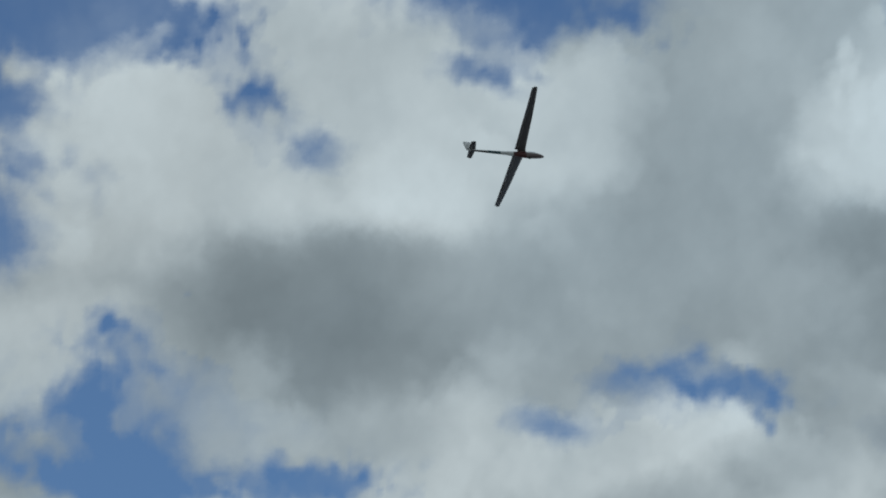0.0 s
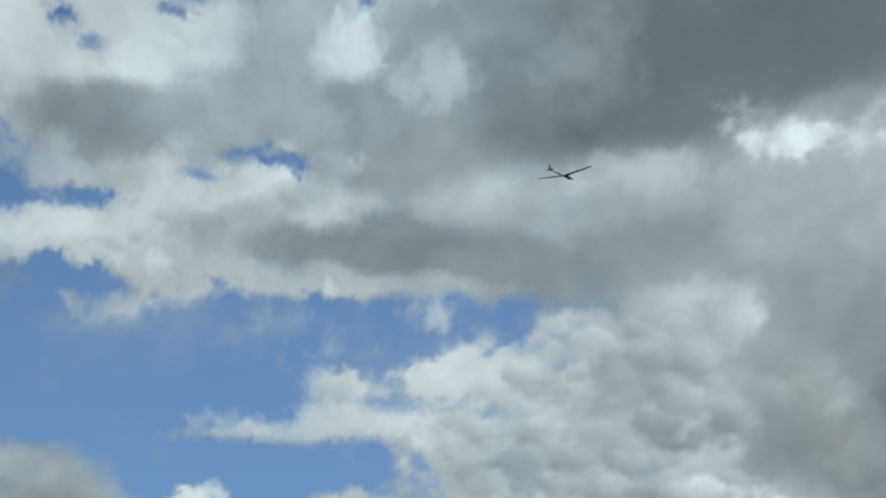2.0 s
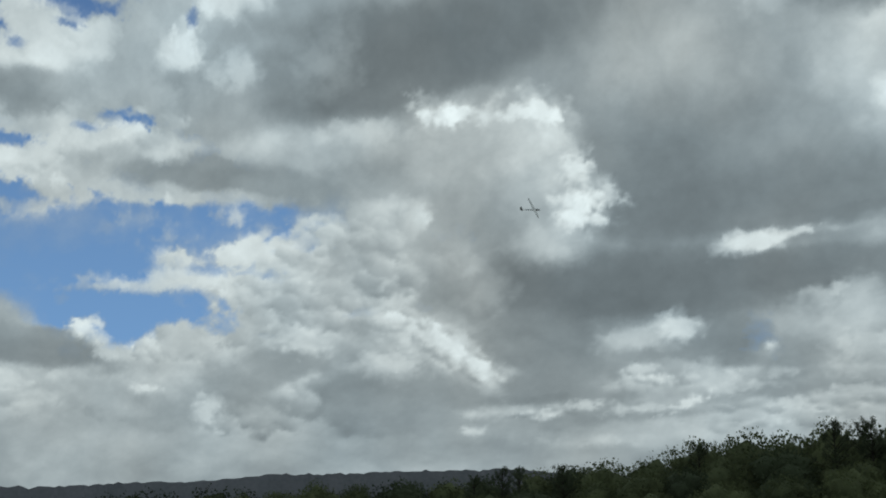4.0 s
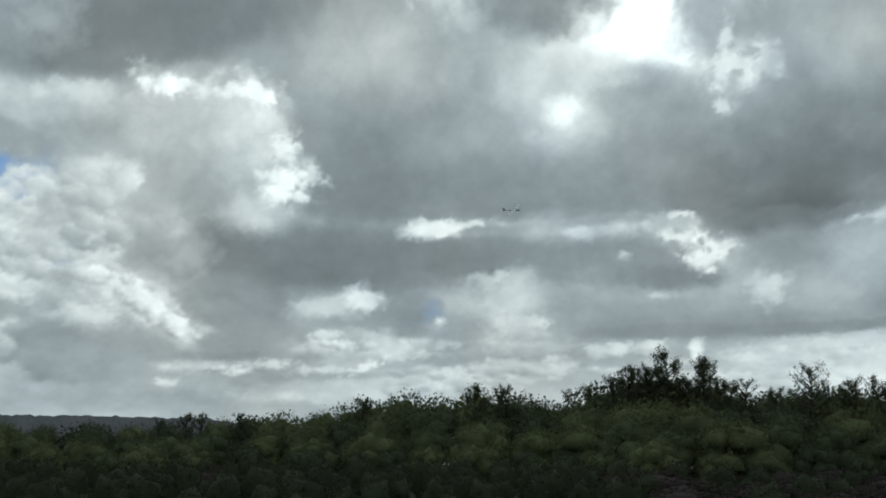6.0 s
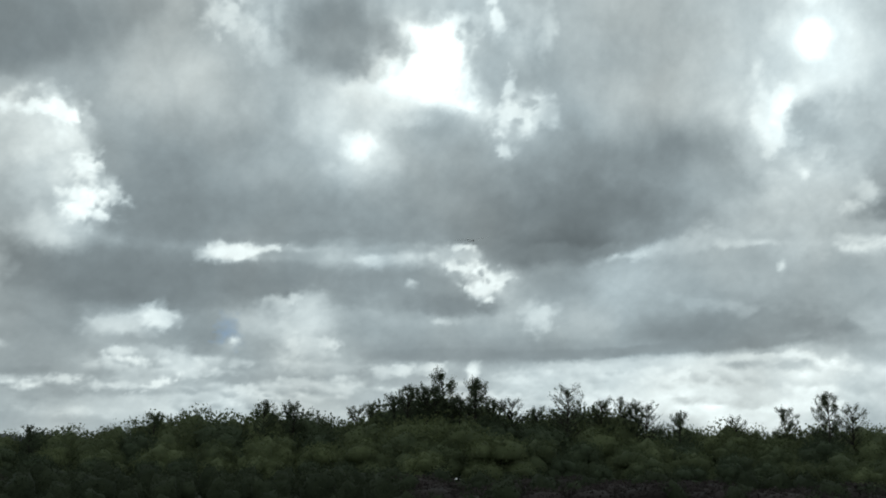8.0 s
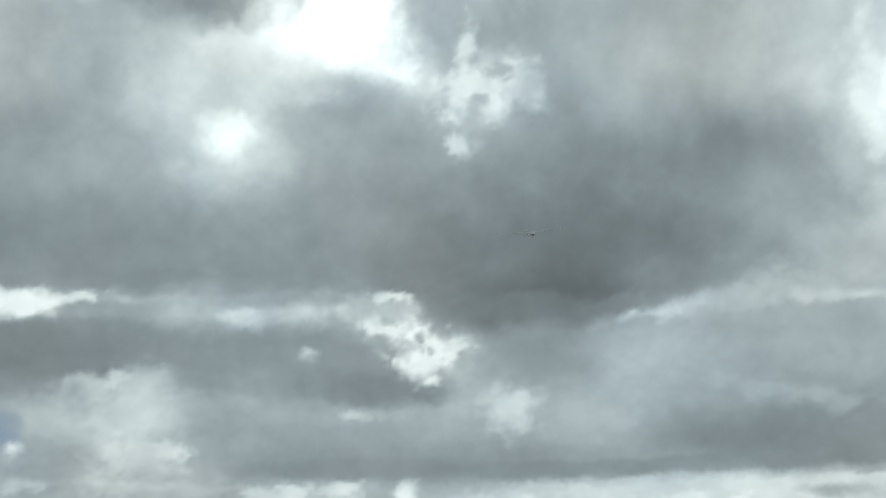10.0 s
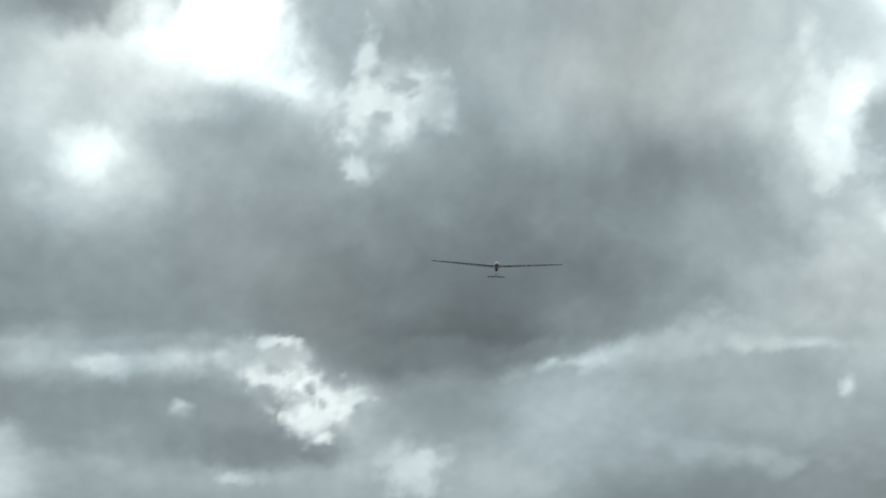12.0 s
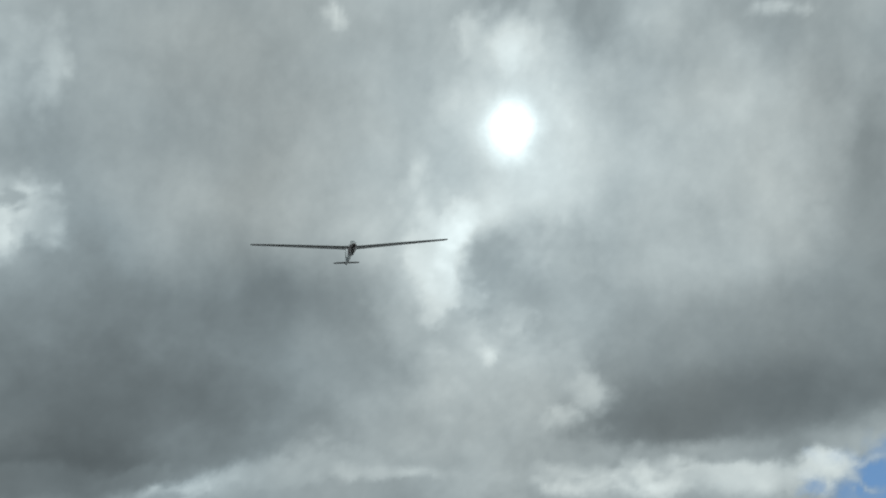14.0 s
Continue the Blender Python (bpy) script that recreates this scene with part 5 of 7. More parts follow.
cloud(-28.25, 19.95, 0.36, 0.50, -2, 182, 0.95, 0.5, weight=0.88)
cloud(-26.40, 16.06, 1.47, 0.55, 3, 194, 1, 0.3, weight=0.88)
cloud(-24.82, 15.40, 1.06, 0.60, -2, 170, 1, 0.3, weight=0.88)
cloud(-31.42, 15.78, 0.61, 0.57, -1, 201, 0.85, 0.5, weight=0.88)
cloud(-30.87, 16.99, 0.47, 0.22, -1, 194, 0.95, 0.6, weight=0.88)
cloud(-28.59, 15.52, 0.60, 0.26, -2, 175, 0.95, 0.5, weight=0.88)
cloud(-38.75, 15.29, 1.05, 0.36, -5, 207, 0.75, 0.5, weight=0.88)
cloud(-36.74, 15.41, 0.63, 0.50, 0, 203, 0.85, 0.5, weight=0.88)
cloud(-34.37, 16.12, 0.70, 0.32, 15, 214, 0.75, 0.5, weight=0.88)
cloud(-35.93, 16.62, 0.32, 0.40, 0, 201, 0.85, 0.5, weight=0.88)
cloud(-34.68, 14.80, 1.30, 0.50, -0, 168, 0.95, 0.4, weight=0.88)
clear(-32.73, 17.04, 0.53, 0.26, -1, 0.8, .95)
clear(-33.52, 17.23, 0.26, 0.10, -0, 1, .95)
clear(-34.94, 16.55, 0.34, 0.08, 0, 1.3, .95)
clear(-38.12, 15.90, 0.48, 0.22, 1, 0.8, .95)
clear(-39.46, 15.90, 0.38, 0.18, 1, 0.8, .95)
clear(-39.74, 16.46, 0.08, 0.30, 1, 0.9, .95)
cloud(-33.15, 16.60, 0.47, 0.24, 10, 218, 0.75, 0.5, weight=0.88)
cloud(-32.51, 17.44, 0.26, 0.09, -1, 209, 0.95, 0.5, weight=0.88)
cloud(-33.21, 15.50, 0.71, 0.51, -1, 170, 0.85, 0.5, weight=0.88)
cloud(-30.19, 14.60, 2.63, 0.50, -5, 135, 0.95, 0.35, weight=0.88)
cloud(-29.34, 15.14, 0.91, 0.26, -9, 145, 0.95, 0.5, weight=0.88)
cloud(-26.29, 14.16, 1.95, 0.45, -5, 143, 0.95, 0.3, weight=0.88)
cloud(-29.49, 13.58, 2.51, 0.26, -1, 173, 0.95, 0.4, weight=0.88)
cloud(-31.98, 13.52, 0.91, 0.22, -4, 185, 0.95, 0.5, weight=0.88)
cloud(-31.25, 13.54, 0.18, 0.20, -1, 205, 0.95, 0.5, weight=0.88)
cloud(-38.03, 14.41, 1.06, 0.26, -8, 200, 0.85, 0.6, weight=0.88)
cloud(-36.01, 14.19, 0.36, 0.24, -30, 205, 0.85, 0.6, weight=0.88)
clear(-38.81, 13.81, 1.43, 0.41, 0, 0.5, .95)
clear(-35.18, 12.91, 1.49, 0.44, -1, 0.6, .95)
clear(-30.75, 12.91, 1.01, 0.30, -5, 0.6, .95)
clear(-26.77, 12.73, 0.45, 0.30, -1, 0.9, .95)
clear(-33.12, 13.19, 0.40, 0.20, -1, 1, .95)
cloud(-36.40, 13.32, 0.89, 0.40, 20, 180, 1, 0.8, weight=0.6)
cloud(-38.54, 13.18, 0.13, 0.12, -0, 193, 1, 0.8, weight=0.6)
cloud(-28.19, 12.71, 0.32, 0.34, -1, 187, 1, 0.8, weight=0.7)
cloud(-28.90, 12.83, 0.40, 0.30, -1, 172, 1, 0.8, weight=0.5)
cloud(-25.00, 12.50, 0.57, 0.23, -1, 200, 0.95, 0.7, weight=0.88)
# high white cloud with openings
cloud(-32.63, 20.43, 0.96, 1.11, -2, 170, 0.95, 0.25, weight=0.88)
cloud(-31.30, 21.06, 0.60, 0.62, -3, 172, 0.95, 0.3, weight=0.88)
cloud(-33.19, 18.71, 1.10, 0.56, -2, 170, 0.95, 0.3, weight=0.88)
cloud(-37.62, 18.16, 1.33, 0.70, -0, 139, 0.95, 0.2, weight=0.88)
cloud(-37.33, 17.74, 1.05, 0.38, -1, 134, 0.95, 0.25, weight=0.88)
cloud(-35.71, 18.28, 0.84, 0.49, -1, 154, 0.95, 0.3, weight=0.88)
cloud(-34.28, 19.09, 0.56, 0.42, -1, 164, 0.95, 0.4, weight=0.88)
cloud(-30.84, 18.28, 0.40, 0.69, -2, 146, 0.95, 0.3, weight=0.88)
cloud(-32.50, 17.78, 0.62, 0.42, -2, 160, 0.95, 0.4, weight=0.88)
cloud(-39.82, 19.90, 1.37, 0.63, 1, 203, 0.95, 0.3, weight=0.88)
cloud(-40.04, 20.73, 0.82, 0.48, 1, 200, 0.75, 0.35, weight=0.88)
cloud(-38.19, 21.51, 0.56, 0.35, 0, 200, 0.65, 0.35, weight=0.88)
cloud(-36.65, 19.69, 0.91, 0.42, -1, 203, 0.95, 0.3, weight=0.88)
cloud(-37.23, 20.68, 0.77, 0.42, -0, 191, 0.95, 0.4, weight=0.88)
cloud(-34.32, 20.83, 0.56, 0.63, -2, 200, 0.75, 0.35, weight=0.88)
cloud(-34.34, 19.93, 0.49, 0.28, -2, 194, 0.95, 0.4, weight=0.88)
cloud(-31.12, 20.09, 0.42, 0.55, -3, 200, 0.85, 0.5, weight=0.88)
cloud(-30.59, 21.02, 0.16, 0.41, -4, 186, 0.95, 0.5, weight=0.88)
cloud(-40.89, 17.95, 0.61, 0.35, 0, 192, 0.95, 0.4, weight=0.88)
cloud(-41.58, 17.46, 0.53, 0.41, 0, 191, 0.85, 0.4, weight=0.88)
cloud(-39.30, 16.64, 0.41, 0.55, -20, 186, 0.85, 0.5, weight=0.88)
cloud(-38.87, 17.33, 0.42, 0.35, -0, 179, 0.95, 0.4, weight=0.88)
cloud(-36.90, 16.48, 0.77, 0.42, -1, 177, 0.95, 0.4, weight=0.88)
cloud(-35.74, 16.53, 0.49, 0.42, -1, 188, 0.95, 0.4, weight=0.88)
cloud(-35.43, 17.36, 0.42, 0.35, -1, 176, 0.95, 0.4, weight=0.88)
cloud(-34.73, 16.10, 0.49, 0.25, -1, 198, 0.85, 0.5, weight=0.88)
cloud(-33.93, 16.43, 0.35, 0.25, -1, 200, 0.85, 0.5, weight=0.88)
cloud(-31.87, 16.04, 0.61, 0.34, -1, 177, 0.95, 0.4, weight=0.88)
cloud(-31.13, 16.91, 0.40, 0.55, -2, 172, 0.95, 0.4, weight=0.88)
cloud(-32.52, 17.47, 0.27, 0.11, -2, 188, 0.95, 0.5, weight=0.88)
clear(-41.06, 21.57, 1.28, 0.41, 7, 0.4, .95)
clear(-39.53, 21.50, 0.48, 0.25, 21, 0.5, .95)
clear(-41.77, 20.59, 0.33, 0.12, 2, 0.9, .95)
clear(-38.76, 20.68, 0.17, 0.15, 0, 0.95, .95)
clear(-38.42, 20.85, 0.10, 0.10, 0, 1.05, .95)
clear(-37.91, 20.15, 0.21, 0.17, -30, 1.1, .95)
clear(-35.50, 21.56, 0.39, 0.25, -21, 1.1, .95)
clear(-34.60, 21.67, 0.69, 0.12, -12, 0.8, .95)
clear(-33.92, 21.75, 0.32, 0.11, -22, 0.95, .95)
clear(-35.58, 21.07, 0.42, 0.11, -1, 1.15, .95)
clear(-41.88, 19.11, 0.15, 0.48, 1, 0.9, .95)
clear(-41.56, 19.94, 0.40, 0.21, 1, 1.1, .95)
clear(-40.51, 16.78, 0.51, 0.69, 15, 0.6, .95)
clear(-40.99, 16.16, 0.81, 0.31, -0, 0.6, .95)
clear(-39.50, 15.95, 0.27, 0.15, -0, 1, .95)
clear(-38.00, 15.97, 0.59, 0.19, -1, 0.7, .95)
clear(-32.72, 17.03, 0.49, 0.25, -1, 0.65, .95)
clear(-33.39, 17.29, 0.23, 0.10, -1, 1.05, .95)
clear(-35.05, 16.55, 0.28, 0.11, -1, 1.3, .95)
cloud(-33.02, 16.62, 0.37, 0.23, 9, 209, 0.75, 0.5, weight=0.88)
cloud(-40.55, 21.20, 0.54, 0.15, 26, 186, 1, 0.6, weight=0.4)
cloud(-40.05, 17.05, 0.25, 0.35, -20, 178, 1, 0.9, weight=0.55)
cloud(-41.14, 16.54, 0.40, 0.18, 10, 166, 1, 0.9, weight=0.35)
cloud(-38.50, 20.47, 0.35, 0.11, -20, 186, 1, 0.9, weight=0.5)
cloud(-37.54, 20.05, 0.21, 0.14, -0, 190, 1, 0.9, weight=0.5)
cloud(-32.96, 17.24, 0.27, 0.07, -2, 176, 1, 0.9, weight=0.4)
cloud(-35.20, 21.27, 0.35, 0.10, 9, 190, 1, 0.9, weight=0.5)
cloud(-36.70, 21.50, 0.84, 0.28, -1, 183, 1, 0.6, weight=0.6)
# knots of light in the banks
cloud(-17.28, 21.01, 5.58, 1.66, 13, 112, 0.95, 0.3, weight=0.88)
cloud(0.51, 22.62, 2.69, 1.35, -3, 117, 0.95, 0.5, weight=0.88)
cloud(-5.13, 22.82, 0.29, 0.93, -16, 197, 0.75, 0.8, weight=0.88)
cloud(-6.09, 22.98, 0.47, 0.58, 5, 191, 0.85, 0.8, weight=0.88)
cloud(9.60, 23.18, 0.36, 0.87, 13, 211, 0.65, 0.8, weight=0.88)
cloud(8.63, 21.08, 0.78, 1.78, -1, 153, 0.85, 0.7, weight=0.88)
cloud(10.85, 18.36, 0.90, 0.54, -1, 202, 0.75, 1, weight=0.88)
cloud(10.38, 19.57, 0.30, 0.60, -1, 197, 0.75, 1, weight=0.88)
cloud(24.13, 17.75, 0.60, 1.42, 5, 211, 0.85, 0.7, weight=0.88)
cloud(-1.65, 10.48, 1.82, 0.24, 2, 138, 0.95, 0.6, weight=0.88)
cloud(3.63, 10.88, 2.15, 0.18, 1, 142, 0.95, 0.6, weight=0.88)
cloud(-4.27, 10.63, 1.20, 0.36, 8, 209, 0.65, 0.7, weight=0.88)
cloud(-2.44, 10.85, 0.55, 0.21, 2, 197, 0.65, 0.7, weight=0.88)
cloud(7.69, 10.64, 1.10, 0.49, 0, 172, 0.85, 0.9, weight=0.88)
cloud(8.93, 9.88, 0.43, 0.49, -0, 216, 0.65, 0.9, weight=0.88)
cloud(9.70, 8.96, 0.43, 0.43, -0, 213, 0.65, 0.9, weight=0.88)
cloud(7.84, 11.10, 0.55, 0.15, 0, 213, 0.65, 0.9, weight=0.88)
cloud(-8.01, 7.00, 0.64, 0.42, 13, 204, 0.65, 0.7, weight=0.88)
cloud(-9.60, 6.52, 0.69, 0.30, 2, 176, 0.75, 0.7, weight=0.88)
# bases of the banks and small puffs below them
cloud(6.48, 5.37, 3.49, 0.30, 1, 124, 0.3, 0.25, weight=0.7)
cloud(12.61, 5.38, 4.33, 0.28, 1, 121, 0.3, 0.25, weight=0.75)
cloud(19.43, 5.69, 6.17, 0.29, 3, 121, 0.3, 0.25, weight=0.75)
cloud(23.47, 5.93, 2.34, 0.21, 5, 119, 0.3, 0.25, weight=0.7)
cloud(18.36, 4.89, 5.19, 0.17, 3, 189, 0.65, 0.7, weight=0.88)
cloud(13.25, 4.74, 1.08, 0.15, 0, 179, 0.75, 0.7, weight=0.88)
cloud(22.84, 5.19, 1.77, 0.12, 4, 195, 0.65, 0.7, weight=0.88)
cloud(12.66, 10.75, 2.62, 0.44, 3, 110, 0.3, 0.25, weight=0.7)
cloud(15.97, 10.92, 1.93, 0.26, 11, 117, 0.3, 0.3, weight=0.6)
cloud(-5.59, 8.49, 3.81, 0.29, -1, 113, 0.3, 0.3, weight=0.7)
cloud(-2.43, 11.40, 5.01, 0.26, 3, 119, 0.3, 0.3, weight=0.5)
cloud(3.46, 4.48, 0.56, 0.21, 1, 189, 0.65, 0.7, weight=0.88)
cloud(4.76, 4.58, 0.43, 0.26, 1, 197, 0.65, 0.7, weight=0.88)
cloud(6.50, 4.73, 0.39, 0.19, 1, 192, 0.65, 0.7, weight=0.88)
cloud(1.54, 3.99, 0.64, 0.15, 1, 184, 0.65, 0.7, weight=0.88)
cloud(-3.93, 4.80, 0.49, 0.25, 1, 174, 0.75, 0.8, weight=0.88)
cloud(0.61, 5.89, 0.34, 0.26, 1, 186, 0.65, 0.8, weight=0.88)
cloud(-1.20, 8.21, 0.29, 0.30, 2, 186, 0.65, 0.8, weight=0.88)
cloud(-1.45, 4.84, 0.29, 0.25, 1, 182, 0.65, 0.8, weight=0.88)
cloud(13.25, 4.36, 0.47, 0.21, 0, 186, 0.65, 0.8, weight=0.88)
cloud(17.72, 4.47, 0.54, 0.21, 0, 209, 0.55, 0.8, weight=0.88)
cloud(19.37, 4.40, 0.61, 0.19, 10, 209, 0.55, 0.8, weight=0.88)
cloud(17.28, 3.92, 0.42, 0.15, 0, 205, 0.55, 0.8, weight=0.88)
cloud(16.45, 4.38, 0.29, 0.25, 0, 200, 0.65, 0.8, weight=0.88)
cloud(15.38, 3.74, 0.64, 0.15, 0, 190, 0.65, 0.8, weight=0.88)
# small puffs low over the wood
cloud(-1.03, 5.69, 0.32, 0.47, 1, 180, 0.65, 0.8, weight=0.88)
cloud(0.75, 5.88, 0.44, 0.29, 0, 187, 0.65, 0.8, weight=0.88)
cloud(-6.59, 4.62, 0.52, 0.35, 1, 185, 0.65, 0.8, weight=0.88)
cloud(-9.92, 5.14, 0.68, 0.20, 1, 187, 0.65, 0.8, weight=0.88)
cloud(-3.49, 3.33, 0.82, 0.20, 1, 188, 0.65, 0.8, weight=0.88)
cloud(-0.56, 3.82, 0.88, 0.23, 0, 188, 0.65, 0.8, weight=0.88)
cloud(-6.14, 4.11, 0.75, 0.17, 1, 182, 0.65, 0.8, weight=0.88)
cloud(1.50, 3.46, 0.70, 0.17, 0, 182, 0.65, 0.8, weight=0.88)
cloud(-12.41, 3.70, 0.84, 0.17, 1, 186, 0.65, 0.8, weight=0.88)
cloud(-14.60, 3.32, 1.64, 0.14, 1, 128, 0.3, 0.3, weight=0.7)
cloud(-15.18, 4.03, 1.90, 0.20, 1, 128, 0.3, 0.3, weight=0.6)
cloud(-5.29, 5.28, 1.75, 0.23, 1, 131, 0.75, 0.5, weight=0.6)
cloud(-8.42, 3.15, 2.58, 0.14, 1, 144, 0.65, 0.5, weight=0.6)
cloud(-18.05, 6.85, 1.06, 0.17, -33, 200, 0.65, 0.9, weight=0.88)
cloud(-20.18, 7.30, 0.87, 0.17, -26, 198, 0.65, 0.9, weight=0.88)
cloud(-16.61, 5.28, 0.64, 0.14, -33, 194, 0.65, 0.9, weight=0.88)
cloud(-21.11, 5.93, 0.46, 0.27, 3, 198, 0.65, 0.8, weight=0.88)
cloud(-21.38, 9.62, 0.41, 0.22, 36, 190, 0.65, 0.8, weight=0.88)
# frayed light where the bank ends
cloud(8.55, 9.48, 0.36, 0.18, -29, 152, 0.75, 0.9, weight=0.88)
cloud(7.69, 10.36, 0.20, 0.12, 1, 161, 0.75, 0.9, weight=0.88)
cloud(9.63, 8.57, 0.15, 0.36, 21, 149, 0.75, 0.9, weight=0.88)
cloud(8.81, 9.75, 0.15, 0.20, 1, 147, 0.75, 0.9, weight=0.88)
cloud(7.54, 9.73, 0.20, 0.15, 1, 141, 0.75, 0.9, weight=0.88)
cloud(9.16, 9.26, 0.10, 0.15, 1, 156, 0.65, 0.9, weight=0.88)
cloud(7.32, 10.30, 0.16, 0.23, 21, 205, 0.65, 0.9, weight=0.88)
cloud(10.03, 9.40, 0.43, 0.08, 13, 199, 0.65, 0.9, weight=0.88)
cloud(9.39, 8.28, 0.20, 0.20, 1, 215, 0.65, 0.9, weight=0.88)
cloud(8.69, 9.17, 0.13, 0.16, 1, 221, 0.55, 0.9, weight=0.88)
cloud(11.60, 18.63, 0.43, 0.23, 1, 163, 0.85, 1, weight=0.88)
cloud(10.91, 17.71, 0.27, 0.20, 1, 158, 0.85, 1, weight=0.88)
cloud(9.87, 17.27, 0.23, 0.13, 1, 183, 0.75, 1, weight=0.88)
# sparks of light along the arch and the cumulus
cloud(-15.02, 17.80, 0.66, 0.35, 16, 157, 0.85, 0.9, weight=0.88)
cloud(-16.64, 17.92, 0.58, 0.40, -4, 148, 0.85, 0.9, weight=0.88)
cloud(-12.46, 16.82, 0.26, 0.57, 5, 170, 0.85, 0.9, weight=0.88)
cloud(-18.07, 17.29, 0.58, 0.31, -13, 230, 0.65, 0.9, weight=0.88)
cloud(-14.60, 17.15, 0.79, 0.27, -5, 220, 0.65, 0.9, weight=0.88)
cloud(-13.24, 16.95, 0.39, 0.31, -5, 228, 0.65, 0.9, weight=0.88)
cloud(-12.07, 14.46, 0.43, 0.53, 16, 220, 0.65, 0.9, weight=0.88)
cloud(-11.54, 12.54, 0.55, 0.57, -4, 226, 0.65, 0.9, weight=0.88)
cloud(-10.81, 13.59, 0.21, 0.26, -5, 204, 0.75, 0.9, weight=0.88)
cloud(-10.10, 12.87, 0.25, 0.22, -5, 191, 0.75, 0.9, weight=0.88)
cloud(-22.12, 16.39, 1.58, 0.36, 2, 186, 0.95, 0.6, weight=0.88)
cloud(-21.06, 13.18, 0.82, 0.32, -2, 187, 0.95, 0.8, weight=0.88)
cloud(-19.34, 12.66, 0.27, 0.41, -3, 204, 0.75, 0.8, weight=0.88)
cloud(-18.30, 12.61, 0.90, 0.68, -33, 150, 0.95, 0.7, weight=0.88)
cloud(-35.83, 9.13, 0.25, 0.18, 0, 170, 1, 0.6, weight=0.3)
cloud(-18.39, 6.32, 1.34, 0.36, -36, 224, 0.95, 1, weight=0.6)
cloud(-22.63, 8.03, 0.54, 0.09, -2, 178, 0.85, 0.6, weight=0.88)
cloud(-25.40, 6.76, 0.90, 0.31, -11, 195, 0.85, 0.8, weight=0.88)
cloud(-7.92, 3.57, 0.80, 0.17, 19, 213, 0.75, 0.9, weight=0.88)
cloud(-9.23, 4.67, 0.61, 0.13, -2, 209, 0.75, 0.9, weight=0.88)
cloud(-10.17, 3.43, 1.03, 0.17, 8, 195, 0.85, 0.9, weight=0.88)
cloud(-14.39, 3.38, 0.56, 0.17, -2, 213, 0.75, 0.8, weight=0.88)
# the dark bank and lit edges near it
cloud(-20.39, 19.61, 3.42, 0.93, 4, 108, 0.95, 0.3, weight=0.88)
cloud(-24.41, 19.60, 1.38, 0.91, -3, 152, 0.95, 0.5, weight=0.88)
cloud(-23.40, 20.62, 0.91, 0.75, -3, 140, 0.95, 0.5, weight=0.88)
cloud(-30.75, 20.33, 0.31, 0.61, -25, 213, 0.75, 0.8, weight=0.88)
cloud(-30.30, 19.80, 0.43, 0.27, -0, 207, 0.85, 0.8, weight=0.88)
cloud(-30.94, 20.78, 0.21, 0.33, 0, 209, 0.75, 0.8, weight=0.88)
cloud(-28.34, 19.10, 0.93, 0.61, -21, 186, 0.95, 0.6, weight=0.88)
cloud(-18.61, 17.20, 0.73, 0.30, -15, 226, 0.65, 0.9, weight=0.88)
cloud(-17.42, 17.27, 0.32, 0.24, -5, 219, 0.65, 0.9, weight=0.88)
cloud(-19.22, 17.94, 0.59, 0.24, -25, 159, 0.85, 0.8, weight=0.88)
cloud(-31.62, 18.34, 0.92, 0.46, 0, 168, 0.95, 0.7, weight=0.88)
# clouds end


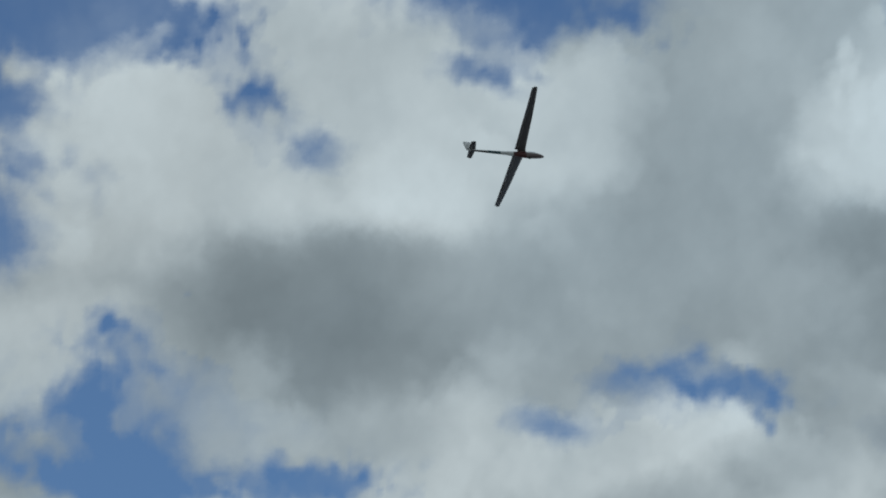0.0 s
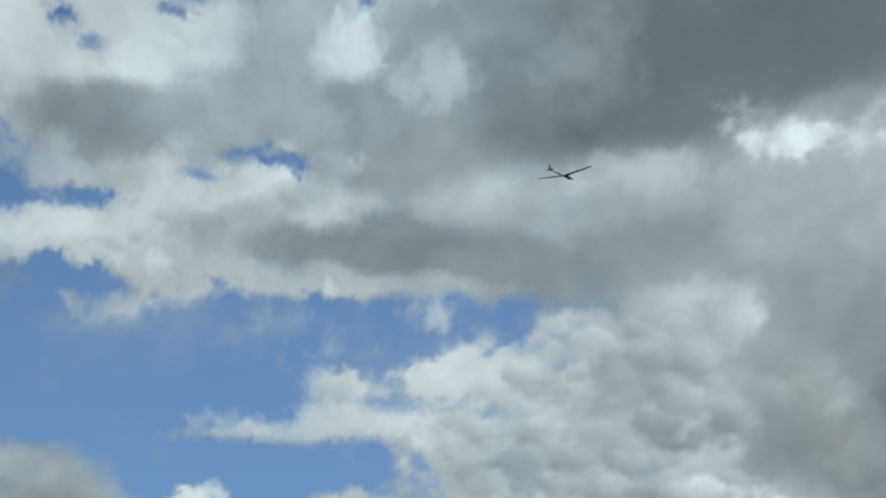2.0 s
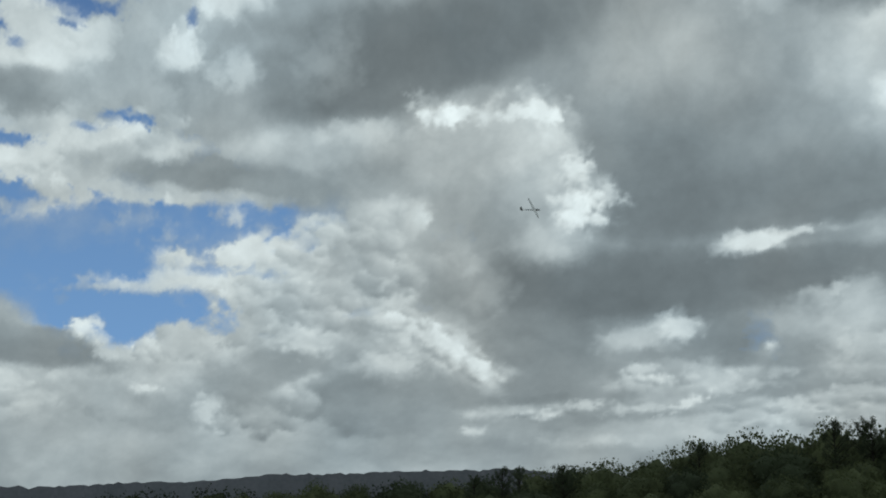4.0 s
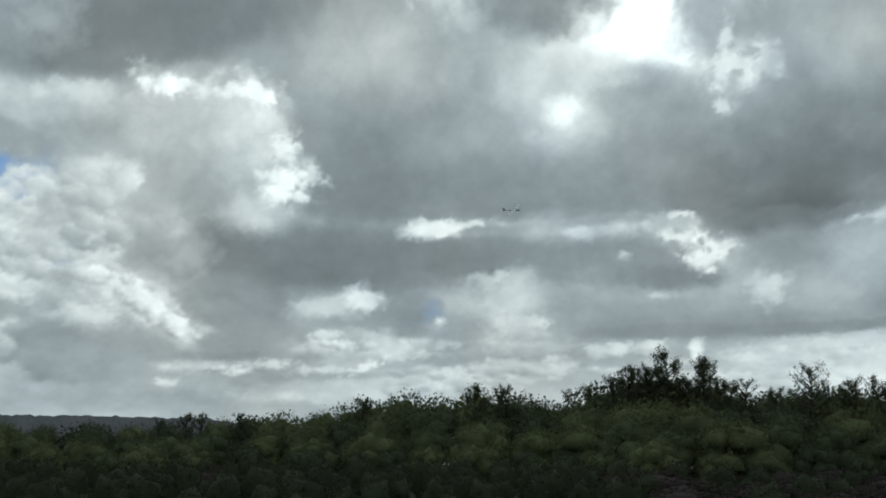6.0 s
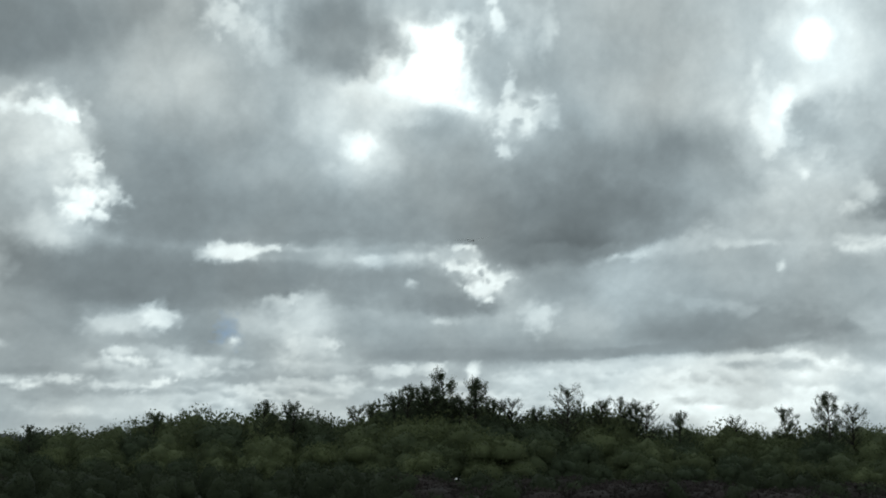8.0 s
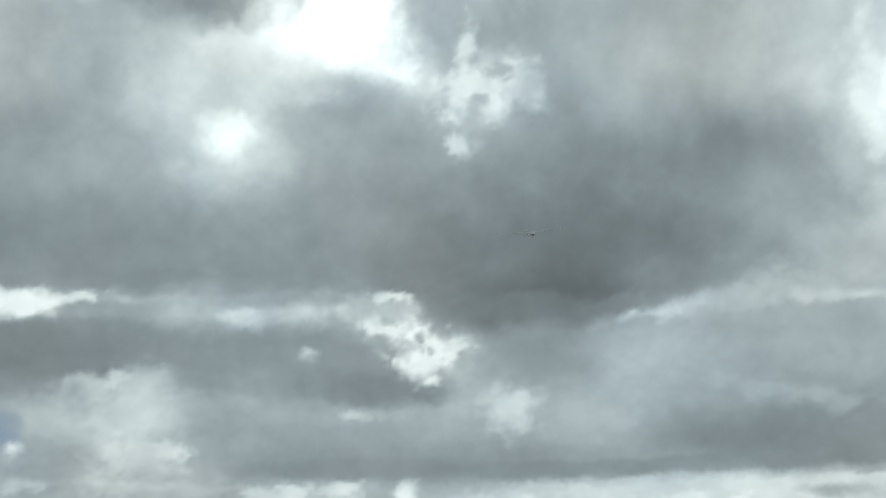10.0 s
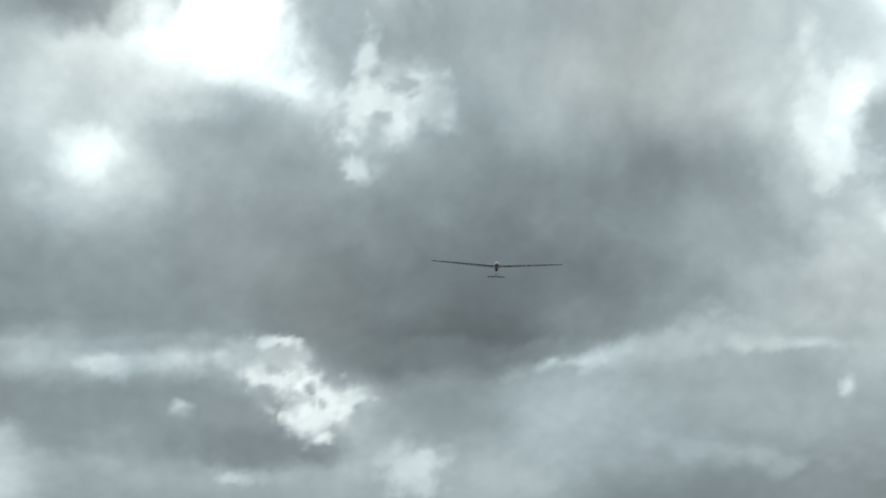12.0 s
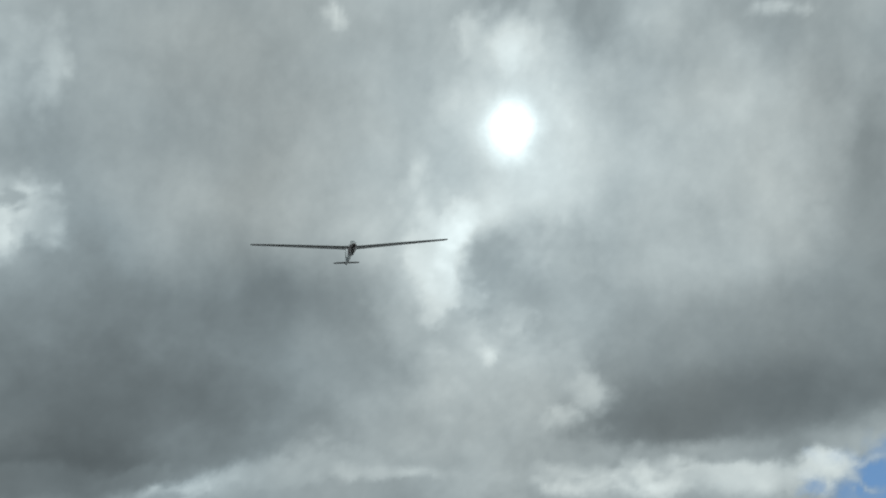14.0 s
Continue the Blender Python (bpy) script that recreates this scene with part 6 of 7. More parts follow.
def sky_material():
    m = bpy.data.materials.new("cloudy_sky")
    m.use_nodes = True
    m.cycles.emission_sampling = "NONE"
    n, l = m.node_tree.nodes, m.node_tree.links
    n.remove(n["Principled BSDF"])
    light, cover = n.new("ShaderNodeAttribute"), n.new("ShaderNodeAttribute")
    light.attribute_name, cover.attribute_name = "cloud_light", "cloud_cover"
    co, fine = n.new("ShaderNodeTexCoord"), n.new("ShaderNodeTexNoise")
    fine.inputs["Scale"].default_value, fine.inputs["Detail"].default_value, fine.inputs["Roughness"].default_value = 1.1, 5, 0.6
    l.new(co.outputs["Object"], fine.inputs["Vector"])
    wisp = n.new("ShaderNodeMapRange")
    wisp.inputs["To Min"].default_value, wisp.inputs["To Max"].default_value = 0.955, 1.045
    l.new(fine.outputs[0], wisp.inputs["Value"])
    body = n.new("ShaderNodeMath")
    body.operation = "MULTIPLY"
    fray, centred = n.new("ShaderNodeTexNoise"), n.new("ShaderNodeMath")
    fray.inputs["Scale"].default_value, fray.inputs["Detail"].default_value, fray.inputs["Roughness"].default_value = 2.6, 4, 0.55
    l.new(co.outputs["Object"], fray.inputs["Vector"])
    centred.operation, centred.inputs[1].default_value = "SUBTRACT", 0.5
    l.new(fray.outputs[0], centred.inputs[0])

    def frayed(value, slope_name, reach):
        """The value moved about by fine eddies where it changes steeply."""
        slope, step, moved = n.new("ShaderNodeAttribute"), n.new("ShaderNodeMath"), n.new("ShaderNodeMath")
        slope.attribute_name = slope_name
        step.operation, moved.operation = "MULTIPLY", "MULTIPLY_ADD"
        l.new(centred.outputs[0], step.inputs[0])
        step.inputs[1].default_value = reach
        l.new(step.outputs[0], moved.inputs[0])
        l.new(slope.outputs["Fac"], moved.inputs[1])
        l.new(value, moved.inputs[2])
        return moved

    l.new(frayed(light.outputs["Fac"], "light_slope", 0.16).outputs[0], body.inputs[0])
    l.new(wisp.outputs[0], body.inputs[1])
    tint = n.new("ShaderNodeMix")
    tint.data_type, tint.blend_type = "RGBA", "MULTIPLY"
    tint.inputs["Factor"].default_value = 1
    l.new(body.outputs[0], tint.inputs["A"])
    depth, hue = n.new("ShaderNodeMapRange"), n.new("ShaderNodeMix")
    depth.inputs["From Min"].default_value, depth.inputs["From Max"].default_value = 0.12, 0.6
    hue.data_type = "RGBA"
    hue.inputs["A"].default_value, hue.inputs["B"].default_value = (0.825, 1.0, 1.065, 1), (0.895, 1.0, 1.0, 1)
    l.new(light.outputs["Fac"], depth.inputs["Value"])
    drift, shift = n.new("ShaderNodeTexNoise"), n.new("ShaderNodeMath")
    drift.inputs["Scale"].default_value, drift.inputs["Detail"].default_value = 0.045, 3
    l.new(co.outputs["Object"], drift.inputs["Vector"])
    shift.operation = "MULTIPLY_ADD"
    shift.inputs[1].default_value = 2.2
    l.new(drift.outputs[0], shift.inputs[0])
    lean = n.new("ShaderNodeMath")
    lean.operation, lean.inputs[1].default_value = "SUBTRACT", 1.1
    lean.use_clamp = True
    l.new(depth.outputs[0], shift.inputs[2])
    l.new(shift.outputs[0], lean.inputs[0])
    l.new(lean.outputs[0], hue.inputs["Factor"])
    l.new(hue.outputs["Result"], tint.inputs["B"])
    part_xyz = n.new("ShaderNodeSeparateXYZ")
    l.new(co.outputs["Object"], part_xyz.inputs[0])
    height = n.new("ShaderNodeMapRange")
    height.inputs["From Min"].default_value, height.inputs["From Max"].default_value = 15, 55
    l.new(part_xyz.outputs["Z"], height.inputs["Value"])
    blue = n.new("ShaderNodeMix")
    blue.data_type = "RGBA"
    blue.inputs["A"].default_value, blue.inputs["B"].default_value = (0.15, 0.29, 0.51, 1), (0.066, 0.134, 0.285, 1)
    l.new(height.outputs[0], blue.inputs["Factor"])
    mix = n.new("ShaderNodeMix")
    mix.data_type = "RGBA"
    veil = frayed(cover.outputs["Fac"], "cover_slope", 0.22)
    veil.use_clamp = True
    l.new(veil.outputs[0], mix.inputs["Factor"])
    l.new(blue.outputs["Result"], mix.inputs["A"])
    l.new(tint.outputs["Result"], mix.inputs["B"])
    em = n.new("ShaderNodeEmission")
    l.new(mix.outputs["Result"], em.inputs["Color"])
    l.new(em.outputs[0], n["Material Output"].inputs[0])
    return m


def curl(*fields):
    """The sky's fields carried along by eddies from 2 degrees down to an eighth, so that cloud edges fray and billow."""
    low = np.clip(GE / 9, 0.3, 1)
    du = sum(0.075 * w * (n + 0.6 * (np.abs(p) - 0.25)) for (w, n), (_, p) in zip(FIELDS[1][0][2:], FIELDS[2][1][2:6]))
    dv = sum(0.075 * w * (n + 0.6 * (np.abs(p) - 0.25)) for (w, n), (_, p) in zip(FIELDS[2][0][2:], FIELDS[1][1][2:6]))
    x = np.clip(np.interp(GA + du, AZ, np.arange(len(AZ))), 0, len(AZ) - 1.001)
    y = np.clip(np.interp(GE + dv * low, EL, np.arange(len(EL))), 0, len(EL) - 1.001)
    i, j = x.astype(int), y.astype(int)
    u, v = x - i, y - j
    return [f[i, j] * (1 - u) * (1 - v) + f[i + 1, j] * u * (1 - v) + f[i, j + 1] * (1 - u) * v + f[i + 1, j + 1] * u * v for f in fields]


def steepness(field):
    """How much a field changes in a degree."""
    a, e = np.gradient(field, AZ, EL)
    return np.sqrt(a * a + e * e)


def sky_vault():
    grain = sum(n * (w / 4) ** 0.8 for w, n in WAVES[1:])
    billow = sum((np.abs(n) - 0.27) * (w / 4) ** 0.7 for w, n in PUFFS[1:])
    tone, cover = curl(TONE, COVER)
    tone = tone + (9 * grain + 10 * billow) * np.clip((tone - 60) / 90, 0.4, 1.3) * np.clip((300 - tone) / 60, 0, 1)
    light = ((np.clip(tone, 5, None) / 255 + 0.055) / 1.055) ** 2.4
    cover = np.clip(cover + 0.16 * grain * (cover < 0.999), 0, 1)
    a, e = np.radians(GA), np.radians(GE)
    place = RADIUS * np.stack([np.sin(a) * np.cos(e), np.cos(a) * np.cos(e), np.sin(e)], -1)
    na, ne = GA.shape
    i, j = np.meshgrid(np.arange(na), np.arange(ne - 1), indexing="ij")
    k = (i + 1) % na
    quads = np.stack([i * ne + j, i * ne + j + 1, k * ne + j + 1, k * ne + j], -1).reshape(-1, 4)
    me = bpy.data.meshes.new("sky_backdrop")
    me.vertices.add(na * ne)
    me.vertices.foreach_set("co", place.reshape(-1).astype(np.float32))
    me.loops.add(quads.size)
    me.loops.foreach_set("vertex_index", quads.reshape(-1).astype(np.int32))
    me.polygons.add(len(quads))
    me.polygons.foreach_set("loop_start", np.arange(0, quads.size, 4, dtype=np.int32))
    me.polygons.foreach_set("use_smooth", np.ones(len(quads), dtype=bool))
    for name, values in (("cloud_light", light), ("cloud_cover", cover), ("light_slope", np.clip(steepness(light), 0, 1.2)), ("cover_slope", np.clip(steepness(cover), 0, 2.5))):
        at = me.attributes.new(name, "FLOAT", "POINT")
        at.data.foreach_set("value", values.reshape(-1).astype(np.float32))
    me.update()
    me.validate()
    me.materials.append(sky_material())
    ob = new("sky_backdrop", me)
    ob.location = (0, 0, EYE)
    return tagged(ob, "grey and white broken cloud with openings of blue sky", "sky", kind="structure")


sky_vault()


# ---- ground and far hill ----
def link_mesh(name, bm, material_, parent=None, label=""):
    me = bpy.data.meshes.new(name)
    bm.to_mesh(me)
    bm.free()
    for m in material_ if isinstance(material_, (list, tuple)) else [material_]:
        me.materials.append(m)
    ob = new(name, me)
    if parent:
        ob.parent = parent
    if label:
        ob["label"] = label
    return ob


def part(name, bm, material_, parent, label=""):
    return link_mesh(name, bm, material_, parent, label)


def at_bearing(az, dist, z=0.0):
    return Vector((dist * math.sin(radians(az)), dist * math.cos(radians(az)), z))


def ground():
    bm = bmesh.new()
    rings, spokes = [0.5, 4, 10, 18, 26, 34, 42, 50, 60, 70, 82, 94, 106, 118, 134], 96
    grid = []
    for r in rings:
        row = []
        for s in range(spokes):
            a = 2 * math.pi * s / spokes
            x, y = r * math.sin(a), r * math.cos(a)
            row.append(bm.verts.new((x, y, 0.22 * noise.noise((x * 0.09, y * 0.09, 1)) - 0.05)))
        grid.append(row)
    for a, b in zip(grid, grid[1:]):
        for s in range(spokes):
            bm.faces.new((a[s], b[s], b[(s + 1) % spokes], a[(s + 1) % spokes])).smooth = True
    bm.faces.new(list(reversed(grid[0])))
    bmesh.ops.recalc_face_normals(bm, faces=bm.faces)
    return tagged(link_mesh("ground", bm, TURF), "dark rough moorland turf in front of the wood", "ground", kind="structure")


def far_hill():
    bm = bmesh.new()
    front, top, back = [], [], []
    for k in range(261):
        az = -62 + k * 0.2
        rise = 1.08 + 0.10 * noise.noise((az * 0.25, 3, 0)) + 0.10 * noise.noise((az * 1.7, 8, 0)) + 0.07 * noise.noise((az * 5.1, 5, 0)) + 0.16 * max(0, noise.noise((az * 2.3, 2, 4)))
        rise += 0.12 * math.exp(-((az + 26.3) / 1.6) ** 2)
        rise *= min(1, (k + 8) / 30, (268 - k) / 40)
        z = EYE + 126.5 * math.tan(radians(rise))
        front.append(bm.verts.new(at_bearing(az, 123, -0.3)))
        top.append(bm.verts.new(at_bearing(az, 126, z)))
        back.append(bm.verts.new(at_bearing(az, 128.5, -0.3)))
    for k in range(260):
        bm.faces.new((front[k], front[k + 1], top[k + 1], top[k]))
        bm.faces.new((top[k], top[k + 1], back[k + 1], back[k]))
        bm.faces.new((back[k], back[k + 1], front[k + 1], front[k]))
    bm.faces.new((front[0], top[0], back[0]))
    bm.faces.new((front[-1], back[-1], top[-1]))
    bmesh.ops.recalc_face_normals(bm, faces=bm.faces)
    return tagged(link_mesh("far_hill", bm, HILL), "low wooded hill, distance haze painted into its grey", "hill", kind="structure")


ground()
far_hill()


# ---- trees and shrubs ----
def tube(bm, a, b, ra, rb, sides=6):
    a, b = Vector(a), Vector(b)
    q = (b - a).to_track_quat("Z", "Y")
    rings = []
    for p, r in ((a, ra), (b, rb)):
        rings.append([bm.verts.new(p + q @ Vector((r * math.cos(2 * math.pi * s / sides), r * math.sin(2 * math.pi * s / sides), 0))) for s in range(sides)])
    for s in range(sides):
        bm.faces.new((rings[0][s], rings[0][(s + 1) % sides], rings[1][(s + 1) % sides], rings[1][s])).smooth = True
    bm.faces.new(rings[1])
    bm.faces.new(list(reversed(rings[0])))


def leaf(bm, rng, place, size, out):
    """One folded sprig of leaves: two blades that share a midrib."""
    d = (out + Vector((rng.gauss(0, 0.7), rng.gauss(0, 0.7), rng.gauss(0.2, 0.7)))).normalized()
    side = d.cross(Vector((rng.gauss(0, 1), rng.gauss(0, 1), rng.gauss(0, 1)))).normalized() * size * rng.uniform(0.35, 0.6)
    lift = d.cross(side).normalized() * size * 0.2
    base, tip = bm.verts.new(place), bm.verts.new(place + d * size)
    l, r = bm.verts.new(place + d * size * 0.5 + side + lift), bm.verts.new(place + d * size * 0.5 - side + lift)
    bm.faces.new((base, l, tip))
    bm.faces.new((base, tip, r))


def lump(d, seed):
    """How far a crown bulges in the direction d."""
    p = d + Vector((seed * 3.1, seed * 1.7, 0))
    return 1 + 0.5 * noise.noise(p * 1.5) + 0.55 * (abs(noise.noise(p * 2.9)) - 0.2) + 0.32 * (abs(noise.noise(p * 6.5)) - 0.2)


def cushion(bm, rng, seed, middle, wide, tall, leaves, size, finish=0.94, rings=2):
    """A leafy mass: a lumpy core, closely set with sprigs that stand out from it."""
    core = bmesh.ops.create_icosphere(bm, subdivisions=rings, radius=1)["verts"]
    for v in core:
        d = v.co.normalized()
        v.co = middle + Vector((d.x * wide, d.y * wide, d.z * tall)) * lump(d, seed) * 0.8
        for f in v.link_faces:
            f.smooth = True
    for _ in range(leaves):
        u, a = rng.uniform(-0.6, 1), rng.uniform(0, 2 * math.pi)
        d = Vector((math.sqrt(1 - u * u) * math.cos(a), math.sqrt(1 - u * u) * math.sin(a), u))
        k = lump(d, seed) * rng.uniform(finish - 0.12, finish + 0.1)
        leaf(bm, rng, middle + Vector((d.x * wide, d.y * wide, d.z * tall)) * k, size * rng.uniform(0.5, 1.3), d)


def tree_model(seed, wide=0.5, leaf_material=None):
    """A broad tree one metre high: trunk, limbs, and a crown of rounded boughs with twigs at the top."""
    rng = random.Random(seed)
    tree = new("tree")
    wood, crown = bmesh.new(), bmesh.new()
    tube(wood, (0, 0, -0.02), (0.01, 0, 0.25), 0.035, 0.026, 8)
    tube(wood, (0.01, 0, 0.25), (-0.01, 0.01, 0.6), 0.026, 0.012, 8)
    boughs = [(0.0, 0.0, 0.66, 0.3)]
    for k in range(4):
        a = 2 * math.pi * (k + rng.uniform(0.1, 0.9)) / 4
        boughs.append((0.45 * wide * math.cos(a), 0.45 * wide * math.sin(a), rng.uniform(0.5, 0.68), rng.uniform(0.22, 0.29)))
    for k in range(5):
        a = 2 * math.pi * (k + rng.uniform(0.1, 0.9)) / 5
        r = wide * rng.uniform(0.55, 0.7)
        boughs.append((r * math.cos(a), r * math.sin(a), rng.uniform(0.26, 0.42), rng.uniform(0.22, 0.3)))
    for k, (x, y, z, r) in enumerate(boughs):
        tube(wood, (0, 0, 0.12 + 0.5 * z * rng.uniform(0.5, 1)), (x, y, z), 0.012, 0.004, 5)
        cushion(crown, rng, seed * 7 + k, Vector((x, y, z)), r * (0.8 + 0.6 * wide), r * 1.02, 370, 0.036, 0.92, 1)
    for x, y, z, r in boughs[:5]:
        for _ in range(3):
            root = Vector((x + rng.gauss(0, 0.4) * r, y + rng.gauss(0, 0.4) * r, z + 0.7 * r))
            tip = root + Vector((rng.gauss(0, 0.03), rng.gauss(0, 0.03), 0.3 * r + rng.uniform(0.01, 0.045)))
            tube(crown, root, tip, 0.003, 0.001, 4)
            for _ in range(22):
                f = rng.uniform(0.2, 1.0)
                leaf(crown, rng, root.lerp(tip, f) + Vector((rng.gauss(0, 0.009), rng.gauss(0, 0.009), 0)) * (1.3 - f), 0.012 * rng.uniform(0.6, 1.3), tip - root)
    part("trunk", wood, BARK, tree)
    part("crown", crown, leaf_material or LEAF, tree)
    return tree


def slender_model(seed, wide=0.22, leafage=1.0, low=0.25):
    """A slender tree one metre high: rising limbs with fine sprays, open to the sky between them."""
    rng = random.Random(seed)
    tree = new("tree")
    wood, crown = bmesh.new(), bmesh.new()
    knots = [Vector((0, 0, -0.02))]
    for k in range(1, 7):
        knots.append(Vector((knots[-1].x + rng.gauss(0, 0.012), knots[-1].y + rng.gauss(0, 0.012), 0.96 * k / 6)))
        tube(wood, knots[-2], knots[-1], 0.020 * (1 - (k - 1) / 6) + 0.002, 0.020 * (1 - k / 6) + 0.002)
    for k in range(44):
        z = low + (0.94 - low) * (k + rng.random()) / 44
        j = min(int(z / 0.96 * 6), 5)
        root = knots[j].lerp(knots[j + 1], z / 0.96 * 6 - j)
        a = rng.uniform(0, 2 * math.pi)
        reach = wide * (0.25 + 0.9 * math.sin(math.pi * min(1, (1.02 - z) / (1.02 - low)) * 0.62)) * rng.uniform(0.5, 1.1)
        end = root + Vector((reach * math.cos(a), reach * math.sin(a), reach * rng.uniform(0.5, 1.0)))
        tube(wood, root, end, 0.005, 0.0015, 5)
        for _ in range(3):
            f = rng.uniform(0.35, 1.0)
            p = root.lerp(end, f)
            tip = p + Vector((rng.gauss(0, 0.018), rng.gauss(0, 0.018), rng.uniform(0.015, 0.055)))
            tube(wood, p, tip, 0.002, 0.001, 4)
            for _ in range(int(62 * leafage * rng.uniform(0.3, 1.5))):
                q = p.lerp(tip, rng.uniform(0.2, 1.1)) + Vector((rng.gauss(0, 0.013), rng.gauss(0, 0.013), rng.gauss(0, 0.013)))
                leaf(crown, rng, q, 0.0105 * rng.uniform(0.6, 1.3), tip - p)
    part("trunk", wood, BARK, tree)
    part("crown", crown, LEAF_DARK, tree)
    return tree


def shrub_model(seed, leaf_material, tall=0.34):
    """A rounded shrub one metre wide: stems under a close, uneven cushion of sprigs."""
    rng = random.Random(seed)
    shrub = new("shrub")
    wood, crown = bmesh.new(), bmesh.new()
    for _ in range(10):
        a, t = rng.uniform(0, 2 * math.pi), rng.uniform(0.1, 0.9)
        tube(wood, (0.05 * math.cos(a), 0.05 * math.sin(a), -0.03), (0.4 * t * math.cos(a), 0.4 * t * math.sin(a), tall), 0.016, 0.005, 5)
    cushion(crown, rng, seed, Vector((0, 0, tall * 0.85)), 0.44, tall, 760, 0.048, 0.92, 2)
    part("stem", wood, BARK, shrub)
    part("crown", crown, leaf_material, shrub)
    return shrub


MODELS = {
    "round": [tree_model(s, w, m) for s, w, m in ((1, 0.46, LEAF), (2, 0.52, LEAF), (3, 0.44, LEAF_DARK), (4, 0.55, LEAF), (5, 0.5, LEAF_DARK), (6, 0.48, LEAF))],
    "tall": [slender_model(s, w) for s, w in ((11, 0.2), (12, 0.24), (13, 0.22))],
    "spire": [slender_model(s, 0.165, 0.8) for s in (14, 15, 16, 17)],
    "bare": [slender_model(s, 0.24, 0.35, 0.4) for s in (21, 22)],
    "heather": [shrub_model(s, HEATHER, 0.34) for s in (31, 32, 33)],
    "gorse": [shrub_model(s, GORSE, 0.5) for s in (41, 42, 43)],
}
LABELS = {
    "round": ("broad leafy tree with a dense dark green crown", "tree", "trees of the wood"),
    "tall": ("tall slender tree with an open dark crown", "tree", "tall trees above the wood"),
    "spire": ("tall narrow tree with leafy upright boughs", "tree", "tall trees above the wood"),
    "bare": ("thin tree with nearly bare twigs at its top", "tree", "tall trees above the wood"),
    "heather": ("low dark purple-brown heather bush on the turf", "shrub", "shrubs before the wood"),
    "gorse": ("rounded dark green gorse bush on the turf", "shrub", "shrubs before the wood"),
}
USED = set()
PICK = random.Random(7)


def plant(kind, az, dist, height, broad=1.0):
    model = next((m for m in MODELS[kind] if m.name not in USED), None) or PICK.choice(MODELS[kind])
    turn = pose(0, 0, 0, 0, 0, PICK.uniform(0, 360))
    place = Matrix.Translation(at_bearing(az, dist, -0.05))
    ob = model if model.name not in USED else copy_thing(model, place @ turn)
    USED.add(model.name)
    ob.matrix_basis = place @ turn
    ob.scale = (height * broad, height * broad, height)
    label, category, group = LABELS[kind]
    tagged(ob, label, category, group)


def crest(az):
    """The height in degrees to which the wood rises at that bearing."""
    at = (-60, -32, -21, -15.5, -13.7, -9.5, -8.1, -6.4, -3.8, -0.9, 1.4, 2.5, 4, 5.2, 6.3, 7.4, 8.4, 9.4, 10.5, 11.4, 12.5, 15.5, 17, 18, 19.2, 21.5, 24, 26.3, 29, 40)
    up = (0.6, 0.7, 1.05, 1.0, 1.35, 1.7, 2.1, 2.45, 2.5, 2.65, 2.2, 2.45, 3.1, 3.5, 3.55, 3.2, 3.3, 2.95, 2.75, 2.3, 2.95, 2.95, 2.3, 1.85, 1.95, 1.9, 1.85, 2.1, 2.0, 1.8)
    return float(np.interp(az, at, up))


def height_for(az_el, dist):
    return EYE + dist * math.tan(radians(az_el))


# the slender trees that stand out of the wood
for kind, az, tall in (("spire", 6.88, 11.4), ("spire", 8.3, 10.2), ("spire", 8.6, 10.8), ("spire", 6.5, 9.8), ("tall", 6.0, 9.9), ("tall", 5.1, 9.6), ("tall", 4.3, 8.9), ("tall", 7.7, 8.8), ("tall", 9.5, 8.6), ("bare", 10.5, 8.5),
                       ("tall", 11.8, 7.7), ("bare", 13.3, 9.8), ("tall", 15.2, 8.5), ("bare", 16.2, 8.7), ("tall", 16.9, 8.1), ("bare", 17.5, 8.2), ("tall", 19.1, 7.3),
                       ("bare", 22.0, 6.9), ("tall", 24.3, 7.8), ("tall", 26.3, 9.0), ("bare", 27.6, 8.0), ("tall", -1.0, 8.1), ("tall", -2.4, 7.9), ("tall", -7.9, 6.7), ("tall", -13.8, 5.3),
                       ("tall", -16.4, 5.2), ("tall", -15.7, 5.2), ("tall", -17.6, 4.7), ("bare", 2.4, 7.6), ("tall", 3.2, 8.0)):
    plant(kind, az, 112 + PICK.uniform(-2, 2), tall, 0.95)
# the wood itself, four rows deep, the nearer rows lower
for dist, share, step in ((116, 1.0, 1.8), (109, 0.76, 2.3), (102, 0.44, 2.4), (95, 0.1, 2.2)):
    az = -58 + PICK.uniform(0, step)
    while az < 33:
        up = crest(az) * share + PICK.uniform(-0.22, 0.08) * (1 + 1.2 * (dist < 112))
        tall = max(1.6, height_for(up, dist))
        plant("round", az, dist + PICK.uniform(-3, 3), tall, PICK.uniform(0.85, 1.1) if dist > 112 else PICK.uniform(0.9, 1.25))
        az += step * PICK.uniform(0.7, 1.3) * (1.6 if az < -34 else 1)
# undergrowth that closes the foot of the wood
az = -58.0
while az < 33:
    plant("gorse", az, 119 + PICK.uniform(-1.5, 1.5), PICK.uniform(3.2, 4.4), 1.15)
    az += PICK.uniform(1.2, 1.9)
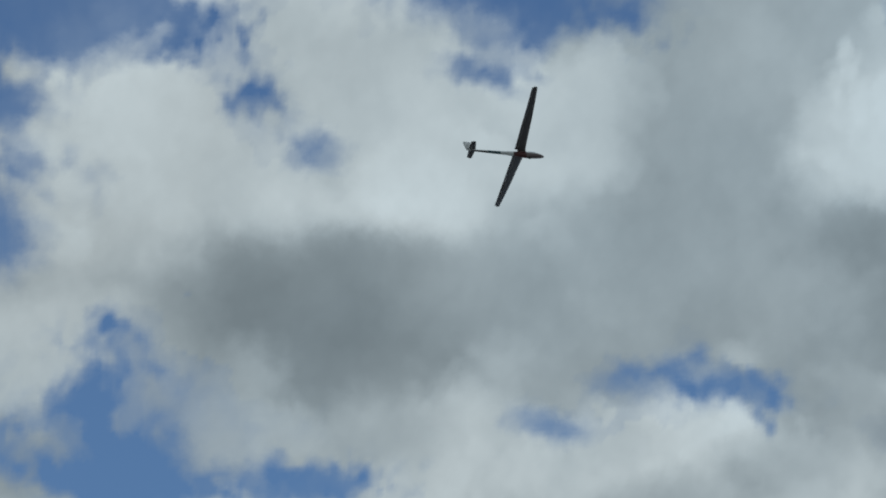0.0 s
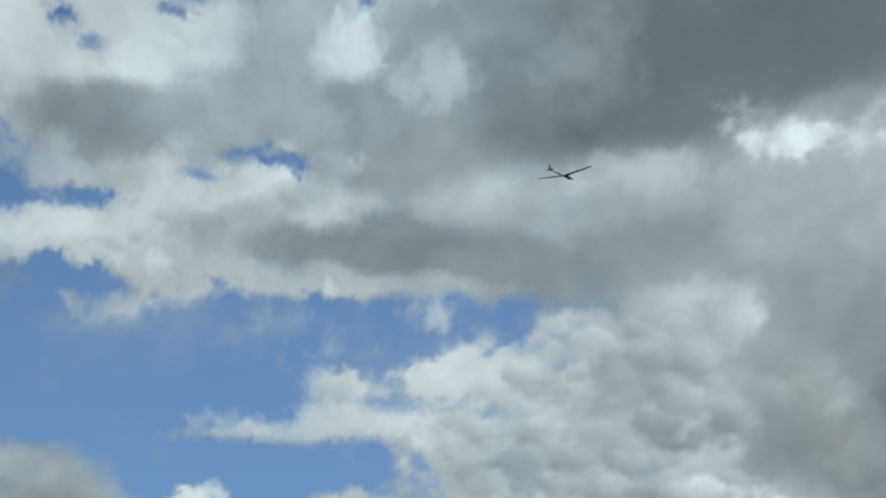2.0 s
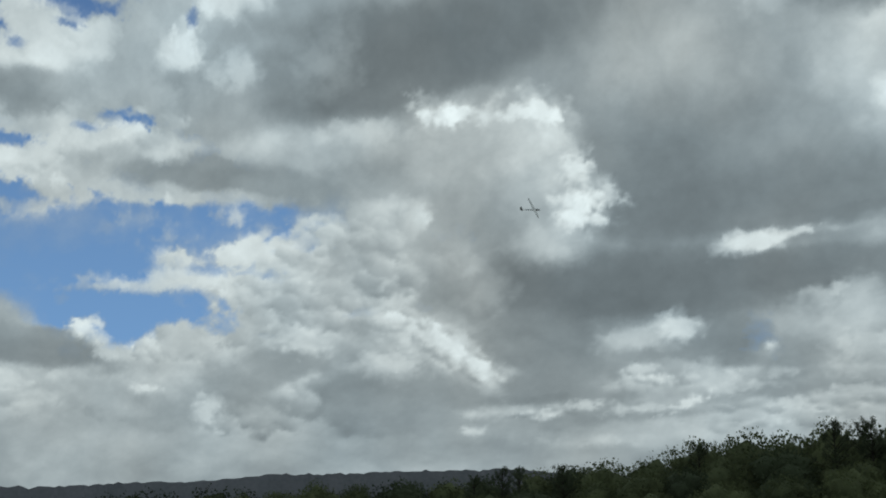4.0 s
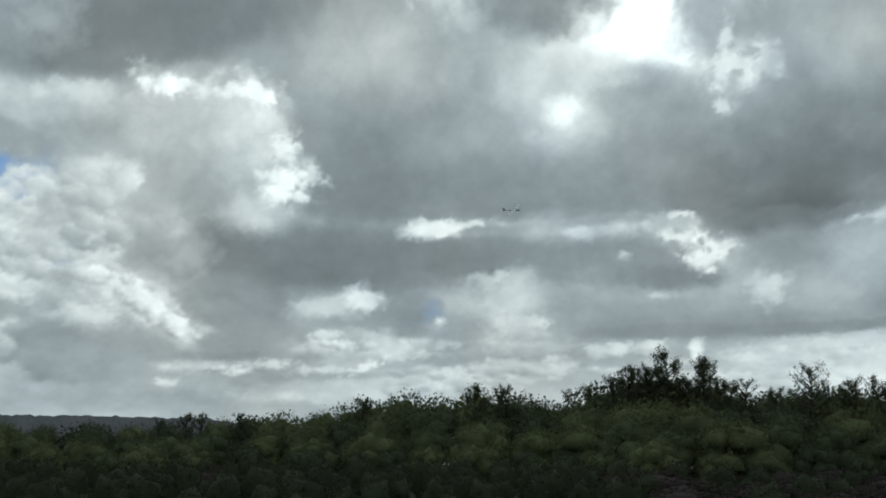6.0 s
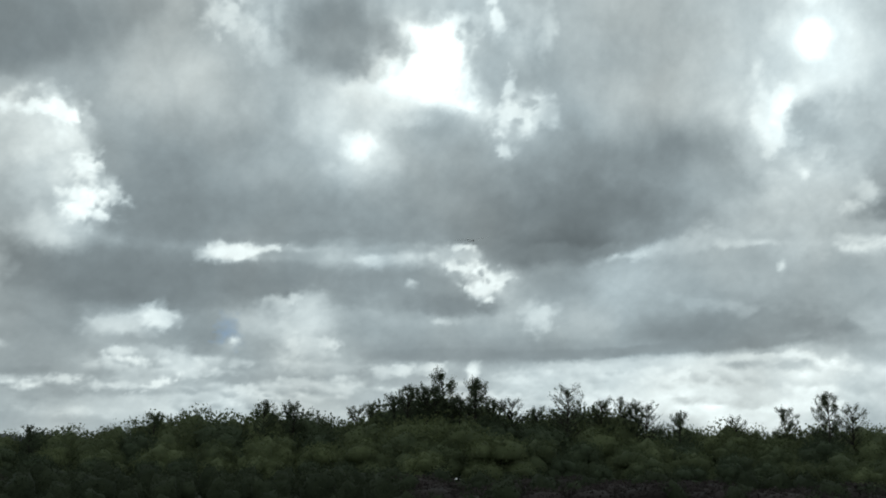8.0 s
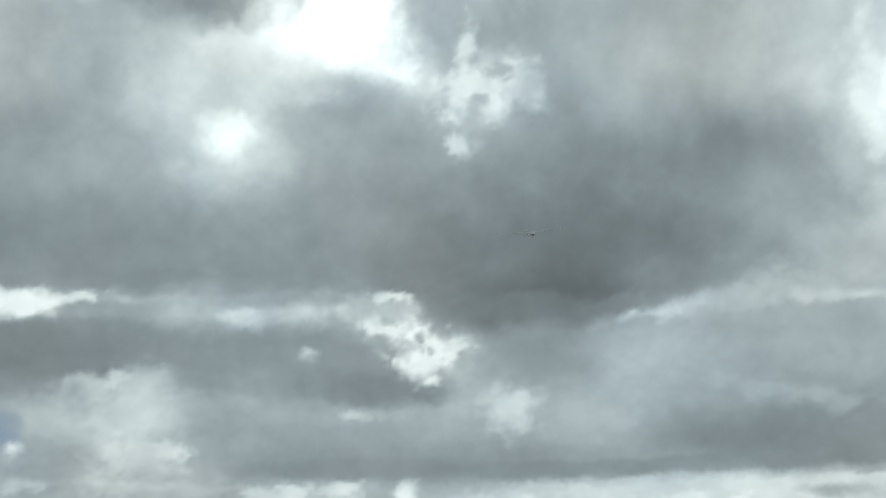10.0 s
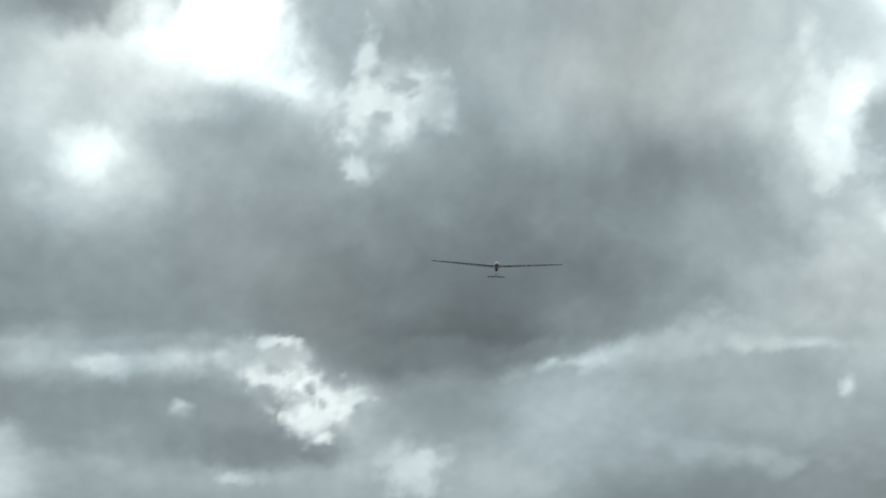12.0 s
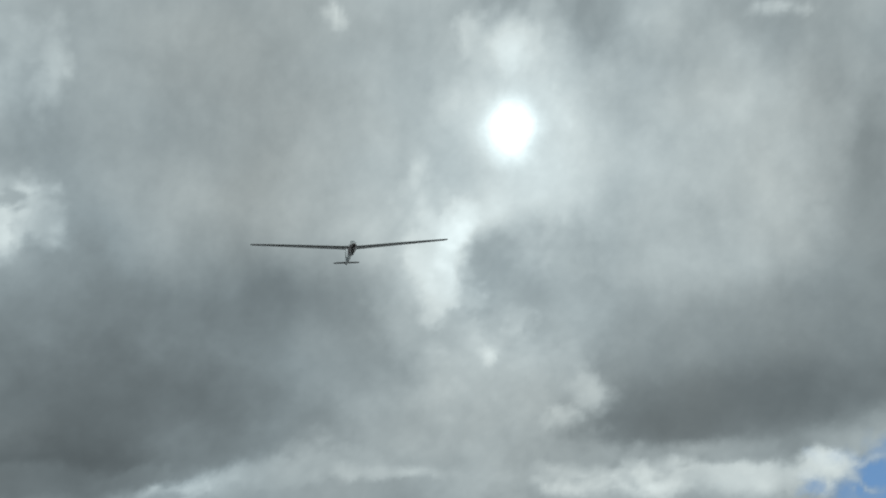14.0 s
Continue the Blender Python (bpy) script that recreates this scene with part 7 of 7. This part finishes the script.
# shrubs on the open ground: round gorse, and a low bank of heather towards the east
for dist, step in ((86, 1.7), (80, 1.6), (74, 1.5), (68, 1.7), (62, 2.0), (57, 2.2), (52, 2.6)):
    az = -38 + PICK.uniform(0, step)
    while az < 38:
        kind = "heather" if PICK.random() < (0.72 if az > 5 else 0.1) else "gorse"
        wide = PICK.uniform(1.6, 2.5) * (0.7 if dist < 60 else 1)
        plant(kind, az, dist + PICK.uniform(-3.0, 3.0), wide, PICK.uniform(1.3, 2.0) if kind == "heather" else PICK.uniform(0.85, 1.2))
        az += step * PICK.uniform(0.6, 1.4)


def dry_grass():
    rng = random.Random(3)
    bm = bmesh.new()
    for _ in range(9000):
        p = at_bearing(rng.uniform(1, 30), rng.uniform(40, 64), -0.05)
        h, a = rng.uniform(0.15, 0.5), rng.uniform(0, math.pi)
        w = Vector((math.cos(a), math.sin(a), 0)) * 0.02
        lean = Vector((rng.gauss(0, 0.1), rng.gauss(0, 0.1), h))
        v = [bm.verts.new(q) for q in (p - w, p + w, p + lean * 0.6 + w * 0.6, p + lean)]
        bm.faces.new(v)
    return tagged(link_mesh("grass", bm, STRAW), "tufts of pale dry grass on the open turf", "grass", kind="stuff")


dry_grass()


# ---- the model glider ----
def loft(bm, rings, slot=None):
    """Closes a row of rings, all of one count, into a skin with ends. slot gives a face's material from its middle."""
    made = [[bm.verts.new(p) for p in ring] for ring in rings]
    n = len(rings[0])
    for a, b in zip(made, made[1:]):
        for s in range(n):
            f = bm.faces.new((a[s], b[s], b[(s + 1) % n], a[(s + 1) % n]))
            f.smooth = True
            if slot:
                f.material_index = slot(f.calc_center_median())
    for ring in (made[0], made[-1]):
        f = bm.faces.new(ring)
        if slot:
            f.material_index = slot(f.calc_center_median())
    bmesh.ops.recalc_face_normals(bm, faces=bm.faces)


SECTION = [(0.0, 0.0), (0.05, 0.055), (0.2, 0.085), (0.4, 0.082), (0.65, 0.05), (0.7, 0.043), (0.7, -0.010), (0.65, -0.014), (0.4, -0.028), (0.2, -0.034), (0.05, -0.022)]
BLADE = [(0.0, 0.0), (0.3, 0.05), (0.7, 0.035), (1.0, 0.004), (1.0, -0.004), (0.7, -0.035), (0.3, -0.05)]


def foil(stations, profile, upright=False):
    """Rings of a wing profile. Each station: span, leading edge (ahead), chord, height."""
    rings = []
    for span, lead, chord, z in stations:
        if upright:
            rings.append([(t * chord, lead - f * chord, z + span) for f, t in profile])
        else:
            rings.append([(span, lead - f * chord, z + t * chord) for f, t in profile])
    return rings


def glider():
    ob = new("model_glider")
    body = bmesh.new()
    rings = []
    for y, r, z, tall in ((0.52, 0.006, -0.018, 1), (0.505, 0.020, -0.017, 1), (0.46, 0.037, -0.012, 1.05), (0.38, 0.052, -0.004, 1.15), (0.26, 0.060, 0.0, 1.25), (0.14, 0.060, 0.0, 1.25),
                          (0.02, 0.054, 0.0, 1.2), (-0.12, 0.045, 0.0, 1.15), (-0.24, 0.037, 0.002, 1.1), (-0.38, 0.032, 0.004, 1.05), (-0.42, 0.031, 0.004, 1.05), (-0.64, 0.026, 0.008, 1.05), (-0.84, 0.021, 0.012, 1.05), (-0.98, 0.017, 0.015, 1.1), (-1.04, 0.008, 0.017, 1.3)):
        rings.append([(r * math.cos(2 * math.pi * s / 18), y, z + r * tall * math.sin(2 * math.pi * s / 18)) for s in range(18)])

    # slot 4 paints shade under the rear boom
    def slot(c):
        if -0.64 < c.y < -0.33:
            return 2
        return 1 if -0.13 < c.y < 0.16 and c.z < 0.02 else (3 if c.y >= 0.16 and c.z < -0.012 else (4 if c.y < -0.64 and c.z < 0.004 else 0))

    loft(body, rings, slot)
    part("fuselage", body, [WHITE, RED, BLUE, ROSE, SHADE_GREY], ob, "white fuselage with red belly and blue-green band")
    hood = bmesh.new()
    rings = []
    for y, w, z, h in ((0.42, 0.012, 0.040, 0.004), (0.38, 0.030, 0.040, 0.022), (0.31, 0.040, 0.052, 0.034), (0.22, 0.036, 0.060, 0.026), (0.14, 0.012, 0.070, 0.006)):
        rings.append([(w * math.cos(2 * math.pi * s / 14), y, z + h * math.sin(2 * math.pi * s / 14)) for s in range(14)])
    loft(hood, rings)
    part("canopy", hood, PALE, ob, "pale glossy canopy")
    rise = math.tan(radians(4.2))
    for side in (1, -1):
        def span(pairs, prof):
            return foil([(side * s, lead, chord, 0.035 + s * rise) for s, lead, chord in pairs], prof)

        wing = bmesh.new()
        # lower faces get the grey that stands for shade, upper faces stay white
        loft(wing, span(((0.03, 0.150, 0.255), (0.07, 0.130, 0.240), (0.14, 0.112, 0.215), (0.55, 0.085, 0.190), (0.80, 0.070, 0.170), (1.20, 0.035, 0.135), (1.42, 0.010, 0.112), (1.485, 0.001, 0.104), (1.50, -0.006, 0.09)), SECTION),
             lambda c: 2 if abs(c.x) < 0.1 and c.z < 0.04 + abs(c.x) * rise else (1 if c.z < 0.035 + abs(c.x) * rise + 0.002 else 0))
        w = part("wing", wing, [WHITE, SHADE_GREY, RED], ob, "long white wing, its underside painted grey as shade")
        flap = [(0.0, 0.0), (0.0, 0.040), (1.0, 0.004), (1.0, -0.004), (0.0, -0.012)]
        for name, pairs in (("flap", ((0.08, -0.040, 0.066), (0.14, -0.0395, 0.060), (0.55, -0.048, 0.054), (0.796, -0.050, 0.050))), ("aileron", ((0.80, -0.050, 0.050), (1.20, -0.060, 0.040), (1.48, -0.071, 0.031)))):
            hinged = bmesh.new()
            # same painted shade below the hinged edges
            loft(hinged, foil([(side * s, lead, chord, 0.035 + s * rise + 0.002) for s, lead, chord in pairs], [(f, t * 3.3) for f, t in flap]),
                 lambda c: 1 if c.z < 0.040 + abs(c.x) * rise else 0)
            part(name, hinged, [WHITE, SHADE_GREY], w)
    fin = bmesh.new()
    loft(fin, foil([(0.0, -0.86, 0.12, 0.012), (0.18, -0.935, 0.082, 0.012), (0.25, -0.965, 0.055, 0.012)], BLADE, True))
    f = part("fin", fin, WHITE, ob, "white upright fin")
    rudder = bmesh.new()
    loft(rudder, foil([(-0.015, -0.983, 0.085, 0.012), (0.18, -1.019, 0.085, 0.012), (0.255, -1.022, 0.075, 0.012)], BLADE, True))
    part("rudder", rudder, WHITE, f)
    tail = bmesh.new()
    loft(tail, foil([(-0.21, -0.925, 0.05, 0.028), (-0.18, -0.91, 0.072, 0.028), (0.0, -0.88, 0.092, 0.028), (0.18, -0.91, 0.072, 0.028), (0.21, -0.925, 0.05, 0.028)], BLADE))
    t = part("tailplane", tail, SHADE_GREY, ob, "grey tailplane across the boom")
    lift = bmesh.new()
    loft(lift, foil([(-0.2, -0.978, 0.034, 0.028), (0.0, -0.975, 0.046, 0.028), (0.2, -0.978, 0.034, 0.028)], BLADE))
    part("elevator", lift, SHADE_GREY, t)
    wheel = bmesh.new()
    rings = []
    for x, r in ((-0.014, 0.020), (-0.012, 0.030), (-0.006, 0.035), (0.006, 0.035), (0.012, 0.030), (0.014, 0.020)):
        rings.append([(x, 0.20 + r * math.cos(2 * math.pi * s / 20), -0.080 + r * math.sin(2 * math.pi * s / 20)) for s in range(20)])
    loft(wheel, rings)
    part("wheel", wheel, BLACK, ob, "black rubber landing wheel")
    return tagged(ob, "white radio-controlled glider with red belly, in flight", "model glider")


GLIDER = glider()


def fly(x, y, z, heading, climb, bank):
    return pose(x, y, z) @ pose(0, 0, 0, 0, 0, -heading) @ pose(0, 0, 0, climb) @ pose(0, 0, 0, 0, bank)


def motions():
    # glider begin
    walk(GLIDER, [
        (0, fly(-66.22, 92.85, 43.45, 39, 1, -28)),
        (0.5, fly(-61.96, 95.25, 41.70, 38, 0, -20)),
        (1, fly(-55.34, 95.54, 38.67, 29, 1, -13)),
        (1.5, fly(-50.82, 96.71, 36.51, 22, -4, -8)),
        (2, fly(-44.91, 95.70, 33.23, 19, -3, 4)),
        (2.5, fly(-40.61, 97.71, 31.59, 19, -1, 14)),
        (3, fly(-34.54, 94.93, 28.45, 27, -3, 28)),
        (3.2, fly(-32.23, 93.63, 27.31, 32, -3, 36)),
        (5.3, fly(-10.72, 94.32, 22.24, 100, -2, 47)),
        (5.5, fly(-8.13, 95.04, 22.21, 105, -2, 46)),
        (6, fly(-0.79, 94.84, 21.75, 113, -2, 34)),
        (6.5, fly(1.99, 92.75, 21.24, 124, -3, 16)),
        (7, fly(6.24, 86.52, 19.76, 142, -5, 9)),
        (7.2, fly(7.59, 84.04, 19.20, 150, -5, 8)),
        (9.5, fly(17.92, 88.12, 22.80, 180, -9, 9)),
        (10, fly(18.02, 85.75, 22.99, 184, -10, 7)),
        (10.5, fly(18.05, 81.25, 22.24, 189, -11, 4)),
        (11, fly(18.88, 80.63, 22.14, 193, -11, 2)),
        (11.5, fly(19.61, 81.32, 22.54, 195, -5, 1)),
        (12, fly(19.20, 78.81, 22.23, 195, 1, -2)),
        (12.5, fly(20.99, 76.09, 22.88, 192, 1, -8)),
        (13, fly(23.02, 72.50, 25.07, 190, 0, -11)),
        (13.5, fly(25.97, 69.27, 25.65, 192, -2, -4)),
        (14, fly(28.84, 66.21, 25.45, 195, -4, 4)),
    ])
    # glider end


motions()
